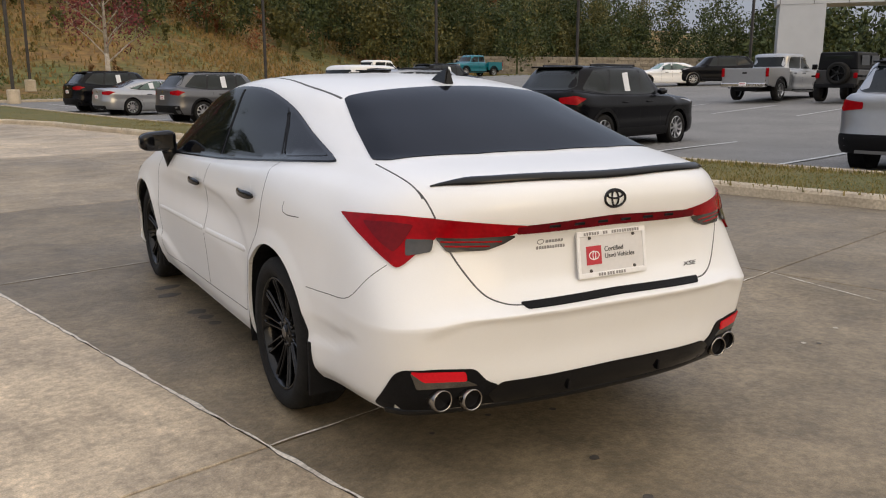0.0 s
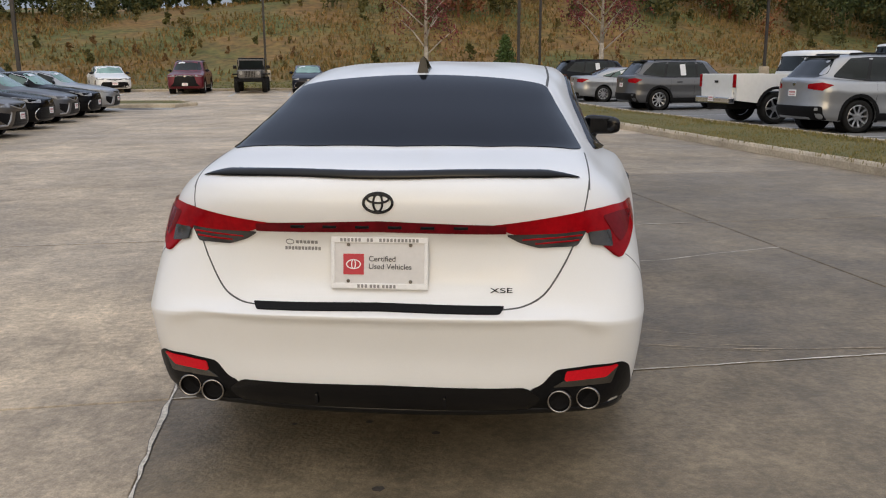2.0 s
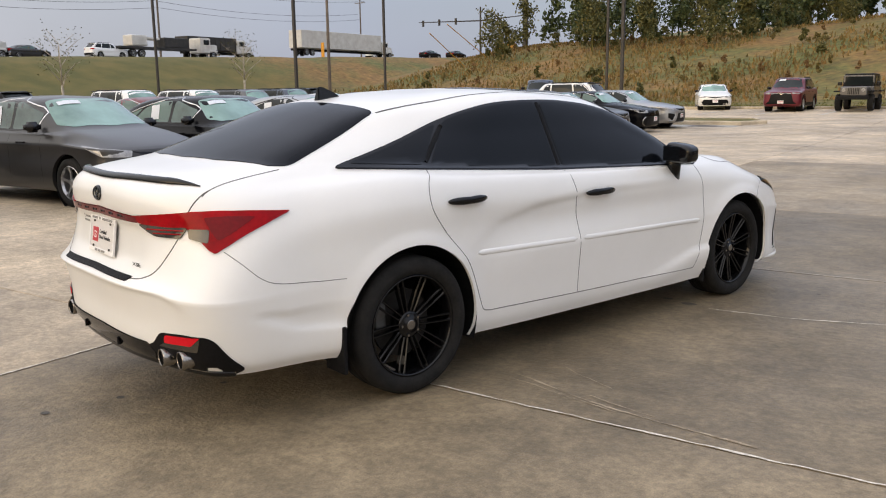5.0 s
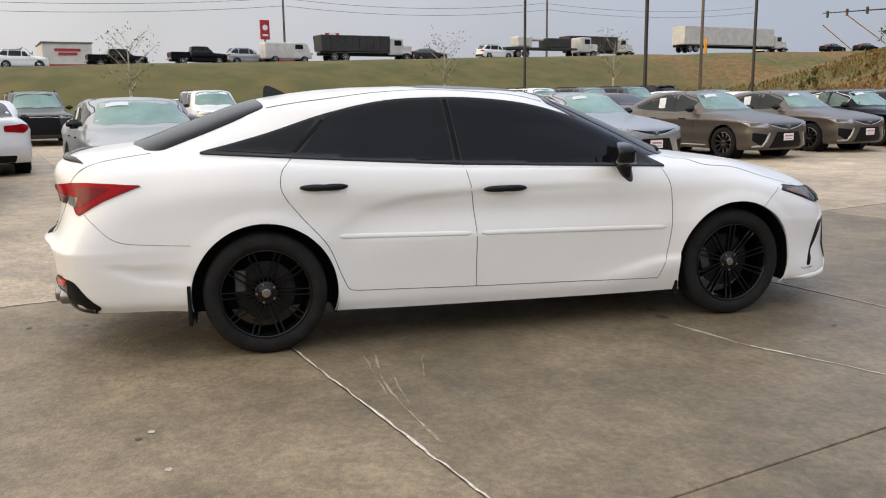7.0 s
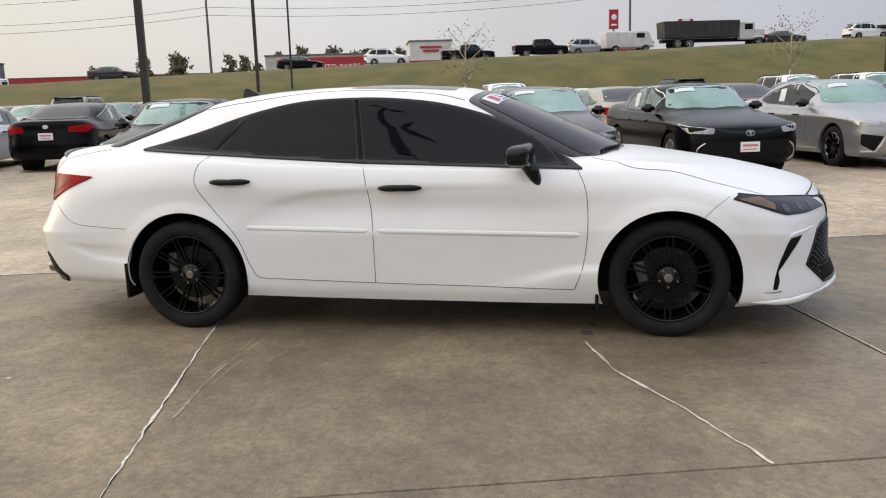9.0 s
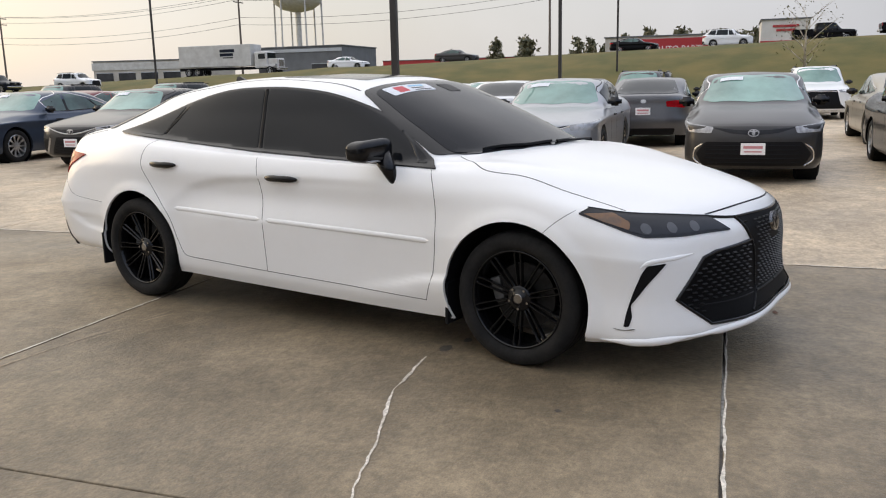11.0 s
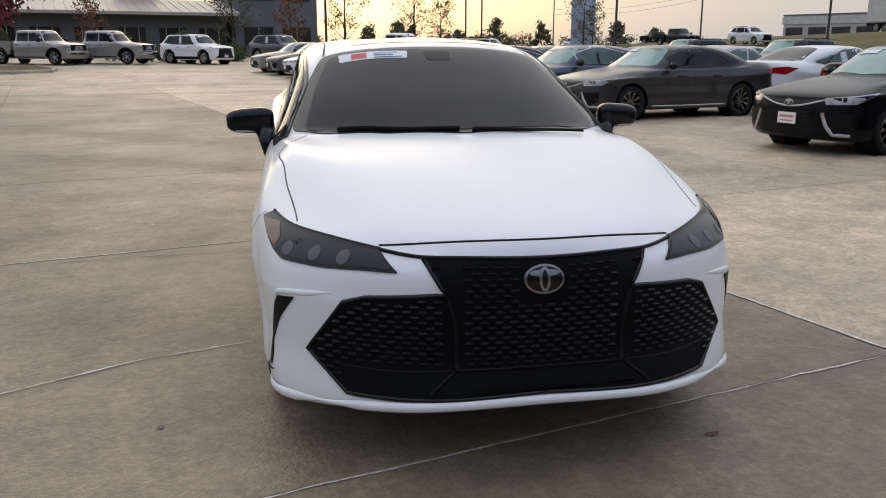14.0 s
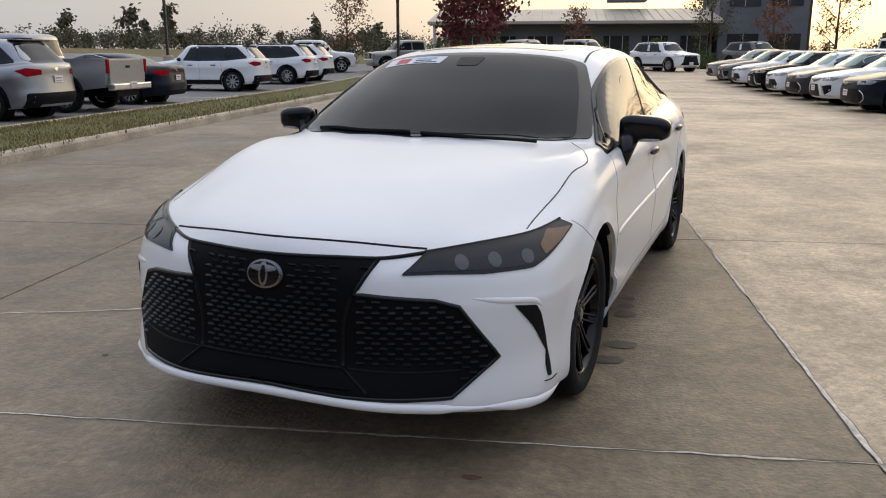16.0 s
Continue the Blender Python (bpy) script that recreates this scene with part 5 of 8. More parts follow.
def build_car(name, spec, wheel_r, rim_mat, spokes=5, sporty=False, suv=False, rails=False, screen="green_screen", stickers=True, lite=False):
    """A sedan or SUV with its nose to +y, standing on z = 0."""
    car = empty(name)
    L, W, H = spec["L"], spec["W"], spec["H"]
    F, R, w = L / 2, -L / 2, W / 2
    yf = F - spec["fo"]
    yr = yf - spec["wb"]
    bm = loft(car_lines(**spec), 3 if lite else 5, 3 if lite else 4, sharp=(4, 7))
    sk = Skin(bm)
    cut_arches(bm, ((yr, wheel_r), (yf, wheel_r)), wheel_r + .055, .5, .05)
    part("body", bm, PAINTS["silver"], car, "", True)
    part("underbody", box_bm(0, 0, spec.get("clear", .2) + .12, W * .7, L * .86, .14), M["black_plastic"], car)
    for y in () if lite else (yr, yf):
        for s in (1, -1):
            part("wheel_liner", lathe([(0, wheel_r + .06), (-.26, wheel_r + .06), (-.26, .02)], 20), M["black_plastic"], car).matrix_basis = Matrix.Translation((s * (w - .05), y, wheel_r)) @ Euler((0, 0, 0 if s > 0 else math.pi)).to_matrix().to_4x4()
    proto = plain_wheel(wheel_r, .22, spokes, rim_mat, "", lite)
    fit_wheels(car, proto, w - .13, (yr, yf), wheel_r)
    drop(proto)
    yc, yrf, yrr, yrb, belt, cowl, deck = (spec[k] for k in ("yc", "yrf", "yrr", "yrb", "belt", "cowl", "deck"))
    zt = H - .085
    if suv:
        tail = max(yrb + .32, R + .42)
        side = [[(0, yc - .62, belt + .05), (0, yrf - .28, zt - .02), (0, .08, zt), (0, .08, belt + .05)],
                [(0, .0, belt + .05), (0, .0, zt), (0, yr + .35, zt), (0, yr + .25, belt + .06)],
                [(0, yr + .17, belt + .07), (0, yr + .27, zt - .005), (0, yrr + .30, zt - .02), (0, tail, belt + .15)]]
    else:
        side = [[(0, yc - .62, belt + .05), (0, .5 * (yc + yrf) - .22, .5 * (belt + zt) + .04), (0, yrf - .30, zt - .015), (0, .02, zt), (0, -.02, belt + .05)],
                [(0, -.09, belt + .05), (0, -.06, zt), (0, yrr + .62, zt - .015), (0, yrr + .30, .5 * (belt + zt) + .08), (0, yr + .32, belt + .08)],
                [(0, yr + .26, belt + .09), (0, yrr + .24, .5 * (belt + zt) + .08), (0, yr - .02, belt + .13)]]
    for s, d in ((1, RIGHT), (-1, LEFT)):
        if not lite:
            band = [side[0][0], side[0][1]] + ([side[0][2]] if not suv else []) + [(0, 0, zt + .012)] + ([(0, yr + .3, zt + .01), side[2][2]] if suv else [side[1][2], side[1][3]]) + [side[2][-1], side[1][-1], side[0][-1]]
            panel(sk, "window_surround", [(0, q[1], q[2] - (.02 if q[2] < belt + .2 and k > 3 else 0)) for k, q in enumerate(band)], d, M["gloss_black"], car, off=.004, depth=.012, r=.04, step=.10)
        for q in side:
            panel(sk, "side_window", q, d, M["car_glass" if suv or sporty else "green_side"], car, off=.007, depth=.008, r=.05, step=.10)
        top = [side[0][0], side[0][1]] + ([side[0][2]] if not suv else []) + [(0, 0, zt + .03), side[-1][-2 if suv else 1]] + [side[-1][-1]]
        if lite or not suv:
            strip_on(sk, "window_trim", [(0, q[1], q[2] + (.025 if k > 0 else 0)) for k, q in enumerate(top)], d, .018 if suv else .022, .006, M["gloss_black"] if sporty or suv else M["chrome"], car)
        for y in () if lite else (.30, -.62):
            hx, hn = sk.hit((0, y, belt - .12), d)
            part("door_handle", box_bm(hx.x + s * .015, y, hx.z, .03, .2, .028, bevel=.01), M["gloss_black"], car)
        for y0 in () if lite else (yc - .45, -.05, yr + .42):
            strip_on(sk, "panel_gap", [(0, y0, belt), (0, y0 - .02, .6), (0, y0 + (.0 if y0 > yr + 1 else .1), .32)], d, .007, .0012, M["satin_black"], car)
        cap = bmesh.new()
        bmesh.ops.create_cube(cap, size=1.0)
        bmesh.ops.bevel(cap, geom=list(cap.edges), offset=.25, segments=3, affect="EDGES")
        bmesh.ops.transform(cap, verts=cap.verts, matrix=Matrix.Translation((s * (w + .03), yc - .52, belt + .09)) @ Matrix.Diagonal((.22, .12, .14, 1)))
        part("mirror", cap, M["gloss_black"], car, "", True)
        tip = F - .42
        z0 = spec["hood"]
        panel(sk, "headlamp", [(s * w * .56, F - .08, z0 - .05), (s * w * .58, F - .08, z0 - .13), (s * w * .90, F - .3, z0 - .12), (s * w * .99, F - .62, z0 + .02), (s * w * .85, F - .35, z0 - .015)], (-s * .55, -.83, 0), M["clear_lens"], car, off=.006, depth=.012, r=.02, step=.06)
        if suv and not lite:
            for yy in (yr, yf):
                panel(sk, "arch_cladding", [(0, yy + (wheel_r + .13) * math.cos(a), wheel_r + (wheel_r + .13) * math.sin(a)) for a in np.linspace(-.3, math.pi + .3, 15)] + [(0, yy + (wheel_r + .056) * math.cos(a), wheel_r + (wheel_r + .056) * math.sin(a)) for a in np.linspace(math.pi + .3, -.3, 15)], d, M["black_plastic"], car, off=.012, depth=.02, r=0, step=.08)
            panel(sk, "sill_cladding", [(0, yr + wheel_r + .10, .44), (0, yf - wheel_r - .10, .44), (0, yf - wheel_r - .04, .28), (0, yr + wheel_r + .04, .28)], d, M["black_plastic"], car, off=.01, depth=.02, r=.02, step=.12)
        if suv:
            lamp = [(s * w * .98, R + .42, deck - .14), (s * w * .88, R + .2, deck - .08), (s * w * .55, R + .06, deck - .12), (s * w * .55, R + .06, deck - .22), (s * w * .9, R + .2, deck - .26)]
        else:
            lamp = [(s * w * .97, R + .45, deck - .13), (s * w * .86, R + .2, deck - .09), (s * w * .50, R + .06, deck - .12), (s * w * .50, R + .06, deck - .23), (s * w * .86, R + .2, deck - .26)]
        panel(sk, "tail_lamp", lamp, (-s * .5, .87, 0), M["red_lens"], car, off=.008, depth=.012, r=.02, step=.06)
        if sporty:
            panel(sk, "corner_vent", [(s * w * .63, F, .53), (s * w * .92, F - .2, .57), (s * w * .92, F - .2, .40), (s * w * .74, F - .1, .29)], (-s * .4, -.92, 0), M["satin_black"], car, off=.005, depth=.012, r=.03, step=.08)
            strip_on(sk, "bumper_trim", [(s * w * .58, F, .56), (s * w * .655, F, .40), (s * w * .72, F - .08, .285), (s * w * .91, F - .2, .275)], (-s * .4, -.92, 0), .05, .016, M["alloy"], car, curve=False)
            strip_on(sk, "sill_trim", [(0, yr + wheel_r + .12, .27), (0, 0, .265), (0, yf - wheel_r - .12, .27)], d, .03, .012, M["alloy"], car)
        elif not suv:
            strip_on(sk, "bumper_trim", [(s * w * .74, F, .54), (s * w * .84, F - .1, .45), (s * w * .86, F - .1, .33), (s * w * .78, F, .25)], (-s * .4, -.92, 0), .022, .012, M["chrome"], car)
        if rails:
            strip_on(sk, "roof_rail", [(s * w * .66, yrf - .5, 0), (s * w * .68, .5 * (yrf + yrr), 0), (s * w * .64, yrr + .35, 0)], DOWN, .04, .05, M["satin_black"], car, lift=.01)
    panel(sk, "windshield", [(-w * .62, yrf - .05, 0), (0, yrf + .03, 0), (w * .62, yrf - .05, 0), (w * .78, yc - .30, 0), (w * .62, yc - .13, 0), (0, yc - .04, 0), (-w * .62, yc - .13, 0), (-w * .78, yc - .30, 0)], DOWN, M[screen], car, off=.004, depth=.01, r=.06, step=.12, label="windshield with a sunshade's pale green reflection painted in" if screen == "green_screen" else "")
    if suv:
        panel(sk, "rear_glass", [(-w * .62, 0, zt - .03), (w * .62, 0, zt - .03), (w * .74, 0, deck + .09), (w * .62, 0, deck + .03), (-w * .62, 0, deck + .03), (-w * .74, 0, deck + .09)], REAR, M["car_glass"], car, off=.004, depth=.01, r=.05, step=.12)
        part("rear_spoiler", box_bm(0, yrr + .02, H - .045, W * .62, .22, .035, bevel=.012), M["gloss_black"], car)
        panel(sk, "bumper_cladding", [(-w * .93, 0, .60), (w * .93, 0, .60), (w * .93, 0, .30), (-w * .93, 0, .30)], REAR, M["black_plastic"], car, off=.01, depth=.02, r=.05, step=.12)
    else:
        panel(sk, "rear_glass", [(-w * .58, yrr + .02, 0), (w * .58, yrr + .02, 0), (w * .72, yrb + .12, 0), (w * .5, yrb + .03, 0), (-w * .5, yrb + .03, 0), (-w * .72, yrb + .12, 0)], DOWN, M["car_glass"], car, off=.004, depth=.01, r=.05, step=.12)
        panel(sk, "bumper_cladding", [(-w * .7, 0, .40), (w * .7, 0, .40), (w * .66, 0, .27), (-w * .66, 0, .27)], REAR, M["black_plastic"], car, off=.01, depth=.02, r=.04, step=.12)
    hz = spec["hood"]
    if suv:
        g = [(-w * .5, 0, hz - .06), (w * .5, 0, hz - .06), (w * .62, 0, .52), (w * .8, 0, .36), (-w * .8, 0, .36), (-w * .62, 0, .52)]
    elif sporty:
        g = [(-w * .36, 0, .575), (w * .36, 0, .575), (w * .54, 0, .25), (-w * .54, 0, .25)]
    else:
        g = [(-w * .66, 0, .56), (w * .66, 0, .56), (w * .80, 0, .40), (w * .70, 0, .25), (-w * .70, 0, .25), (-w * .80, 0, .40)]
    gr = panel(sk, "grille", g, FRONT, M["satin_black"], car, off=.005, depth=.012, r=.03, step=.1)
    if not suv:
        panel(sk, "upper_grille", [(-w * .58, 0, hz - .055), (-w * .25, 0, hz - .085), (0, 0, hz - .095), (w * .25, 0, hz - .085), (w * .58, 0, hz - .055), (w * .34, 0, hz - .125), (0, 0, hz - .155), (-w * .34, 0, hz - .125)], FRONT, M["gloss_black"], car, off=.005, depth=.012, r=.01, step=.08)
    for k in range(0 if lite else 5):
        zz = .29 + k * (.055 if not suv else (hz - .45) / 5)
        half = .50 if suv else .44 - .025 * k if sporty else .66
        strip_on(sk, "grille_slat", [(-w * half, 0, zz), (0, 0, zz), (w * half, 0, zz)], FRONT, .016, .012, M["black_plastic"], gr)
    if suv:
        strip_on(sk, "grille_trim", [(-w * .52, 0, hz - .11), (-w * .2, 0, hz - .085), (0, 0, hz - .10), (w * .2, 0, hz - .085), (w * .52, 0, hz - .11)], FRONT, .022, .012, M["chrome"], car)
    elif sporty:
        strip_on(sk, "grille_trim", [(-w * .58, 0, hz - .065), (-w * .30, 0, hz - .135), (-w * .1, 0, hz - .165), (w * .1, 0, hz - .165), (w * .30, 0, hz - .135), (w * .58, 0, hz - .065)], FRONT, .024, .012, M["alloy"], car)
    if lite:
        return car
    badge_z = hz - (.105 if suv else .128)
    emblem = panel(sk, "front_emblem", oval(0, 0, badge_z, .070, .047, 16), FRONT, M["dull_chrome"], car, off=.018, depth=.02, r=0, step=.06)
    panel(sk, "emblem_field", oval(0, 0, badge_z, .058, .036, 16), FRONT, M["gloss_black"], emblem, off=.0195, depth=.002, r=0, step=.06)
    panel(sk, "emblem_oval", oval(0, 0, badge_z, .019, .036, 14), FRONT, M["dull_chrome"], emblem, off=.021, depth=.002, r=0, step=.06)
    panel(sk, "emblem_oval", oval(0, 0, badge_z + .018, .048, .011, 14), FRONT, M["dull_chrome"], emblem, off=.021, depth=.002, r=0, step=.06)
    panel(sk, "rear_emblem", oval(0, 0, deck - .12, .06, .042, 14), REAR, M["chrome"], car, off=.008, depth=.01, r=0, step=.06)
    c, _ = sk.hit((0, 0, .46), FRONT)
    number_plate(car, c.y, .47)
    c, _ = sk.hit((0, 0, deck - .32), REAR)
    number_plate(car, c.y - .012, deck - .32, True)
    if stickers:
        panel(sk, "price_sheet", [(0, -.35, belt + .10), (0, -.55, belt + .10), (0, -.58, zt - .08), (0, -.38, zt - .06)], RIGHT, M["sticker_white"], car, off=.012, depth=.001, r=.01, step=.1, label="white price sheet in the rear side window")
        panel(sk, "screen_sticker", [(w * .50, yrf + .06, 0), (w * .15, yrf + .09, 0), (w * .16, yrf + .18, 0), (w * .52, yrf + .14, 0)], DOWN, M["sticker_white"], car, off=.012, depth=.001, r=.01, step=.1)
    return car


SEDAN = dict(L=4.88, W=1.84, H=1.445, wb=2.82, fo=.96, hood=.80, cowl=1.0, belt=.955, deck=1.07, yc=1.08, yrf=.42, yrr=-1.05, yrb=-1.78)
HATCH = dict(L=4.60, W=1.78, H=1.47, wb=2.70, fo=.95, hood=.80, cowl=1.02, belt=.96, deck=1.10, yc=1.20, yrf=.45, yrr=-1.15, yrb=-2.0)
SUV = dict(L=4.85, W=1.92, H=1.74, wb=2.82, fo=.95, hood=1.0, cowl=1.16, belt=1.10, deck=1.20, yc=1.22, yrf=.58, yrr=-1.82, yrb=-2.25, cant=.74, nose=.2, clear=.24)


def build_pickup(name, rim_mat):
    """A crew-cab pickup: a lofted cab and bonnet, and an open bed behind."""
    car = empty(name)
    spec = dict(L=3.95, W=2.0, H=1.92, wb=2.0, fo=.98, hood=1.12, cowl=1.28, belt=1.22, deck=1.25, yc=.62, yrf=.0, yrr=-1.72, yrb=-1.88, cant=.79, nose=.16, clear=.32)
    bm = loft(car_lines(**spec), 5, 4)
    bmesh.ops.translate(bm, verts=bm.verts, vec=(0, .95, 0))
    sk = Skin(bm)
    r = .41
    yf, yr, w = 1.95, -1.75, 1.0
    cut_arches(bm, ((yf, r),), r + .07, .5, .05)
    part("body", bm, PAINTS["silver"], car, "", True)
    part("chassis", box_bm(0, -.2, .48, 1.1, 5.4, .2, bevel=.03), M["black_plastic"], car)
    side = [(-1.02, .58)] + [(yr + (r + .07) * math.cos(a), r + .02 + (r + .07) * math.sin(a)) for a in np.linspace(.25, math.pi - .25, 14)] + [(-2.86, .62), (-2.92, 1.30), (-1.02, 1.30)]
    for s in (1, -1):
        bs = bmesh.new()
        ring = [[bs.verts.new((s * x, y, z)) for y, z in side] for x in (.985, .86)]
        bs.faces.new(ring[0])
        bs.faces.new(ring[1])
        for k in range(len(side)):
            j = (k + 1) % len(side)
            bs.faces.new((ring[0][k], ring[0][j], ring[1][j], ring[1][k]))
        bmesh.ops.recalc_face_normals(bs, faces=bs.faces)
        bmesh.ops.bevel(bs, geom=[e for e in bs.edges if all(v.co.z > 1.2 for v in e.verts)], offset=.025, segments=2, affect="EDGES")
        part("body", bs, PAINTS["silver"], car)
        for yy, zz, fit in ((yr, r + .02, .99), (yf, r, 1.0)):
            flare = bmesh.new()
            edge = []
            for a in np.linspace(.1, math.pi - .1, 13):
                edge.append([flare.verts.new((s * x, yy + q * math.cos(a), zz + q * math.sin(a))) for x, q in ((fit - .03, r + .068), (fit + .035, r + .068), (fit + .035, r + .12), (fit - .03, r + .15))])
            for p, q in zip(edge, edge[1:]):
                for k in range(3):
                    flare.faces.new((p[k], p[k + 1], q[k + 1], q[k]))
            bmesh.ops.recalc_face_normals(flare, faces=flare.faces)
            part("arch_flare", flare, M["black_plastic"], car)
        part("tail_lamp", box_bm(s * .93, -2.925, 1.12, .12, .05, .34, bevel=.02), M["red_lens"], car)
        part("headlamp", box_bm(s * .80, 2.78, 1.0, .30, .16, .16, bevel=.04), M["clear_lens"], car)
        d = (-s, 0, 0)
        panel(sk, "side_window", [(0, 1.22, 1.29), (0, .93, 1.72), (0, .30, 1.76), (0, .26, 1.29)], d, M["car_glass"], car, off=.004, depth=.01, r=.05, step=.14)
        panel(sk, "side_window", [(0, .18, 1.29), (0, .22, 1.76), (0, -.55, 1.75), (0, -.66, 1.30)], d, M["car_glass"], car, off=.004, depth=.01, r=.05, step=.14)
        for y0 in (.22, 1.3, -.72):
            strip_on(sk, "panel_gap", [(0, y0, 1.22), (0, y0, .8), (0, y0, .45)], d, .008, .0012, M["satin_black"], car)
        for y0 in (.36, -.5):
            part("door_handle", box_bm(s * 1.0, y0, 1.1, .03, .2, .03, bevel=.01), PAINTS["black"], car)
        part("mirror", box_bm(s * 1.1, 1.12, 1.36, .22, .12, .22, bevel=.04), M["gloss_black"], car)
        part("running_board", box_bm(s * .95, .35, .42, .14, 2.0, .05, bevel=.02), M["black_plastic"], car)
    part("bed_floor", box_bm(0, -1.95, .80, 1.72, 1.9, .06), M["black_plastic"], car)
    part("tailgate", box_bm(0, -2.90, .99, 1.72, .07, .60, bevel=.015), PAINTS["silver"], car)
    part("gate_latch", box_bm(0, -2.945, 1.10, .18, .03, .06, bevel=.008), M["satin_black"], car)
    part("rear_bumper", box_bm(0, -2.98, .62, 1.9, .18, .16, bevel=.03), M["chrome"], car)
    part("front_bumper", box_bm(0, 2.86, .62, 1.9, .16, .22, bevel=.05), M["chrome"], car)
    g = part("grille", box_bm(0, 2.84, .93, 1.25, .10, .34, bevel=.05), M["satin_black"], car)
    for k in range(3):
        part("grille_slat", box_bm(0, 2.90, .83 + .1 * k, 1.1, .03, .03, bevel=.008), M["gloss_black"], g)
    part("front_emblem", box_bm(0, 2.915, .95, .2, .02, .12, bevel=.009), M["chrome"], g)
    panel(sk, "windshield", [(-.62, .95 - .03, 0), (0, .95 + .04, 0), (.62, .95 - .03, 0), (.80, 1.32, 0), (.62, 1.46, 0), (0, 1.53, 0), (-.62, 1.46, 0), (-.80, 1.32, 0)], DOWN, M["car_glass"], car, off=.004, depth=.01, r=.05, step=.14)
    panel(sk, "rear_glass", [(-.62, 0, 1.76), (.62, 0, 1.76), (.68, 0, 1.36), (-.68, 0, 1.36)], REAR, M["car_glass"], car, off=.004, depth=.01, r=.05, step=.14)
    number_plate(car, -3.075, .66, True)
    proto = plain_wheel(r, .27, 6, rim_mat, "")
    fit_wheels(car, proto, .86, (yr, yf), r)
    drop(proto)
    return car


def build_jeep(name):
    """A boxy two-box off-roader with round lamps, flat wings and a spare wheel."""
    car = empty(name)
    part("body", box_bm(0, -.35, .92, 1.55, 2.7, .60, bevel=.05), PAINTS["silver"], car)
    part("body", box_bm(0, 1.35, 1.0, 1.25, 1.35, .40, bevel=.06), PAINTS["silver"], car)
    top = box_bm(0, -.55, 1.54, 1.48, 2.25, .66, bevel=.06)
    for v in top.verts:
        if v.co.z > 1.5:
            v.co.x *= .93
            v.co.y = -.55 + (v.co.y + .55) * .95 - .04
    part("hard_top", top, M["satin_black"], car, "black removable top")
    part("windshield", box_bm(0, .545, 1.50, 1.28, .06, .44, bevel=.02, m=Matrix.Translation((0, .0, 0))), M["car_glass"], car)
    part("windshield_frame", box_bm(0, .52, 1.50, 1.44, .05, .56, bevel=.02), PAINTS["silver"], car)
    part("rear_glass", box_bm(0, -1.64, 1.55, 1.1, .05, .40, bevel=.02), M["car_glass"], car)
    g = part("grille", box_bm(0, 2.05, .98, 1.2, .08, .42, bevel=.03), PAINTS["silver"], car)
    for k in range(7):
        part("grille_slot", box_bm(-.24 + .08 * k, 2.095, .98, .04, .02, .30, bevel=.008), M["satin_black"], g)
    for s in (1, -1):
        part("headlamp", tube_bm((s * .45, 2.05, 1.04), (s * .45, 2.12, 1.04), .10, .09, 18), M["clear_lens"], car)
        part("wing", box_bm(s * .78, 1.42, .98, .30, 1.15, .07, bevel=.03), M["black_plastic"], car)
        part("wing", box_bm(s * .82, -1.2, .98, .24, 1.05, .07, bevel=.03), M["black_plastic"], car)
        part("tail_lamp", box_bm(s * .70, -1.72, 1.0, .14, .06, .2, bevel=.02), M["red_lens"], car)
        for y in (.05, -.95):
            part("side_window", box_bm(s * .735, y, 1.56, .03, .8, .38, bevel=.01), M["car_glass"], car)
        part("mirror", box_bm(s * .9, .45, 1.36, .2, .1, .18, bevel=.03), M["gloss_black"], car)
        part("door_gap", box_bm(s * .777, .45, .92, .006, .012, .5), M["seam"], car)
    part("front_bumper", box_bm(0, 2.22, .66, 1.45, .2, .18, bevel=.04), M["black_plastic"], car)
    part("rear_bumper", box_bm(0, -1.80, .62, 1.5, .2, .16, bevel=.04), M["black_plastic"], car)
    proto = plain_wheel(.42, .27, 5, M["gloss_black"], "")
    fit_wheels(car, proto, .74, (-1.2, 1.42), .42)
    spare = copy_thing(proto, Matrix.Translation((.1, -1.82, 1.08)) @ Euler((0, 0, -math.pi / 2)).to_matrix().to_4x4())
    spare.parent = car
    drop(proto)
    return car


def recolour(car, colour):
    for o in car.children:
        if o.name.split(".")[0] in ("body", "tailgate", "windshield_frame") and o.type == "MESH":
            o.material_slots[0].link = "OBJECT"
            o.material_slots[0].material = PAINTS[colour]
        if o.name.startswith("grille") and o.material_slots and o.material_slots[0].material == PAINTS["silver"]:
            o.material_slots[0].link = "OBJECT"
            o.material_slots[0].material = PAINTS[colour]


KINDS = {
    "sedan": build_car("sedan", SEDAN, .335, M["alloy"], 10),
    "sport": build_car("sedan", SEDAN, .335, M["dark_chrome"], 10, sporty=True),
    "hatch": build_car("hatchback", HATCH, .325, M["alloy"], 5),
    "suv": build_car("suv", SUV, .37, M["alloy"], 9, suv=True, rails=True, screen="car_glass", stickers=True),
    "pickup": build_pickup("pickup", M["alloy"]),
    "jeep": build_jeep("jeep"),
}
KINDS["far_sedan"] = build_car("sedan", SEDAN, .335, M["alloy"], 5, lite=True)
KINDS["far_hatch"] = build_car("hatchback", HATCH, .325, M["alloy"], 5, lite=True)
KINDS["far_suv"] = build_car("suv", SUV, .37, M["alloy"], 5, suv=True, rails=True, lite=True)
WORDS = {"sedan": "four-door sedan", "sport": "sport sedan with dark wheels", "hatch": "hatchback", "suv": "tall SUV with roof rails", "pickup": "crew-cab pickup", "jeep": "boxy off-roader with black top", "far_sedan": "sedan", "far_hatch": "hatchback", "far_suv": "tall SUV"}
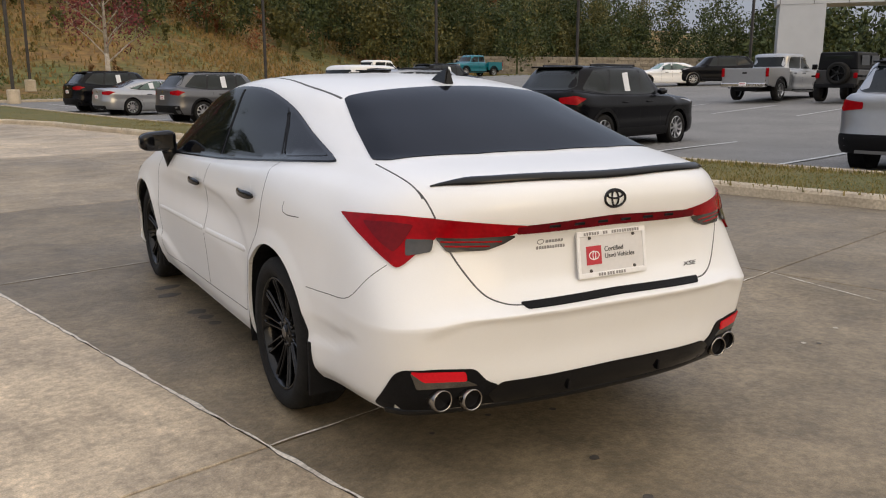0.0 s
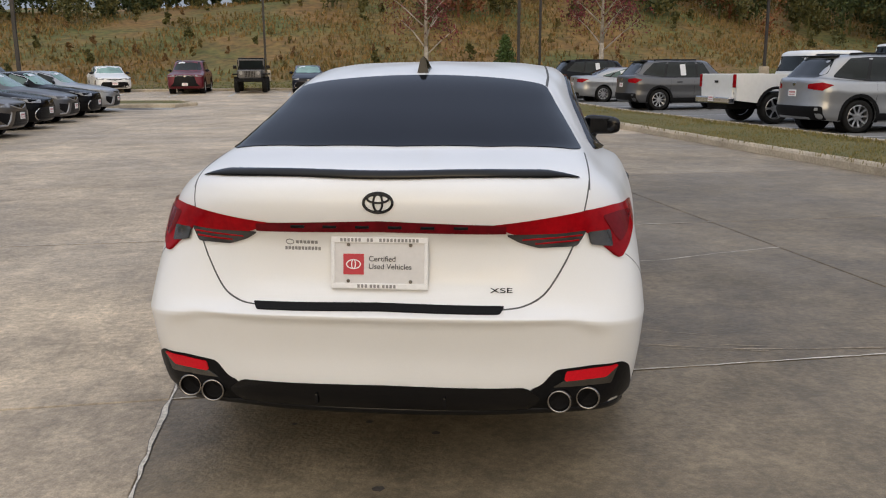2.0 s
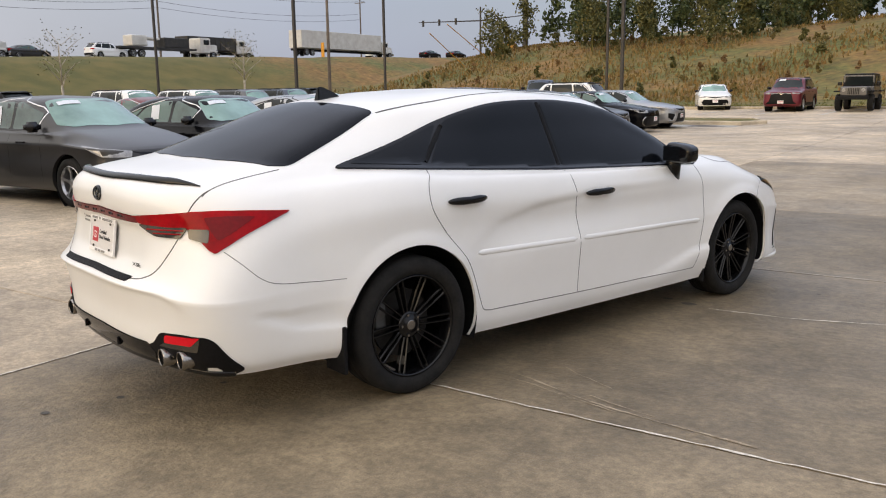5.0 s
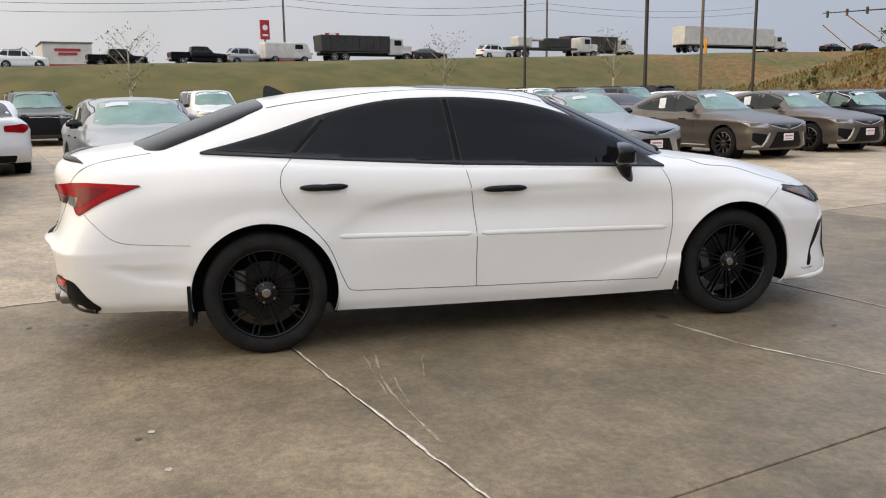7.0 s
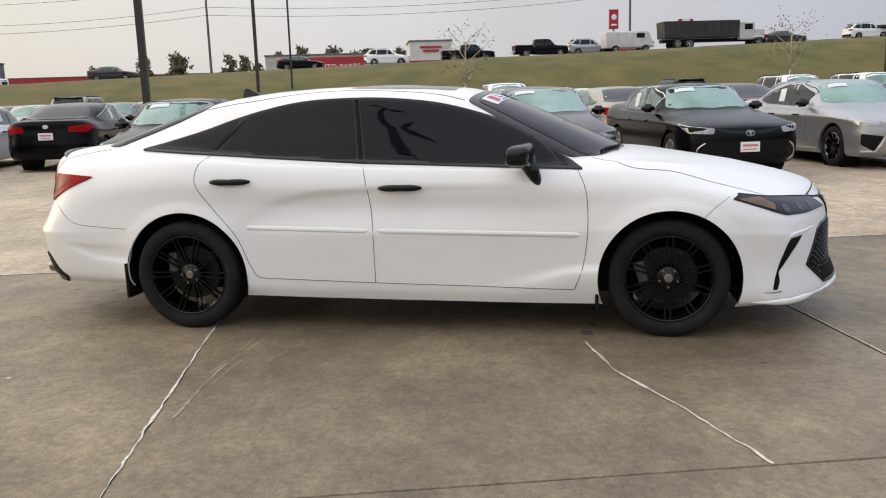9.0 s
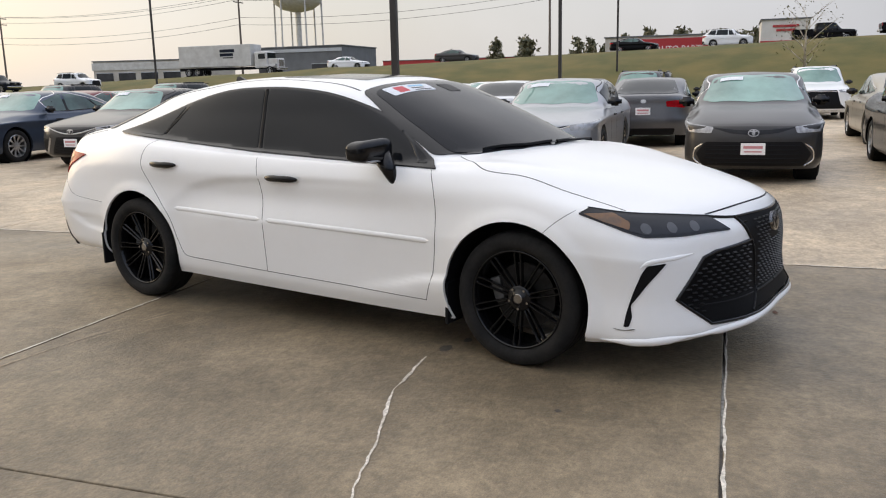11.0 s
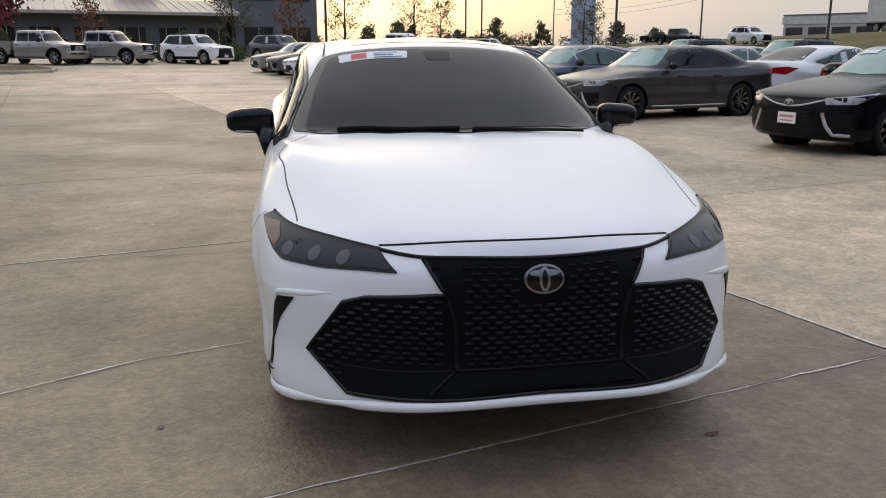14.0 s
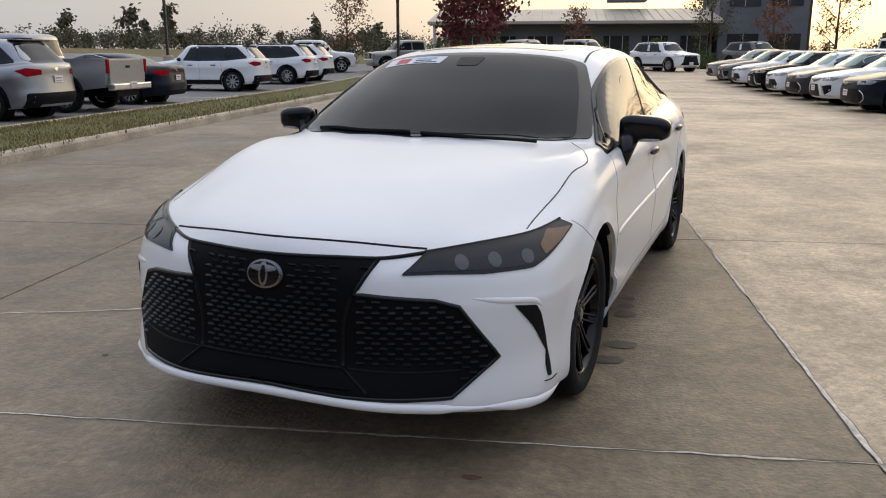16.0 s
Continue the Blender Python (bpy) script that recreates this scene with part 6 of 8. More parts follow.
TONES = {"brown": "bronze-brown", "red": "dark red", "blue": "dark blue", "sky": "sky-blue", "slate": "slate-blue", "sage": "sage-grey", "gold": "pale gold"}


def park(kind, colour, u, v, facing, where, group=""):
    turn = {"+u": -90, "-u": 90, "+v": 0, "-v": 180}.get(facing, facing)
    car = copy_thing(KINDS[kind], place(u, v, turn))
    recolour(car, colour)
    base = {"sport": "sedan", "hatch": "hatchback", "far_sedan": "sedan", "far_hatch": "hatchback", "far_suv": "suv"}.get(kind, kind)
    car.name = base
    tagged(car, f"{TONES.get(colour, colour)} {WORDS[kind]} parked {where}", "pickup" if kind == "pickup" else "car", group)
    return car


# the row whose noses face the aisle
A = "nose-on to the aisle"
for kind, colour, v, nose in (("sport", "black", -2.3, -6.75), ("sport", "silver", .75, -6.75), ("hatch", "charcoal", 3.8, -6.1), ("sedan", "black", 6.6, -6.1), ("sport", "silver", 9.5, -6.4), ("sport", "brown", 13.4, -6.6), ("sport", "brown", 16.6, -6.9),
                              ("sedan", "black", 19.5, -7.1), ("sport", "grey", 22.3, -7.2), ("sedan", "black", 25.1, -7.2), ("sport", "silver", 27.9, -7.2),
                              ("sport", "charcoal", -8.0, -6.95), ("sedan", "slate", -11.2, -7.0), ("sedan", "blue", -15.6, -7.1), ("sport", "white", -18.6, -7.2), ("sedan", "charcoal", -21.2, -7.2), ("sedan", "white", -23.8, -7.2), ("sport", "black", -26.6, -7.2),
                              ("sedan", "white", -29.6, -7.2), ("sport", "grey", -32.6, -7.2), ("sedan", "gold", -35.6, -7.2)):
    park(kind, colour, nose - (2.3 if kind == "hatch" else 2.44), v, "+u", A, "row facing the aisle")
# the rows behind it
rng = random.Random(4)
hues = ["white", "silver", "black", "charcoal", "grey", "white", "gold", "slate", "red", "white", "sky", "silver"]
for row_u, facing, where, skip in ((-14.7, "-u", "behind the front row", (-10, 11.5)), (-26.5, "+u", "in the second bay", (-5, -2)), (-32.0, "-u", "in the second bay", ())):
    v = {-14.7: -38.0, -26.5: -26.2}.get(row_u, -14.4)
    while v < 33:
        if not (skip and skip[0] < v < skip[1]) and rng.random() < .9:
            kind = rng.choice(["far_sedan", "far_suv", "far_sedan", "far_hatch", "far_suv"] if row_u < -20 else ["far_sedan", "far_suv", "far_sedan", "far_sedan", "far_hatch"])
            park(kind, rng.choice(hues), row_u + rng.uniform(-.25, .25), v, facing, where, "rows in the sales lot")
        v += 2.95
for kind, colour, v in (("sedan", "white", -8.4), ("sedan", "black", -5.9), ("sedan", "white", -1.5), ("sedan", "grey", 1.8), ("sedan", "gold", 7.0), ("sedan", "red", 9.9)):
    park(kind, colour, -14.75, v, "-u", "behind the front row", "rows in the sales lot")
# along the grass strip, tails to the aisle
G = "by the grass strip"
for kind, colour, u, v in (("suv", "silver", 13.1, 1.5), ("suv", "black", 13.0, 8.3), ("suv", "silver", 12.9, 14.2), ("pickup", "white", 13.3, 17.6), ("suv", "grey", 13.0, 25.2), ("sedan", "silver", 13.2, 31.4), ("suv", "black", 13.2, 34.6),
                           ("suv", "gold", 13.3, -8.0), ("suv", "silver", 13.2, -10.9), ("pickup", "silver", 13.6, -13.7), ("sedan", "blue", 13.3, -17.0), ("suv", "white", 13.5, -25.3), ("suv", "white", 13.2, -31.0), ("suv", "white", 13.2, -33.8)):
    park(kind, colour, u, v, "+u", G, "cars along the grass strip")
# further off
for kind, colour, u, v, facing, where in (("suv", "red", -6.9, 45, "-v", "nose-out below the hill"), ("jeep", "grey", -3.55, 45, "-v", "nose-out below the hill"), ("hatch", "blue", -.45, 44.5, "-v", "nose-out below the hill"), ("sedan", "white", -11.7, 47, 200, "below the hill"),
                                          ("pickup", "slate", -22.6, 46, 205, "below the hill"), ("pickup", "silver", 32.5, 13.3, "+u", "in the far lot"), ("jeep", "charcoal", 32.0, 10.0, "+u", "in the far lot"), ("suv", "black", 46, 23.4, 40, "in the far lot"), ("sedan", "white", 44, 25.6, 50, "in the far lot"),
                                          ("pickup", "teal", 54, 52, "-u", "below the stone terrace"), ("suv", "black", 30, 31, "+u", "in the far lot"), ("pickup", "white", 34, 42, "+u", "in the far lot"),
                                          ("pickup", "pewter", 9.2, -47.5, -62, "by the low building"), ("pickup", "pewter", 2.2, -48.4, 48, "by the low building"), ("pickup", "pewter", -1.4, -48.6, 55, "by the low building"), ("suv", "white", -6.6, -47.6, 35, "by the low building"),
                                          ("pickup", "white", 15, -44, 110, "by the low building"), ("suv", "grey", -13, -52, 30, "by the low building"), ("pickup", "white", -21, -50, 40, "by the low building")):
    park(kind, colour, u, v, facing, where)
for proto in KINDS.values():
    drop(proto)

# ---- kerbs, grass, slabs and marks ----
def sweep(name, line, profile, material, parent=None, closed=False, label=""):
    """Runs a (side, height) profile along a line of lot points."""
    verts, faces = [], []
    n, k = len(line), len(profile)
    for i, (u, v) in enumerate(line):
        a, b = line[(i - 1) % n if closed else max(i - 1, 0)], line[(i + 1) % n if closed else min(i + 1, n - 1)]
        t = Vector((b[0] - a[0], b[1] - a[1])).normalized()
        s = Vector((-t.y, t.x))
        for q, h in profile:
            uu, vv = u + s.x * q, v + s.y * q
            verts.append((*lot(uu, vv), paved_z(u, v) + h))
    for i in range(n if closed else n - 1):
        for j in range(k - 1):
            a, b = i * k + j, ((i + 1) % n) * k + j
            faces.append((a, b, b + 1, a + 1))
    bm = bmesh.new()
    vs_ = [bm.verts.new(v) for v in verts]
    for f in faces:
        bm.faces.new([vs_[i] for i in f])
    bmesh.ops.recalc_face_normals(bm, faces=bm.faces)
    return part(name, bm, material, parent, label)


def densify(points, step=1.5):
    out = []
    for i, p in enumerate(points):
        q = points[(i + 1) % len(points)]
        n = max(1, math.ceil(math.dist(p, q) / step))
        out.extend((p[0] + (q[0] - p[0]) * k / n, p[1] + (q[1] - p[1]) * k / n) for k in range(n))
    return out


KERB = [(.0, -.03), (.0, .10), (.02, .135), (.05, .15), (.13, .15), (.15, .14), (.15, -.03)]
STRIP = [(9.9, -43), (9.9, 40), (5, 40.2), (1.9, 38.8), (1.1, 34), (1.7, 31.4), (3.8, 29.9), (6.2, 28.1), (6.95, 25.5), (7.02, 20), (7.1, 0), (7.2, -20), (7.2, -33), (6.2, -35.9), (3, -37), (1.7, -37.6), (1.4, -39.5), (2.4, -43)]
SPUR = [(-13.5, 31), (-5.6, 30.2), (-4.9, 31.4), (-5.8, 33.2), (-13.5, 34)]


def island(outline, label):
    line = densify(outline)
    top = [Vector(p) for p in line]
    pts = list(top)
    lo, hi = (min(p[0] for p in line), min(p[1] for p in line)), (max(p[0] for p in line), max(p[1] for p in line))
    a = lo[0] + .7
    while a < hi[0]:
        b = lo[1] + .7
        while b < hi[1]:
            if inside((a, b), line):
                pts.append(Vector((a, b)))
            b += 1.4
        a += 1.4
    n = len(top)
    co, _, tri, _, _, _ = delaunay_2d_cdt(pts, [(i, (i + 1) % n) for i in range(n)], [], 1, 1e-5)
    vv = []
    for c in co:
        inner = min((Vector(c) - q).length for q in top)
        vv.append((*lot(c.x, c.y), paved_z(c.x, c.y) + .10 + .05 * min(1, inner / .6) + .03 * noise.noise((c.x * .7, c.y * .7, 0))))
    lawn = mesh_part("grass_strip", vv, [tuple(t) for t in tri], M["lawn"], smooth_shade=True)
    tagged(lawn, label, "lawn", kind="structure")
    kerb = sweep("kerb", line, KERB if sum((line[i][0] * line[(i + 1) % n][1] - line[(i + 1) % n][0] * line[i][1]) for i in range(n)) > 0 else [(-q, h) for q, h in KERB], M["kerb"], closed=True)
    tagged(kerb, "weathered pale concrete kerb round the grass", "kerb", kind="structure")
    return line


strip_line = island(STRIP, "dry yellow-green grass strip between aisle and parking")
spur_line = island(SPUR, "small dry grass island at the row's end")

JU, JV, SLAB_U, SLAB_V = -1.13, -.09, 4.34, 3.61


def slab_bm(a, b):
    bm = bmesh.new()
    add_box(bm, 0, 0, -.05, a - .011, b - .011, .1)
    top = [e for e in bm.edges if all(v.co.z > -.01 for v in e.verts)]
    bmesh.ops.bevel(bm, geom=top, offset=.006, segments=2, affect="EDGES", profile=.5)
    return bm


def slope(u, v):
    return math.degrees(math.atan((paved_z(u, v + 1) - paved_z(u, v - 1)) / 2))


slab_mesh = {}
for width, pale in [(w, c) for w in (SLAB_U, 3.86) for c in ("concrete", "concrete_mid", "concrete_pale", "concrete_far")]:
    bm = slab_bm(width, SLAB_V)
    me = slab_mesh[width, pale] = bpy.data.meshes.new("slab")
    bm.to_mesh(me)
    bm.free()
    me.materials.append(M[pale])
rest = bmesh.new()
for i in range(-11, 2):
    width = SLAB_U if i < 1 else 3.86
    u = JU + SLAB_U * i + width / 2
    for j in range(-16, 14):
        v = JV + SLAB_V * (j + .5)
        if inside((u, v), spur_line) or inside((u, v), strip_line):
            continue
        x, y = lot(u, v)
        m = pose(x, y, paved_z(u, v) + .001 * ((i * 7 + j * 3) % 3), 0, 0, math.degrees(LOT)) @ pose(0, 0, 0, slope(u, v))
        if i > -5 and -12 < j < 11:
            # tone goes by slab position: darkest round the sedan, palest farthest out
            if i >= 0:
                slab_tone = "concrete" if -5 < j < 2 else "concrete_mid" if -7 < j < 4 else "concrete_far"
            else:
                slab_tone = "concrete_pale" if -5 < j < 4 else "concrete_far"
            ob = new("slab", slab_mesh[width, slab_tone])
            ob.parent, ob.matrix_basis = pavement, m
        else:
            bmesh.ops.create_grid(rest, x_segments=1, y_segments=1, size=.5, matrix=m @ Matrix.Diagonal((width - .012, SLAB_V - .012, 1, 1)))
tagged(part("far_slabs", rest, M["concrete_far"], pavement), kind="stuff")


def decal(name, outline, dz, material, parent, label=""):
    bm = bmesh.new()
    bm.faces.new([bm.verts.new((*lot(u, v), paved_z(u, v) + dz)) for u, v in outline])
    return part(name, bm, material, parent, label)


def ribbon(name, line, width, dz, material, parent, label=""):
    """A thin wavering strip on the paving."""
    p = spline(np.array(line, float), 10)
    cuts = [max(2, int(np.linalg.norm(b - a) / .04)) for a, b in zip(p, p[1:])]
    p = np.array([a + (b - a) * i / c for a, b, c in zip(p, p[1:], cuts) for i in range(c)] + [p[-1]])
    p = np.array([[a + .010 * noise.noise((a * 9, b * 9, 5)) + .004 * noise.noise((a * 31, b * 31, 3)), b + .010 * noise.noise((a * 9, b * 9, 9)) + .004 * noise.noise((a * 31, b * 31, 7))] for a, b in p])
    t = np.gradient(p, axis=0)
    t /= np.linalg.norm(t, axis=1)[:, None]
    vv, ff = [], []
    for k, (q, d) in enumerate(zip(p, t)):
        w = width * max(.25, .75 + 1.1 * noise.noise((q[0] * 5, q[1] * 5, 2)) + .5 * noise.noise((q[0] * 23, q[1] * 23, 4)))
        for s in (-.5, .5):
            vv.append((*lot(q[0] - d[1] * s * w, q[1] + d[0] * s * w), paved_z(*q) + dz))
        if k:
            ff.append((2 * k - 2, 2 * k - 1, 2 * k + 1, 2 * k))
    return mesh_part(name, vv, ff, material, parent, label)


M["crack_fill"] = mat("crack_fill", (0.62, 0.57, 0.49), rough=0.9, second=(0.34, 0.295, 0.23), scale=5, mix=(0.5, 0.75), grain=0.3, grain_scale=60)
M["oil"] = mat("oil", (0.055, 0.047, 0.04), rough=0.6, second=(0.085, 0.072, 0.06), scale=9, grain=0.3)
M["rust_stain"] = mat("rust_stain", (0.10, 0.045, 0.025), rough=0.9, grain=0.3)
ribbon("crack", [(1.58, 2.07), (1.8, 2.085), (2.1, 2.10), (2.36, 2.17), (2.65, 2.25), (2.95, 2.31), (3.2, 2.37)], .014, .004, M["crack_fill"], pavement, "pale sealed crack in the concrete")
ribbon("crack", [(2.9, -.95), (3.05, -.5), (3.2, -.1)], .012, .004, M["crack_fill"], pavement)
ribbon("crack", [(-4.2, 6.1), (-3.3, 6.35), (-2.4, 6.2), (-1.2, 6.5)], .010, .004, M["oil"], pavement)
ribbon("joint_edge", [(-1.13, -9.5), (-1.13, -3), (-1.13, -.09), (-1.13, 4), (-1.13, 9.5)], .026, .003, M["oil"], pavement, "dark edge of the sealed joint")
ribbon("sealed_joint", [(-1.13, -9.5), (-1.13, -3), (-1.13, -.09), (-1.13, 4), (-1.13, 9.5)], .019, .004, M["crack_fill"], pavement)
ribbon("sealed_joint", [(-1.13, -.09), (0, -.09), (1.5, -.09), (3.2, -.09)], .014, .004, M["crack_fill"], pavement)
ribbon("sealed_joint", [(-5.4, 3.53), (-3, 3.53), (0, 3.53), (3.2, 3.53)], .011, .004, M["crack_fill"], pavement)
M["scuff"] = mat("scuff", (0.40, 0.33, 0.24), rough=0.85, second=(0.27, 0.21, 0.145), scale=14, mix=(0.45, 0.6), grain=0.3, grain_scale=90)
for line, w in (([(1.1, .29), (1.41, .18), (1.67, .1), (1.89, .06), (2.4, .0)], .012), ([(1.13, .21), (1.4, .14), (1.77, .05)], .007), ([(1.58, .19), (1.8, .12), (1.94, .09)], .007), ([(1.64, .33), (1.49, .39), (1.3, .5)], .006)):
    ribbon("scuff", line, w, .0032, M["scuff"], pavement)
spot_rng = random.Random(9)
for u, v, r, ru, matl in ((1.43, 2.13, .028, 1.7, "oil"), (1.26, 2.2, .02, 1.7, "oil"), (.27, 3.8, .012, 2.4, "rust_stain"), (-.24, 2.62, .045, 1.9, "oil"), (-.33, 2.4, .045, 1.6, "oil"), (-.39, 1.9, .05, 1.0, "oil"), (-.41, 1.75, .04, 1.0, "oil"), (-.43, 1.6, .035, 1.0, "oil"),
                          (-.04, -.63, .014, 1, "oil"), (-.29, -.48, .012, 1, "oil"), (-.3, -1.04, .016, 1.2, "oil"), (-.42, -1.35, .016, 1.2, "oil"), (-.59, -.45, .01, 1, "oil"), (1.67, -1.0, .013, 1, "crack_fill"), (2.08, -1.01, .013, 1, "crack_fill"), (2.11, 2.86, .013, 1, "oil"), (1.72, -1.06, .012, 1, "oil")):
    pts = [(u + ru * r * (1 + .35 * spot_rng.random()) * math.cos(a), v + r * (1 + .35 * spot_rng.random()) * math.sin(a)) for a in np.linspace(0, 2 * math.pi, 15)[:-1]]
    decal("stain", pts, .0035, M[matl], pavement)
for k in range(-15, 12):
    v = 6.35 + 2.93 * k
    if -42 < v < 40:
        decal("stall_line", [(10.2, v - .05), (15.4, v - .05), (15.4, v + .05), (10.2, v + .05)], .012, M["white_line"], lot_right)
for k in range(-4, 8):
    decal("stall_line", [(24 + 0, 2.9 * k - .05), (29, 2.9 * k - .05), (29, 2.9 * k + .05), (24, 2.9 * k + .05)], .014, M["white_line"], lot_right)
for k in range(12):
    decal("stall_line", [(-16 + 2.9 * k, 39), (-15.9 + 2.9 * k, 39), (-15.9 + 2.9 * k, 44), (-16 + 2.9 * k, 44)], .012, M["white_line"], pavement)
far_kerb = sweep("kerb", [(-50 + 2 * k, 46.5) for k in range(36)], KERB, M["kerb"])
tagged(far_kerb, "weathered pale concrete kerb below the hill", "kerb", kind="structure")

# ---- grass and weeds ----
def leaf_mat(name, a, b):
    m = mat(name, a, rough=.8)
    n, l = m.node_tree.nodes, m.node_tree.links
    g, r = n.new("ShaderNodeNewGeometry"), n.new("ShaderNodeValToRGB")
    r.color_ramp.elements[0].color, r.color_ramp.elements[1].color = (*a, 1), (*b, 1)
    l.new(g.outputs["Random Per Island"], r.inputs["Fac"])
    l.new(r.outputs["Color"], n["Principled BSDF"].inputs["Base Color"])
    return m


M["blade"] = leaf_mat("blade", (0.11, 0.108, 0.026), (0.28, 0.21, 0.07))
M["weed"] = leaf_mat("weed", (0.10, 0.085, 0.02), (0.26, 0.15, 0.045))
M["bank_blade"] = leaf_mat("bank_blade", (0.085, 0.095, 0.018), (0.19, 0.16, 0.045))
M["leaf_green"] = leaf_mat("leaf_green", (0.012, 0.028, 0.006), (0.07, 0.085, 0.02))
M["leaf_olive"] = leaf_mat("leaf_olive", (0.035, 0.045, 0.010), (0.14, 0.12, 0.03))
M["leaf_rust"] = leaf_mat("leaf_rust", (0.10, 0.035, 0.012), (0.26, 0.10, 0.035))
M["leaf_red"] = leaf_mat("leaf_red", (0.06, 0.012, 0.014), (0.21, 0.04, 0.04))
# leaf_haze: distance haze is mixed into the leaf colours, paler and greyer
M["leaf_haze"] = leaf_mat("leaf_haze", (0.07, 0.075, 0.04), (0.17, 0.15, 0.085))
M["bark"] = mat("bark", (0.10, 0.075, 0.055), rough=.9, second=(0.05, 0.04, 0.03), scale=6, grain=.3, bump=.6, bump_scale=30)
M["pale_bark"] = mat("pale_bark", (0.46, 0.41, 0.34), rough=.85, second=(0.28, 0.24, 0.19), scale=5, grain=.25, bump=.3, bump_scale=30)


def tufts(name, spots, h, w, material, label, category):
    """Bent blades, one island each."""
    vv, ff = [], []
    r = random.Random(name)
    for x, y, z in spots:
        a, k = r.uniform(0, 2 * math.pi), r.uniform(.6, 1.3)
        dx, dy = math.cos(a) * w * k, math.sin(a) * w * k
        lx, ly = r.uniform(-.5, .5) * h, r.uniform(-.5, .5) * h
        i = len(vv)
        vv += [(x - dx, y - dy, z - .02), (x + dx, y + dy, z - .02), (x + dx * .6 + lx * .4, y + dy * .6 + ly * .4, z + h * k * .6), (x + lx, y + ly, z + h * k)]
        ff += [(i, i + 1, i + 2), (i, i + 2, i + 3)]
    ob = mesh_part(name, vv, ff, material)
    return tagged(ob, label, category, kind="stuff")


r1 = random.Random(11)
spots = []
while len(spots) < 38000:
    v = r1.gauss(3, 13)
    u = r1.uniform(1.2, 9.8)
    if -43 < v < 40 and inside((u, v), strip_line):
        spots.append((*lot(u, v), paved_z(u, v) + .13))
tufts("lawn_grass", spots, .045, .010, M["blade"], "short dry yellow-green grass blades on the strip", "grass")
spots = []
while len(spots) < 52000:
    u, v = r1.uniform(-60, 62), 47.5 + 62 * r1.random() ** 1.4
    z = ground_z(u, v)
    dense = noise.noise((u * .09, v * .09, 7)) + .25
    if dense > r1.random() * .7 - .15:
        spots.append((*lot(u, v), z))
far_low = [p for p in spots if lot_uv(p[0], p[1])[1] < 56]
far_high = [p for p in spots if lot_uv(p[0], p[1])[1] >= 56]
tufts("bank_grass", far_low, .08, .05, M["bank_blade"], "short green and dry grass at the foot of the hill", "grass")
tufts("weeds", far_high, .28, .085, M["weed"], "tall brown and olive weeds on the hill", "weeds")


# ---- trees ----
def leaves(vv, ff, centre, spread, count, size, r):
    for _ in range(count):
        d = Vector((r.gauss(0, 1), r.gauss(0, 1), r.gauss(0, 1))) * spread * .55
        c = centre + d
        n = Vector((r.uniform(-1, 1), r.uniform(-1, 1), r.uniform(-.3, 1))).normalized()
        t = n.orthogonal().normalized()
        b = n.cross(t)
        a = r.uniform(0, 6.3)
        p, q = (t * math.cos(a) + b * math.sin(a)) * size * r.uniform(.6, 1.3), (b * math.cos(a) - t * math.sin(a)) * size * r.uniform(.35, .7)
        i = len(vv)
        vv += [c - p, c + q, c + p, c - q]
        ff.append((i, i + 1, i + 2, i + 3))


def tree(name, base, height, radius, material, bark, label, leaf=.07, count=2200, lean=0, crown_low=.35, fill=1.0, seed=1, shape=1.0):
    """A tapered trunk, limbs and twigs, and a crown of many single leaves."""
    r = random.Random(seed)
    t = empty(name, Matrix.Translation(base))
    tagged(t, label, "tree")
    bm, tips = bmesh.new(), []
    trunk_r = height * .018
    add_tube(bm, (0, 0, -.1), (lean * .3, 0, height * crown_low), trunk_r * 1.25, trunk_r * .9, 10)
    add_tube(bm, (lean * .3, 0, height * crown_low), (lean, 0, height * .92), trunk_r * .9, trunk_r * .15, 8)
    for k in range(13):
        f = crown_low * .8 + (.9 - crown_low * .8) * k / 12
        a = k * 2.4 + r.uniform(-.4, .4)
        z0 = height * f
        reach = radius * (1 - abs(f - .55) * .9 * shape) * r.uniform(.75, 1.1)
        p = Vector((lean * f, 0, z0))
        q = p + Vector((math.cos(a) * reach * .55, math.sin(a) * reach * .55, reach * .5))
        e = q + Vector((math.cos(a + .2) * reach * .45, math.sin(a + .2) * reach * .45, reach * .35))
        add_tube(bm, p, q, trunk_r * .45 * (1.1 - f), trunk_r * .25, 6)
        add_tube(bm, q, e, trunk_r * .25, trunk_r * .08, 5)
        tips += [q, e, (q + e) / 2]
        for _ in range(4):
            s = q.lerp(e, r.random())
            w = s + Vector((r.uniform(-1, 1), r.uniform(-1, 1), r.uniform(.2, 1))) * reach * .3
            add_tube(bm, s, w, trunk_r * .1, trunk_r * .04, 4)
            tips.append(w)
    part("trunk", bm, bark, t, "", True)
    if count:
        vv, ff = [], []
        keep = [p for p in tips if r.random() < fill]
        for p in keep:
            leaves(vv, ff, p, radius * .30, max(1, count // len(keep)), leaf, r)
        tagged(mesh_part("crown", vv, ff, material, t), kind="stuff")
    return t


def on_land(u, v):
    return (*lot(u, v), ground_z(u, v))


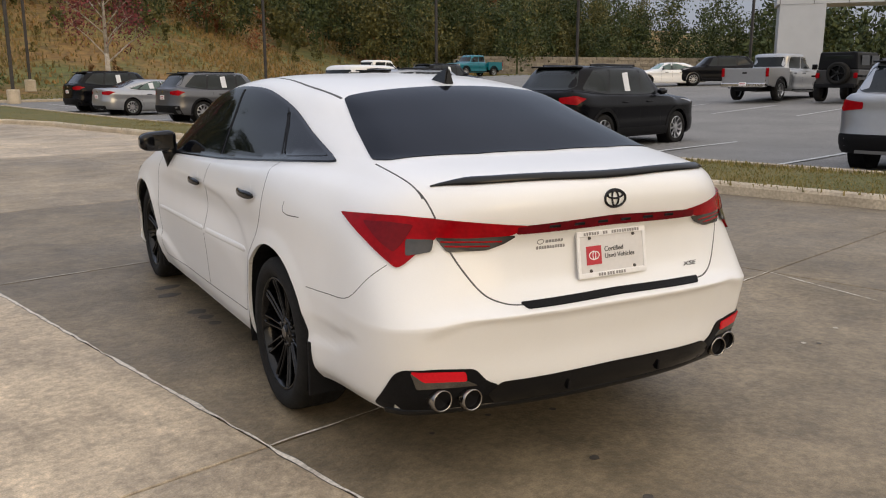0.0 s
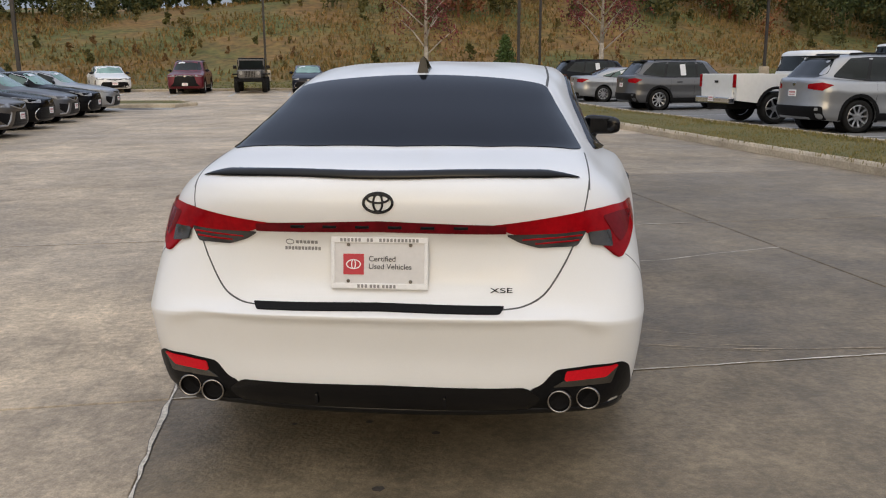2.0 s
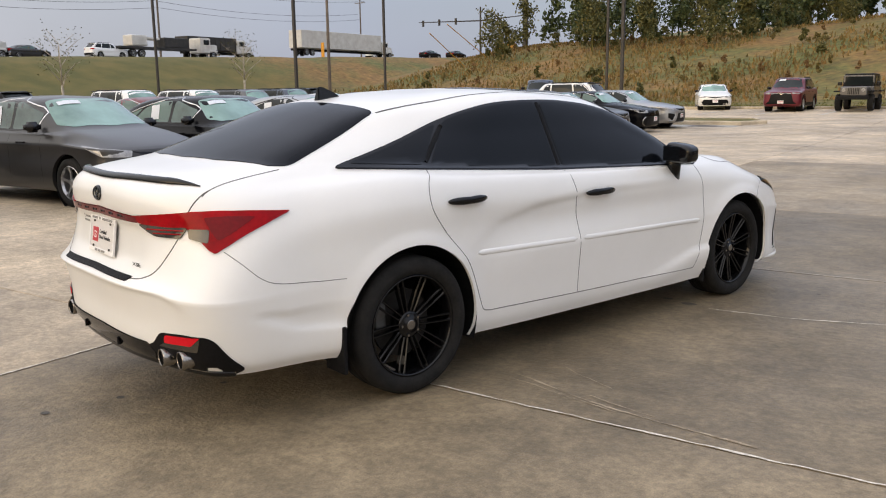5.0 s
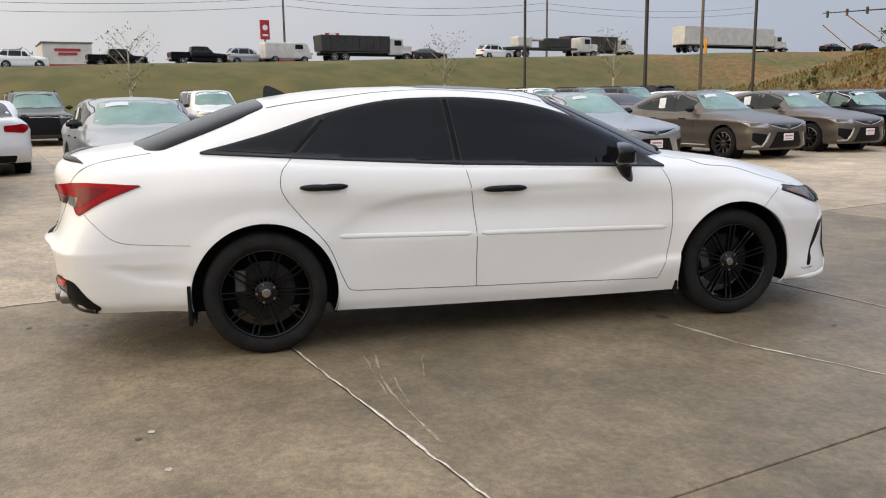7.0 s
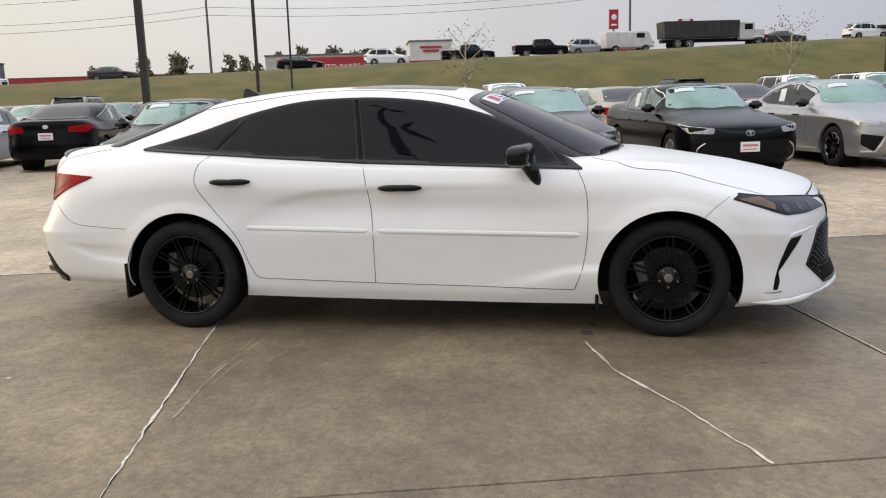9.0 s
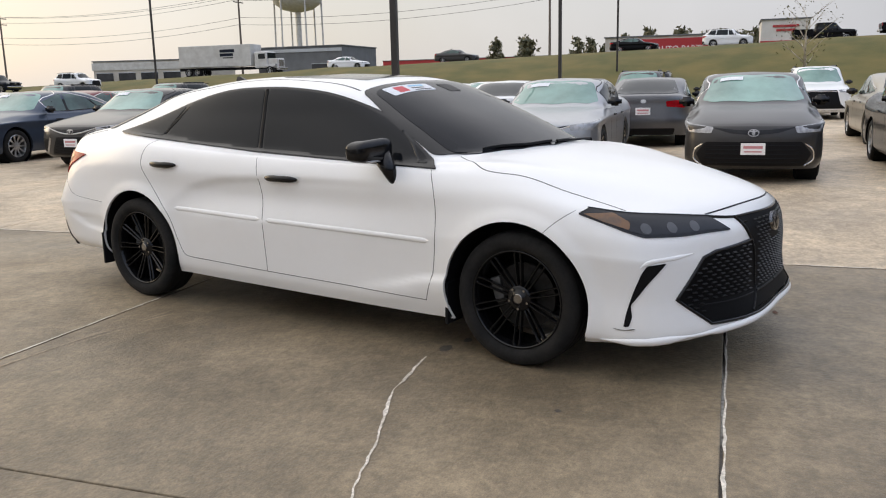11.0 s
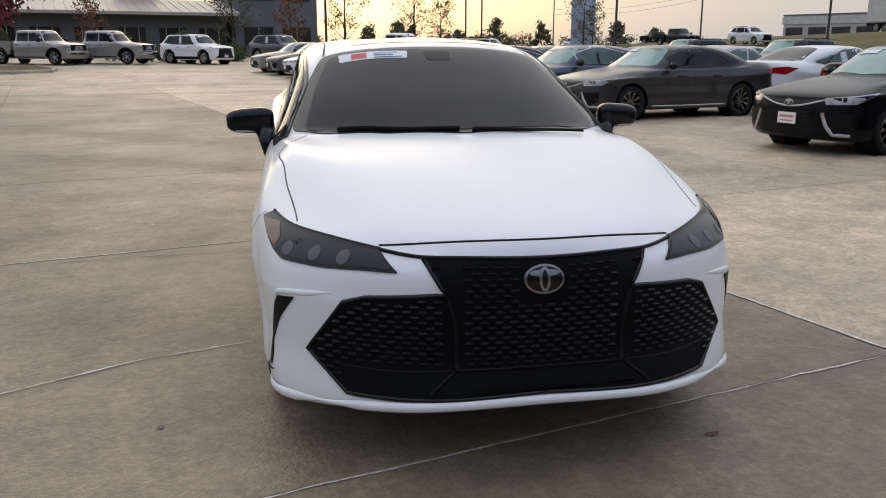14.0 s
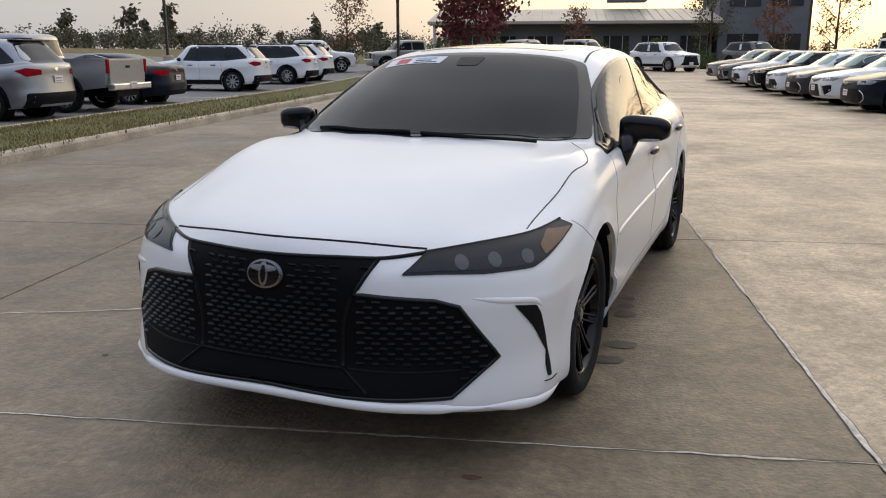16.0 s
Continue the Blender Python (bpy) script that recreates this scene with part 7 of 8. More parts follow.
tree("bare_tree", on_land(5.9, 42.0), 7.0, 2.3, M["leaf_red"], M["pale_bark"], "pale-barked tree with dark red leaves on some boughs", leaf=.085, count=1500, fill=.45, seed=3)
tree("red_tree", on_land(16.6, 44.2), 7.5, 2.5, M["leaf_red"], M["pale_bark"], "pale-barked tree with thinning dark red leaves", leaf=.095, count=2600, fill=.75, seed=8)
tree("maple_tree", on_land(4.6, -43.0), 4.6, 2.3, M["leaf_red"], M["bark"], "small maple with dense dark red autumn leaves", leaf=.16, count=3800, crown_low=.3, seed=5)
for k, (u, v, h, m, n) in enumerate(((-1.5, -61, 4.0, "leaf_rust", 900), (-11.5, -60, 6.0, "leaf_olive", 1500), (-16, -60, 4.2, "leaf_rust", 900), (-20.5, -60, 6.5, "leaf_olive", 1500), (-27.5, -62, 6.0, "leaf_olive", 1200), (-31, -64, 4.6, "leaf_olive", 900), (16, -58, 5, "leaf_rust", 1200), (-48, -66, 5.5, "leaf_olive", 900), (-52, -70, 4.5, "leaf_olive", 700))):
    tree("young_tree", on_land(u, v), h, h * .3, M[m], M["bark"], "slim young tree with thinning autumn leaves", leaf=.10, count=n, crown_low=.25, seed=20 + k, fill=.8)
for k, (u, v) in enumerate(((-56, 33), (-57, 52), (-55, 8))):
    tree("sapling", on_land(u, v), 5.5, 1.8, M["leaf_olive"], M["pale_bark"], "thin sapling on the grass bank", leaf=.08, count=260, fill=.4, seed=40 + k)


def conifer(u, v, h, seed):
    """A young pine: a straight stem and tiers of drooping needle sprays."""
    q = random.Random(seed)
    t = empty("pine_tree", Matrix.Translation(on_land(u, v)))
    tagged(t, "small bright green pine on the grassy hillside", "tree")
    part("trunk", tube_bm((0, 0, -.1), (0, 0, h * .95), h * .02, h * .004, 8), M["bark"], t)
    vv, ff = [], []
    for k in range(70):
        f = k / 70
        reach = h * .34 * (1 - f) * q.uniform(.7, 1.1) + .08
        a = k * 2.4
        for e in (.35, .65, .95):
            leaves(vv, ff, Vector((math.cos(a) * reach * e, math.sin(a) * reach * e, h * (.06 + .92 * f) + reach * e * .25)), .2, 9, .11, q)
    tagged(mesh_part("crown", vv, ff, M["leaf_pine"], t), kind="stuff")


M["leaf_pine"] = leaf_mat("leaf_pine", (0.03, 0.06, 0.012), (0.09, 0.14, 0.03))
conifer(13.5, 55.5, 2.8, 77)
r2 = random.Random(21)


def wood(name, material, label, spots, size):
    """A stand of far trees and bushes as one mass of clumped leaves with stems."""
    vv, ff = [], []
    for u, v, h, wd in spots:
        x, y, z = on_land(u, v)
        n = 14 if h > 4 else 7
        for _ in range(n):
            f = r2.random()
            c = Vector((x + r2.uniform(-1, 1) * wd * (1.05 - f * .75), y + r2.uniform(-1, 1) * wd * (1.05 - f * .75), z + h * (.15 + .8 * f)))
            near = v < 98 and abs(v) > 50 and v > 0
            leaves(vv, ff, c, wd * .45, (58 if near else 32) if h > 4 else 32, size * ((.62 if near else 1) if h > 4 else .5), r2)
        if h > 4:
            i = len(vv)
            vv += [Vector((x - .12, y, z)), Vector((x + .12, y, z)), Vector((x + .03, y, z + h * .8)), Vector((x - .03, y, z + h * .8))]
            vv += [Vector((x, y - .12, z)), Vector((x, y + .12, z)), Vector((x, y + .03, z + h * .8)), Vector((x, y - .03, z + h * .8))]
            ff += [(i, i + 1, i + 2, i + 3), (i + 4, i + 5, i + 6, i + 7)]
    return tagged(mesh_part(name, vv, ff, material), label, "trees", kind="stuff")


def scatter(n, u0, u1, v0, v1, h0, h1):
    out = []
    for _ in range(n):
        h = r2.uniform(h0, h1)
        out.append((r2.uniform(u0, u1), v0 + (v1 - v0) * r2.random(), h, h * r2.uniform(.22, .36)))
    return out


wood("woods_green", M["leaf_green"], "dark green woodland on the hill top", scatter(95, 2, 120, 92, 135, 6, 12) + scatter(60, 8, 95, 72, 95, 5, 10) + scatter(55, 58, 125, 58, 90, 6, 12) + scatter(14, -28, 4, 98, 130, 4, 8) + scatter(30, -52, 6, 84, 108, 4, 8) + scatter(30, 60, 130, 80, 110, 6, 11) + scatter(46, 88, 140, 12, 62, 6, 11), .34)
wood("woods_olive", M["leaf_olive"], "yellowing woodland on the hill top", scatter(70, 2, 120, 90, 135, 5, 11) + scatter(45, 8, 95, 70, 92, 4, 8) + scatter(35, 56, 115, 60, 85, 5, 10) + scatter(22, 62, 120, 74, 100, 4, 9) + scatter(22, -52, 6, 80, 106, 3.5, 7), .34)
wood("woods_rust", M["leaf_rust"], "rust-brown autumn trees on the hill top", scatter(34, 6, 110, 86, 125, 4, 8) + scatter(14, 8, 60, 70, 84, 3, 6), .3)
wood("hill_bushes", M["leaf_olive"], "scattered green bushes on the hillside", scatter(60, 4, 90, 66, 98, 1.2, 2.8) + scatter(22, -45, 6, 84, 100, 1.0, 2.4) + scatter(26, -50, 50, 58, 88, .6, 1.5), .3)
M["weed_brown"] = leaf_mat("weed_brown", (0.12, 0.07, 0.025), (0.26, 0.15, 0.055))
wood("brown_weeds", M["weed_brown"], "rust-brown weed clumps on the hillside", scatter(60, -50, 50, 58, 92, .35, .9), .2)
M["weed_olive"] = leaf_mat("weed_olive", (0.10, 0.09, 0.024), (0.22, 0.16, 0.05))
wood("olive_weeds", M["weed_olive"], "olive weed clumps on the hillside", scatter(70, -50, 55, 58, 92, .35, .9), .2)
wood("far_trees", M["leaf_haze"], "horizon tree line with haze put into its pale leaf colours", [(u, v, h, w * 2.2) for u, v, h, w in scatter(110, -160, 90, -190, -150, 2.4, 3.95)] + scatter(14, -160, 90, -190, -150, 4.5, 7) + [(u, v, h, w * 2.4) for u, v, h, w in scatter(130, 20, 150, -165, -120, 2.2, 3.95)] + scatter(9, 25, 130, -160, -130, 5, 8) + scatter(16, -190, -150, -60, 10, 4, 8), .5)
wood("hedge", M["leaf_green"], "clipped green shrubs before the low building", [(-8 + 3.1 * k + r2.uniform(-.6, .6), -62.5 + r2.uniform(-.6, .6), r2.uniform(1.2, 2.2), .9) for k in range(-5, 10)], .18)



def shrub(u, v, r, h, seed):
    """A clipped shrub: short stems under a close coat of small leaves."""
    q = random.Random(seed)
    t = empty("shrub", Matrix.Translation(on_land(u, v)))
    tagged(t, "rounded clipped green shrub before the low building", "shrub", "clipped shrubs")
    bm = bmesh.new()
    for k in range(4):
        a = k * 1.6
        add_tube(bm, (.05 * math.cos(a), .05 * math.sin(a), -.05), (r * .4 * math.cos(a), r * .4 * math.sin(a), h * .6), .03, .015, 5)
    part("stem", bm, M["bark"], t)
    vv, ff = [], []
    for _ in range(420):
        d = Vector((q.gauss(0, 1), q.gauss(0, 1), q.gauss(0, 1))).normalized() * q.uniform(.72, 1.0)
        leaves(vv, ff, Vector((d.x * r, d.y * r, h * (.5 + .5 * d.z))), .14, 3, .08, q)
    tagged(mesh_part("crown", vv, ff, M["leaf_hedge"], t), kind="stuff")


M["leaf_hedge"] = leaf_mat("leaf_hedge", (0.03, 0.05, 0.012), (0.10, 0.13, 0.03))
for k, (u, v, r, h) in enumerate(((7.6, -54.5, 1.25, 2.1), (-2.3, -53.5, 1.3, 2.0), (-4.0, -51.2, .8, 1.15), (-5.3, -50.9, .8, 1.15), (-6.6, -52.5, .4, 2.0), (4.2, -54.5, .5, 2.0), (11.5, -54, .8, 1.3), (-9.6, -51, .8, 1.1))):
    shrub(u, v, r, h, 60 + k)

# ---- lamp posts ----
M["bronze_post"] = mat("bronze_post", (0.022, 0.019, 0.017), rough=.5, grain=.2, second=(0.035, 0.03, 0.027), scale=3)
M["grey_wood"] = mat("grey_wood", (0.17, 0.14, 0.115), rough=.9, second=(0.10, 0.08, 0.065), scale=3, grain=.3, stretch=(1, 1, .15), bump=.3)


def lamp_post(u, v, height=9.0, base=True, width=.15):
    p = empty("lamp_post", place(u, v))
    tagged(p, "dark bronze square lamp post" + (" on a pale concrete footing" if base else ""), "lamp post", "lot lamp posts")
    bm = bmesh.new()
    add_box(bm, 0, 0, height / 2, width, width, height, bevel=.012)
    part("post", bm, M["bronze_post"], p)
    if base:
        part("footing", lathe([(0, .33), (.68, .32), (.74, .29), (.75, .01)], 20), M["kerb"], p, "concrete footing").matrix_basis = Euler((0, -math.pi / 2, 0)).to_matrix().to_4x4()
    part("cross_arm", box_bm(0, 0, height, 1.5, .07, .07), M["bronze_post"], p)
    for s in (1, -1):
        h = part("lamp_head", box_bm(s * .85, 0, height + .06, .55, .38, .16, bevel=.03), M["bronze_post"], p)
        part("lens", box_bm(s * .85, 0, height - .025, .42, .28, .02), M["clear_lens"], h)


for u, v, h, b in ((8.0, -3.3, 9.6, True), (8.6, -39.7, 9, True), (-12.9, -3.9, 9, False), (-34.9, -4.3, 10, False), (-30.0, 31.0, 10, False), (-48, 35.5, 12, False), (-35.5, 46, 12, False), (-64.2, -5.3, 12, False), (-20.5, 51.8, 10, False), (-13.1, 36.4, 9, False), (-3.3, 56, 9, True), (-15.9, -50.7, 9, True),
                   (29.2, 48.1, 10, True), (38.6, 40.8, 10, True), (15.6, 54, 10, True), (-43.5, -54.8, 12, False), (-62, -48.3, 12, False), (-42.9, -82.2, 13, False), (-45.2, -82.6, 13, False), (11.8, 45, 9, True), (20, -20, 9, True), (24, -44, 9, True), (45.1, 33.4, 10, True), (51.1, 23.7, 10, True)):
    lamp_post(u, v, h, b)

# ---- the road on the bank, its traffic, poles and buildings ----
vv, ff = [], []
cols = [-96, -92, -88, -84, -80.5]
for j in range(101):
    v = -200 + 4 * j
    for u in cols:
        vv.append((*lot(u, v), road_z(v) + .03))
for j in range(100):
    for i in range(4):
        a = j * 5 + i
        ff.append((a, a + 1, a + 6, a + 5))
road = mesh_part("road", vv, ff, M["asphalt"])
tagged(road, "grey asphalt road along the top of the bank", "road", kind="structure")
for v in range(-180, 180, 12):
    bm = bmesh.new()
    add_box(bm, 0, 0, .045, .12, 3, .012)
    part("lane_dash", bm, M["white_line"], road).matrix_basis = place(-88, v)

M["dump_black"] = mat("dump_black", (0.02, 0.02, 0.021), rough=.6, second=(0.04, 0.036, 0.032), scale=2, grain=.2)
M["truck_white"] = mat("truck_white", (0.62, 0.61, 0.58), rough=.4, second=(0.5, 0.48, 0.45), scale=1.2, grain=.06, coat=.2)
M["sign_red"] = mat("sign_red", (0.40, 0.025, 0.03), rough=.45, grain=.05)
M["wall_pale"] = mat("wall_pale", (0.56, 0.52, 0.46), rough=.85, second=(0.47, 0.43, 0.38), scale=.6, grain=.06)
M["wall_white"] = mat("wall_white", (0.70, 0.68, 0.64), rough=.8, second=(0.6, 0.58, 0.54), scale=.6, grain=.05)
M["wall_grey"] = mat("wall_grey", (0.17, 0.175, 0.185), rough=.8, second=(0.13, 0.135, 0.14), scale=.5, grain=.1)
M["roof_tan"] = mat("roof_tan", (0.50, 0.44, 0.36), rough=.5, metal=.3, second=(0.42, 0.37, 0.3), scale=.4, grain=.06)
M["dark_window"] = mat("dark_window", (0.02, 0.022, 0.026), rough=.08, spec=.6, second=(0.04, 0.04, 0.045), scale=.7)
M["panel_grey"] = mat("panel_grey", (0.50, 0.52, 0.55), rough=.35, metal=.3, second=(0.44, 0.46, 0.49), scale=.4, grain=.04)
M["pylon"] = mat("pylon", (0.40, 0.45, 0.56), rough=.45, second=(0.36, 0.41, 0.52), scale=.5, grain=.03)
M["yellow"] = mat("yellow", (0.62, 0.28, 0.02), rough=.5, grain=.08)
M["stone"] = mat("stone", (0.30, 0.26, 0.20), rough=.9, second=(0.20, 0.17, 0.13), scale=1.2, grain=.25, bump=.6, bump_scale=12, per_object=.15)


def truck_cab(t, y, colour):
    cab = box_bm(0, y + 1.6, 1.75, 2.2, 1.7, 1.9, bevel=.18)
    part("cab", cab, colour, t)
    part("bonnet", box_bm(0, y + 2.95, 1.35, 1.7, 1.5, 1.1, bevel=.15), colour, t)
    part("windshield", box_bm(0, y + 2.42, 2.2, 1.9, .12, .7, bevel=.03), M["car_glass"], t)
    part("grille", box_bm(0, y + 3.72, 1.35, 1.1, .06, .8, bevel=.02), M["chrome"], t)
    part("front_bumper", box_bm(0, y + 3.8, .7, 2.2, .2, .35, bevel=.05), M["chrome"], t)
    for s in (1, -1):
        part("side_window", box_bm(s * 1.09, y + 1.75, 2.15, .06, .9, .6, bevel=.02), M["car_glass"], t)
        part("wing", box_bm(s * .98, y + 2.9, 1.05, .35, 1.2, .25, bevel=.1), colour, t)
        part("headlamp", box_bm(s * .95, y + 3.55, 1.15, .25, .1, .22, bevel=.03), M["clear_lens"], t)


def add_wheels(t, ys, r=.5):
    proto = plain_wheel(r, .32, 6, M["alloy"], "")
    fit_wheels(t, proto, 1.02, ys, r)
    drop(proto)


def dump_truck(m):
    t = empty("dump_truck", m)
    tagged(t, "black-bodied dump truck with a white cab", "truck")
    bed = box_bm(0, -.8, 2.0, 2.45, 8.4, 1.75, bevel=.06)
    for v in bed.verts:
        if v.co.z < 1.6:
            v.co.y = -.8 + (v.co.y + .8) * .97
    part("dump_body", bed, M["dump_black"], t, "black steel dump body")
    for k in range(10):
        for s in (1, -1):
            part("rib", box_bm(s * 1.25, -4.7 + .87 * k, 2.0, .08, .12, 1.7), M["dump_black"], t)
    part("chassis", box_bm(0, .6, .85, 1.0, 11, .35), M["black_plastic"], t)
    truck_cab(t, 2.7, M["truck_white"])
    add_wheels(t, (-3.4, -2.1, 5.6), .52)


def box_truck(m, label, box_len, mark=True):
    t = empty("box_truck", m)
    tagged(t, label, "truck")
    part("cargo_box", box_bm(0, -box_len / 2 + 1, 2.35, 2.45, box_len, 2.5, bevel=.05), M["truck_white"], t, "white ribbed cargo box")
    part("chassis", box_bm(0, -box_len / 2 + 2, .85, 1.0, box_len + 3, .3), M["black_plastic"], t)
    if mark:
        for k, (y, z, w, h) in enumerate(((-1.2, 2.9, 2.0, .35), (-1.3, 2.45, 1.8, .35), (-1.1, 2.1, 1.4, .12))):
            part("sign_bar", box_bm(1.235, y - 1, z, .02, w, h), PAINTS["blue"], t)
    truck_cab(t, .6, M["truck_white"])
    add_wheels(t, (-box_len + 2.2, -box_len + 3.4, 3.4), .5)


dump_truck(place(-84, 37.6, 0))
box_truck(place(-84, 104.5, 0), "white semi truck with a long box trailer", 18.5, False)
box_truck(place(-83, -51, 0), "white box truck with blue print on its side", 10)
flat = empty("flatbed_truck", place(-84, 64, 0))
tagged(flat, "flatbed truck carrying a white loader", "truck")
part("flat_deck", box_bm(0, -1.5, 1.15, 2.5, 11, .25, bevel=.03), M["dump_black"], flat)
part("loader", box_bm(0, -4, 2.0, 1.8, 2.2, 1.3, bevel=.2), M["truck_white"], flat)
part("loader_arm", box_bm(0, -2.2, 2.3, 1.4, 2.4, .3, bevel=.08), M["truck_white"], flat)
part("load", box_bm(0, 1.2, 1.9, 2.0, 3.6, 1.2, bevel=.1), M["dump_black"], flat)
truck_cab(flat, 4.0, M["truck_white"])
add_wheels(flat, (-5.2, -4, 6.8), .5)
dump_truck(place(-87.5, 74.5, 0))
van = empty("van", place(-84, 29.0, 0))
tagged(van, "plain white cargo van on the road", "van")
body = box_bm(0, 0, 1.35, 2.0, 5.4, 1.75, bevel=.22)
for v in body.verts:
    if v.co.y > 1.6 and v.co.z > 1.4:
        v.co.y -= (v.co.z - 1.4) * .9
part("body", body, M["truck_white"], van)
for s in (1, -1):
    part("side_window", box_bm(s * .99, 1.15, 1.75, .05, .9, .5, bevel=.02), M["car_glass"], van)
    part("headlamp", box_bm(s * .8, 2.66, 1.0, .3, .1, .2, bevel=.03), M["clear_lens"], van)
part("windshield", box_bm(0, 1.95, 1.8, 1.6, .25, .55, bevel=.03), M["car_glass"], van)
add_wheels(van, (-1.6, 1.7), .38)

KINDS2 = {"sedan": build_car("sedan", SEDAN, .335, M["alloy"], 5, lite=True, screen="car_glass"), "suv": build_car("suv", SUV, .37, M["alloy"], 5, suv=True, rails=True, screen="car_glass", lite=True), "pickup": build_pickup("pickup", M["alloy"])}
KINDS.update(KINDS2)
for kind, colour, v, u, facing in (("pickup", "black", 19.5, -84, "+v"), ("suv", "silver", 25.2, -86, "+v"), ("sedan", "charcoal", 46.5, -84, "+v"), ("suv", "white", 56, -84, "+v"), ("suv", "white", 3.0, -84, "+v"), ("sedan", "black", -6, -83, "+v"), ("sedan", "charcoal", -25, -83, "+v"),
                                   ("pickup", "black", 12, -87, "+v"), ("sedan", "white", -38, -83, "+v"), ("suv", "white", -59.5, -64, "+v"), ("pickup", "blue", -70.5, -64, "+v"), ("pickup", "black", -98, -84, "+v"), ("sedan", "black", 121, -84, "+v"), ("sedan", "black", 129.5, -84, "+v"), ("suv", "white", 111, -88, "+v"), ("suv", "white", -120, -84, "+v")):
    park(kind, colour, u, v, facing, "on the road")
for proto in KINDS2.values():
    drop(proto)


def wood_pole(u, v, height=12.0, arms=True):
    p = empty("utility_pole", place(u, v))
    tagged(p, "grey weathered wooden utility pole", "utility pole", "utility poles")
    part("post", tube_bm((0, 0, -.2), (0, 0, height), .17, .11, 10), M["grey_wood"], p)
    if arms:
        for z in (height - .5, height - 1.4):
            a = part("cross_arm", box_bm(0, 0, z, 2.4, .1, .12), M["grey_wood"], p)
            for x in (-1.1, -.5, .5, 1.1):
                part("insulator", tube_bm((x, 0, z + .06), (x, 0, z + .2), .04, .03, 6), M["wall_grey"], a)


POLES = [-150, -105, -62, -18, 34, 75, 120]
for v in POLES:
    wood_pole(-99, v)
wood_pole(-50, 56.1, 13, False)
for k, (du, dz) in enumerate(((-1.1, 11.7), (.5, 11.7), (1.1, 10.8), (-.5, 8.6), (.2, 7.6))):
    for a, b in zip(POLES, POLES[1:]):
        p, q = on_land(-99 + du, a), on_land(-99 + du, b)
        bm = bmesh.new()
        side = (Vector(q) - Vector(p)).cross(Vector((0, 0, 1))).normalized()
        rings = []
        for i in range(13):
            f = i / 12
            c = Vector(p).lerp(Vector(q), f) + Vector((0, 0, dz - 1.0 * 4 * f * (1 - f)))
            rings.append([bm.verts.new(c + (side * math.cos(w) + Vector((0, 0, math.sin(w)))) * .022) for w in (0, 1.571, 3.142, 4.712)])
            for j in range(4 if i else 0):
                bm.faces.new((rings[-2][j], rings[-2][(j + 1) % 4], rings[-1][(j + 1) % 4], rings[-1][j]))
        tagged(part("power_line", bm, M["bronze_post"]), "thin black overhead power line", "cable", "power lines")
for u0, v0, u1, v1 in ((-50, 56.1, -50, 79.5), (-50, 56.1, -50, 84.5)):
    tagged(part("guy_wire", tube_bm((*lot(u1 + .3 * (u0 - u1), v1 + .3 * (v0 - v1)), ground_z(u1, v1) + 3.4), on_land(u1, v1), .05, .05, 5), M["yellow"]), "pole guy wire with a yellow sleeve", "cable")

mono = empty("steel_pole", place(-81, 150.9))
tagged(mono, "thick dark steel transmission pole beyond the crossing", "utility pole")
part("post", tube_bm((0, 0, -.5), (0, 0, 32), .62, .45, 16), M["bronze_post"], mono)
part("base_plate", tube_bm((0, 0, -.2), (0, 0, .15), .95, .95, 16), M["wall_grey"], mono)

# the traffic signals at the crossing
sig = empty("traffic_signal", place(-74, 122))
tagged(sig, "dark mast-arm traffic signal at the crossing", "traffic signal")
part("mast", tube_bm((0, 0, -.3), (0, 0, 8.5), .2, .14, 10), M["bronze_post"], sig)
part("mast_arm", tube_bm((0, 0, 6.2), (-13, 0, 6.6), .12, .07, 8), M["bronze_post"], sig)
part("mast_arm", tube_bm((0, 0, 6.2), (9, 0, 6.6), .12, .07, 8), M["bronze_post"], sig)
for x in (-5, -8.5, -12):
    h = part("signal_head", box_bm(x, -.1, 6.35, .35, .25, 1.1, bevel=.04), M["bronze_post"], sig)
    for k in range(3):
        part("lens", tube_bm((x, -.22, 6.0 + .34 * k), (x, -.25, 6.0 + .34 * k), .11, .11, 12), M["dark_window"], h)
hut = empty("orange_box", place(-78, 138))
tagged(hut, "orange box trailer by the crossing", "trailer")
part("box_body", box_bm(0, 0, 1.5, 2.3, 4.2, 2.2, bevel=.08), M["yellow"], hut)
part("roof_cap", box_bm(0, 0, 2.65, 2.36, 4.26, .08, bevel=.02), M["truck_white"], hut)
post = empty("marker_post", place(-76, 84))
tagged(post, "yellow roadside marker post", "marker")
part("post", box_bm(0, 0, .9, .5, .12, 2.0, bevel=.02), M["yellow"], post)


def shop(name, m, w, d, h, wall, label, band=None, windows=(), canopy=None, roof=None, kind="building"):
    """A flat-roofed box building with a parapet, a colour band and windows in its front (-y side)."""
    b = empty(name, m)
    tagged(b, label, kind)
    part("wall", box_bm(0, d / 2, h / 2, w, d, h + .4), wall, b)
    part("roof", box_bm(0, d / 2, h + .28, w + .3, d + .3, .18, bevel=.03), roof or M["wall_grey"], b)
    if band:
        part("fascia", box_bm(0, -.06, h - band[1] / 2 - band[2], w * band[3], .14, band[1]), band[0], b, "coloured fascia band")
    for x, z, ww, hh in windows:
        win = part("window", box_bm(x, -.02, z, ww, .1, hh), M["dark_window"], b)
        part("frame", box_bm(x, -.03, z + hh / 2 + .05, ww + .2, .14, .1), M["panel_grey"], win)
        part("sill", box_bm(x, -.05, z - hh / 2 - .04, ww + .2, .2, .08), M["panel_grey"], win)
    return b


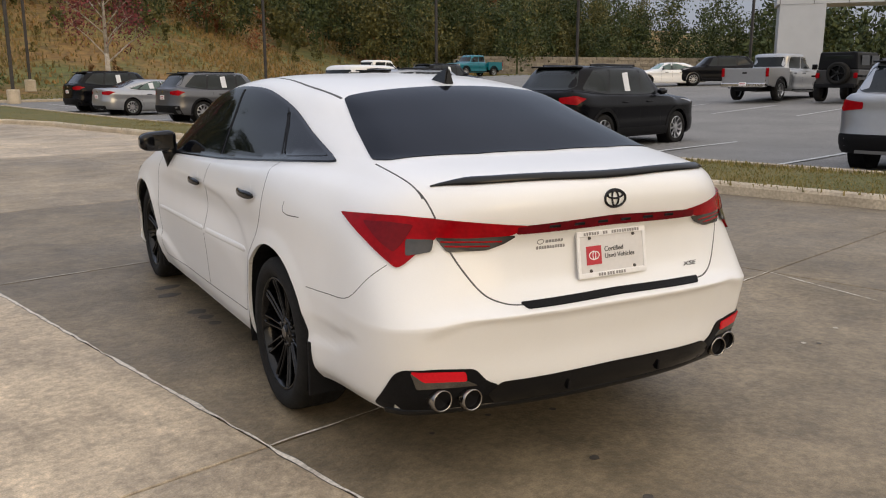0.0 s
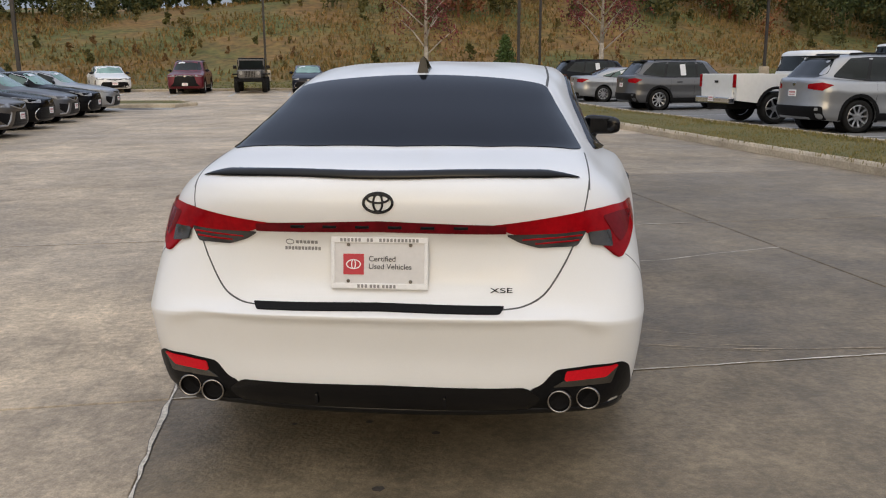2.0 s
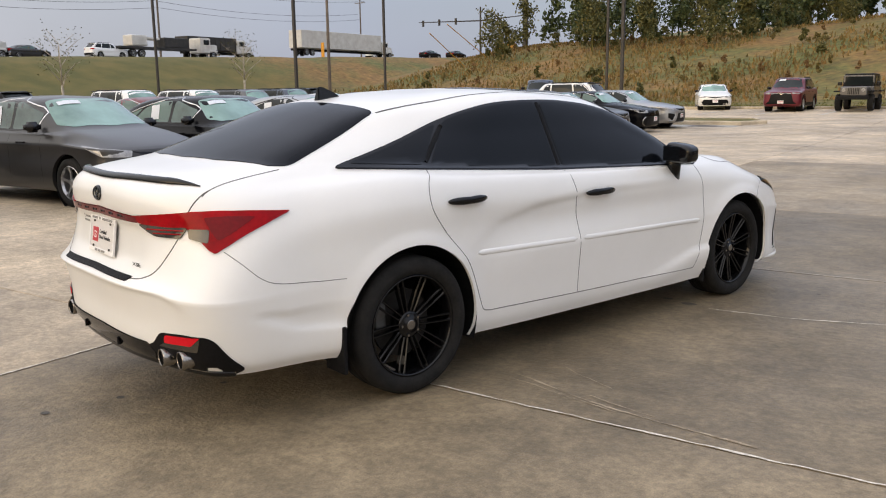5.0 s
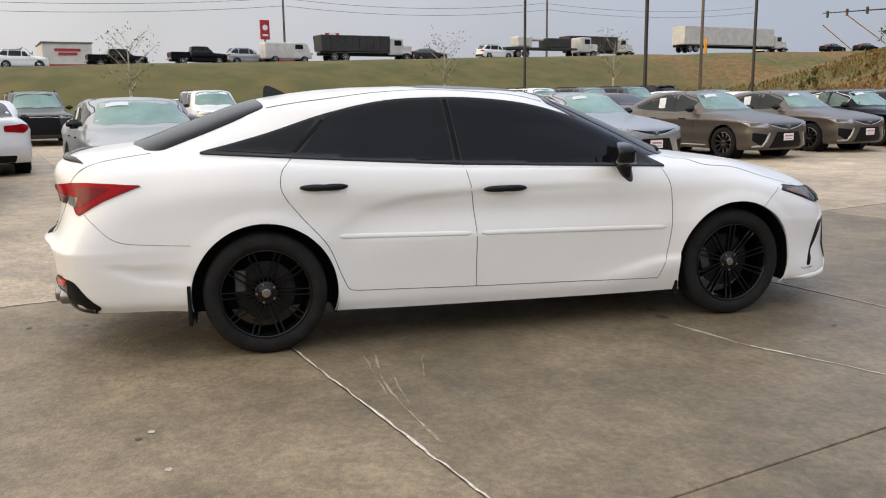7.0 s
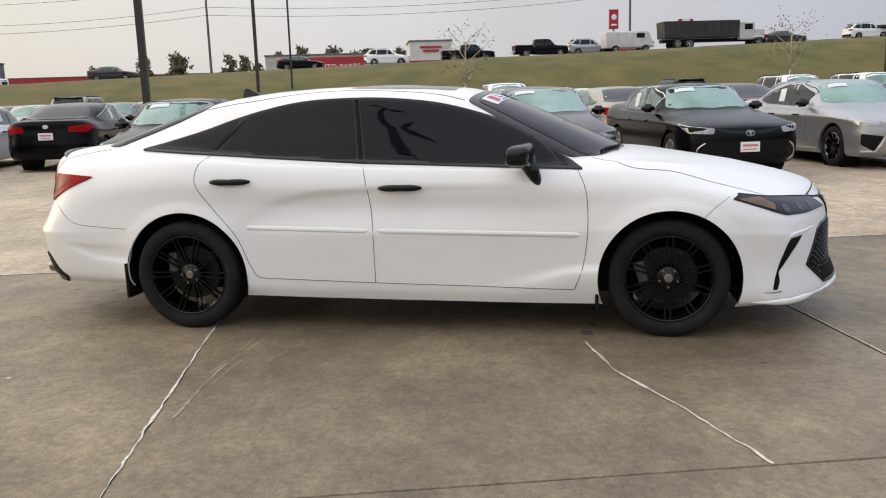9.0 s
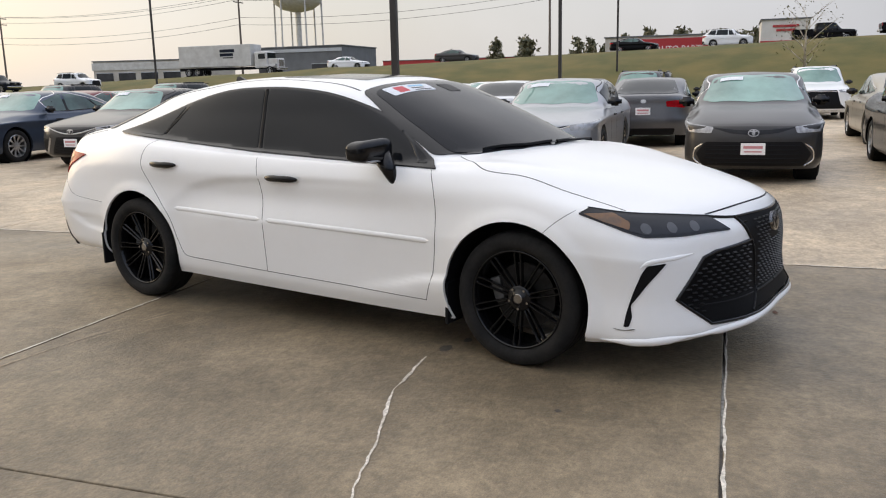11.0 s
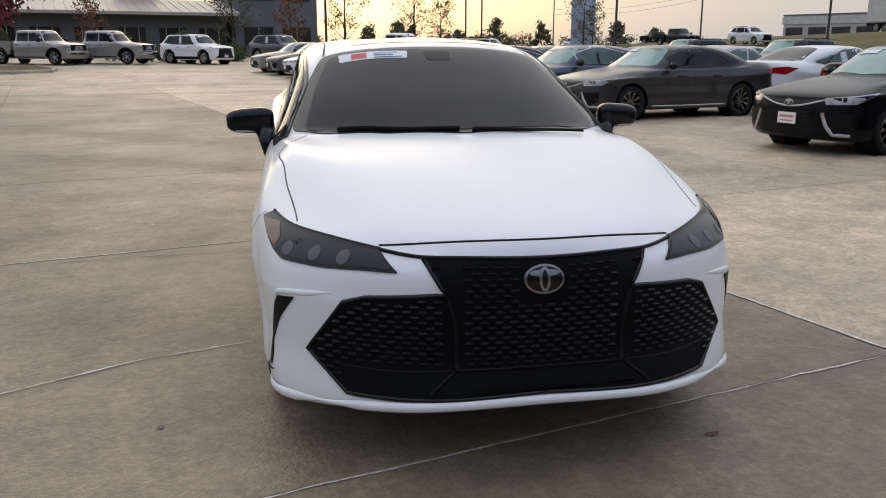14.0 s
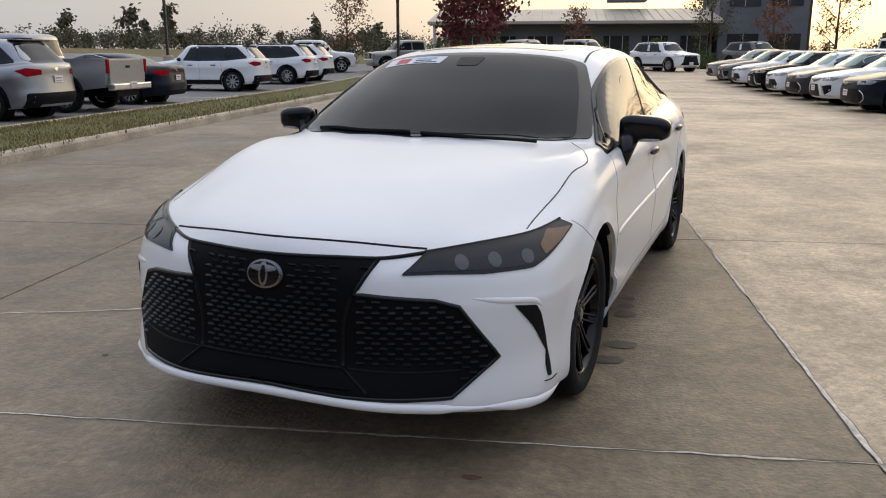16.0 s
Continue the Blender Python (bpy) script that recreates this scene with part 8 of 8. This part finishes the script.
parts_shop = shop("auto_shop", place(-112, -5.2, 90, -2.3), 15.6, 14, 5.0, M["wall_pale"], "pale shop with a broad red fascia", (M["sign_red"], 2.6, .1, .72), [(5.5, 1.4, 3, 1.6)])
words("sign_letters", "AUTO PARTS", 1.05, Matrix.Translation((-1.0, -.15, 3.2)) @ Euler((math.pi / 2, 0, 0)).to_matrix().to_4x4(), M["plate_white"], parts_shop)
part("sign_oval", lathe([(0, .75), (.06, .7), (.08, .01)], 24), M["plate_white"], parts_shop).matrix_basis = Matrix.Translation((-2.6, -.15, 3.5)) @ Euler((0, 0, -math.pi / 2)).to_matrix().to_4x4() @ Matrix.Diagonal((1, 1.3, .6, 1))
food = shop("diner", place(-112, 9.8, 90, -.6), 5.8, 9, 4.4, M["wall_white"], "white diner with a red awning band", (M["sign_red"], .7, 2.4, 1.02), [(-1.8, 1.0, 2.4, 1.2), (1.8, 1.0, 2.4, 1.2)])
for z, w in ((3.8, 3.6), (3.3, 2.6)):
    part("sign_bar", box_bm(0, -.06, z, w * .85, .1, .28), M["sign_red"], food)
shop("kiosk", place(-108, 33.5, 90, -1.4), 10, 7, 2.8, M["wall_pale"], "low building with a red roof edge", (M["sign_red"], 1.3, .0, 1.02))
shop("warehouse", place(-120, -64, 90), 15, 14, 5.2, M["wall_grey"], "dark grey metal warehouse", (M["panel_grey"], .5, .1, 1.0), [(-6, 1.5, 4, 2.2), (4, 1.5, 4, 2.2)])
shop("flat_roofed_shop", place(-112, -88, 100), 20, 12, 4.2, M["wall_pale"], "long low flat-roofed shop", (M["truck_white"], 1.2, .0, 1.02), [(-8 + 4 * k, 1.6, 3, 1.8) for k in range(5)])
shop("red_shop", place(-200, -53, 90), 60, 12, 4.7, M["sign_red"], "long red-fronted store in the distance", None, [(-15, 1.5, 8, 2), (10, 1.5, 8, 2)])
for u, v, z0, z1, w, label in ((-118, 37.5, 4.7, 7.5, 1.4, "tall red petrol-station pole sign"), (-135, 55, 5, 6.8, 2.6, "small red roadside pole sign")):
    s_ = empty("pole_sign", place(u, v, 90))
    tagged(s_, label, "sign")
    part("post", tube_bm((0, 0, -.2), (0, 0, z0), .15, .15, 8), M["wall_grey"], s_)
    part("sign_panel", box_bm(0, 0, (z0 + z1) / 2, w, .35, z1 - z0, bevel=.05), M["sign_red"], s_)
    part("sign_mark", lathe([(0, w * .3), (.02, w * .3), (.03, .01)], 10), M["plate_white"], s_).matrix_basis = Matrix.Translation((0, -.2, (z0 + z1) / 2 + .3)) @ Euler((0, 0, -math.pi / 2)).to_matrix().to_4x4()
    part("sign_bar", box_bm(0, -.19, z0 + .6, w * .6, .03, .25), M["plate_white"], s_)

# the pale blue pylon and its fence
pyl = empty("sign_pylon", place(-52.1, -72, 30))
tagged(pyl, "tall plain pale blue sign pylon", "pylon")
part("shaft", box_bm(0, 0, 9, 3.6, 1.2, 18, bevel=.05), M["pylon"], pyl)
part("plinth", box_bm(0, 0, .5, 4.2, 1.8, 1.0, bevel=.05), M["wall_grey"], pyl)
fence = empty("fence", place(-54, -68, 40))
tagged(fence, "dark metal rail fence by the pylon", "fence")
for k in range(25):
    part("picket", box_bm(-6 + .5 * k, 0, .9, .04, .04, 1.8), M["bronze_post"], fence)
for z in (.3, 1.6):
    part("rail", box_bm(0, 0, z, 12.2, .05, .06), M["bronze_post"], fence)

# the water tower
tow = empty("water_tower", Matrix.Translation((*lot(-259, -139), 0)))
tagged(tow, "pale water tower on legs in the distance", "water tower")
part("tank", lathe([(27, .5), (28, 5), (30, 8), (33, 9), (37, 9), (40, 6), (42, .2)], 28), M["truck_white"], tow, "", True).matrix_basis = Euler((0, -math.pi / 2, 0)).to_matrix().to_4x4()
for k in range(6):
    a = k * math.pi / 3
    part("leg", tube_bm((8.5 * math.cos(a), 8.5 * math.sin(a), 0), (8.2 * math.cos(a), 8.2 * math.sin(a), 31), .35, .3, 8), M["truck_white"], tow)
part("riser", tube_bm((0, 0, 0), (0, 0, 28), 1.0, 1.0, 12), M["truck_white"], tow)

# the low building behind the tail of the row
low = empty("office_building", place(-3.5, -70, 180))
tagged(low, "low grey office building with a pale tan metal roof", "building")
part("wall", box_bm(-2, 7, 1.8, 23, 14, 3.7), M["wall_grey"], low)
roof = bmesh.new()
rv = [roof.verts.new(p) for p in ((-14.8, -1.6, 3.6), (10.4, -1.6, 3.6), (10.4, 7, 5.0), (-14.8, 7, 5.0), (10.4, 15.6, 3.6), (-14.8, 15.6, 3.6), (-14.8, -1.6, 3.35), (10.4, -1.6, 3.35), (10.4, 15.6, 3.35), (-14.8, 15.6, 3.35))]
for f in ((0, 1, 2, 3), (3, 2, 4, 5), (6, 7, 1, 0), (5, 4, 8, 9), (1, 7, 8, 4, 2), (0, 3, 5, 9, 6)):
    roof.faces.new([rv[i] for i in f])
bmesh.ops.recalc_face_normals(roof, faces=roof.faces)
roof_ob = part("roof", roof, M["roof_tan"], low, "pale tan standing-seam roof")
for k in range(32):
    x = -14.4 + .8 * k
    part("roof_seam", tube_bm((x, -1.6, 3.63), (x, 7, 5.03), .03, .03, 4), M["roof_tan"], roof_ob)
for k in range(7):
    win = part("window", box_bm(-11.5 + 3.3 * k, -.03, 1.6, 2.2, .1, 1.5), M["dark_window"], low)
    for dx in (-.55, .55):
        part("mullion", box_bm(-11.5 + 3.3 * k + dx, -.09, 1.6, .06, .05, 1.5), M["panel_grey"], win)
    part("sill", box_bm(-11.5 + 3.3 * k, -.1, .82, 2.4, .15, .08), M["panel_grey"], win)
for x in (-14.2, -13.0):
    part("porch_post", tube_bm((x, -1.3, 0), (x, -1.3, 3.4), .15, .15, 10), M["wall_pale"], low)
part("tower_block", box_bm(14.2, 5, 4.0, 7.6, 9, 8.0, bevel=.04), M["wall_grey"], low, "two-storey grey block")
for x in (12.5, 16.0):
    for z in (1.7, 5.6):
        win = part("window", box_bm(x, .47, z, 2.6, .1, 1.6), M["dark_window"], low)
        part("mullion", box_bm(x, .41, z, .06, .05, 1.6), M["panel_grey"], win)
part("roof_unit", box_bm(3, 7, 6.4, 3.6, 2.4, 1.6, bevel=.05), M["wall_grey"], low, "boxy rooftop unit")

# the showroom portal and stone terraces beyond the right-hand lot
por = empty("showroom", place(62, 16.6, -62))
tagged(por, "grey-panelled showroom front with a tall square portal", "building")
for x, w in ((-8, 3.0), (2.2, 3.4)):
    part("portal_leg", box_bm(x, 0, 4.5, w, 3.2, 9.2), M["panel_grey"], por)
part("portal_beam", box_bm(-2.9, 0, 7.2, 13.6, 3.3, 4.4), M["panel_grey"], por)
for k in range(7):
    part("panel_joint", box_bm(-9.5 + 2.2 * k, -1.66, 7.2, .05, .04, 4.4), M["wall_grey"], por)
for z in (5.6, 6.8, 8.0):
    part("panel_joint", box_bm(-2.9, -1.66, z, 13.6, .04, .05), M["wall_grey"], por)
part("side_wall", box_bm(13, 6, 3.5, 16, 12, 7.2), M["panel_grey"], por)
for k in range(5):
    part("window", box_bm(6.5 + 3 * k, -.05, 2.2, 2.6, .12, 3.4), M["dark_window"], por)
for tier, (dv, z0) in enumerate(((0, .0), (2.2, .75), (4.4, 1.5))):
    wall = empty("terrace_wall", place(88, 52 + dv, -24))
    tagged(wall, "dry-laid tan stone terrace wall", "wall", "stone terraces", kind="structure")
    for row_ in range(2):
        for k in range(44):
            st = part("stone", box_bm(0, 0, 0, .95, .5, .36, bevel=.04), M["stone"], wall) if (row_ == 0 and k == 0 and tier == 0) else new("stone", stone_mesh)
            stone_mesh = st.data
            st.parent = wall
            st.matrix_basis = pose(-24 + k * 1.0 + .5 * row_, .04 * ((k * 7) % 3), z0 + .18 + .37 * row_, 0, 0, ((k * 13) % 5) - 2)
shop("house", place(30, 118, 180), 16, 10, 5.0, M["wall_pale"], "pale house among the trees on the hill", None, [(-4, 2.5, 2, 1.6), (4, 2.5, 2, 1.6)], roof=M["roof_tan"], kind="house")
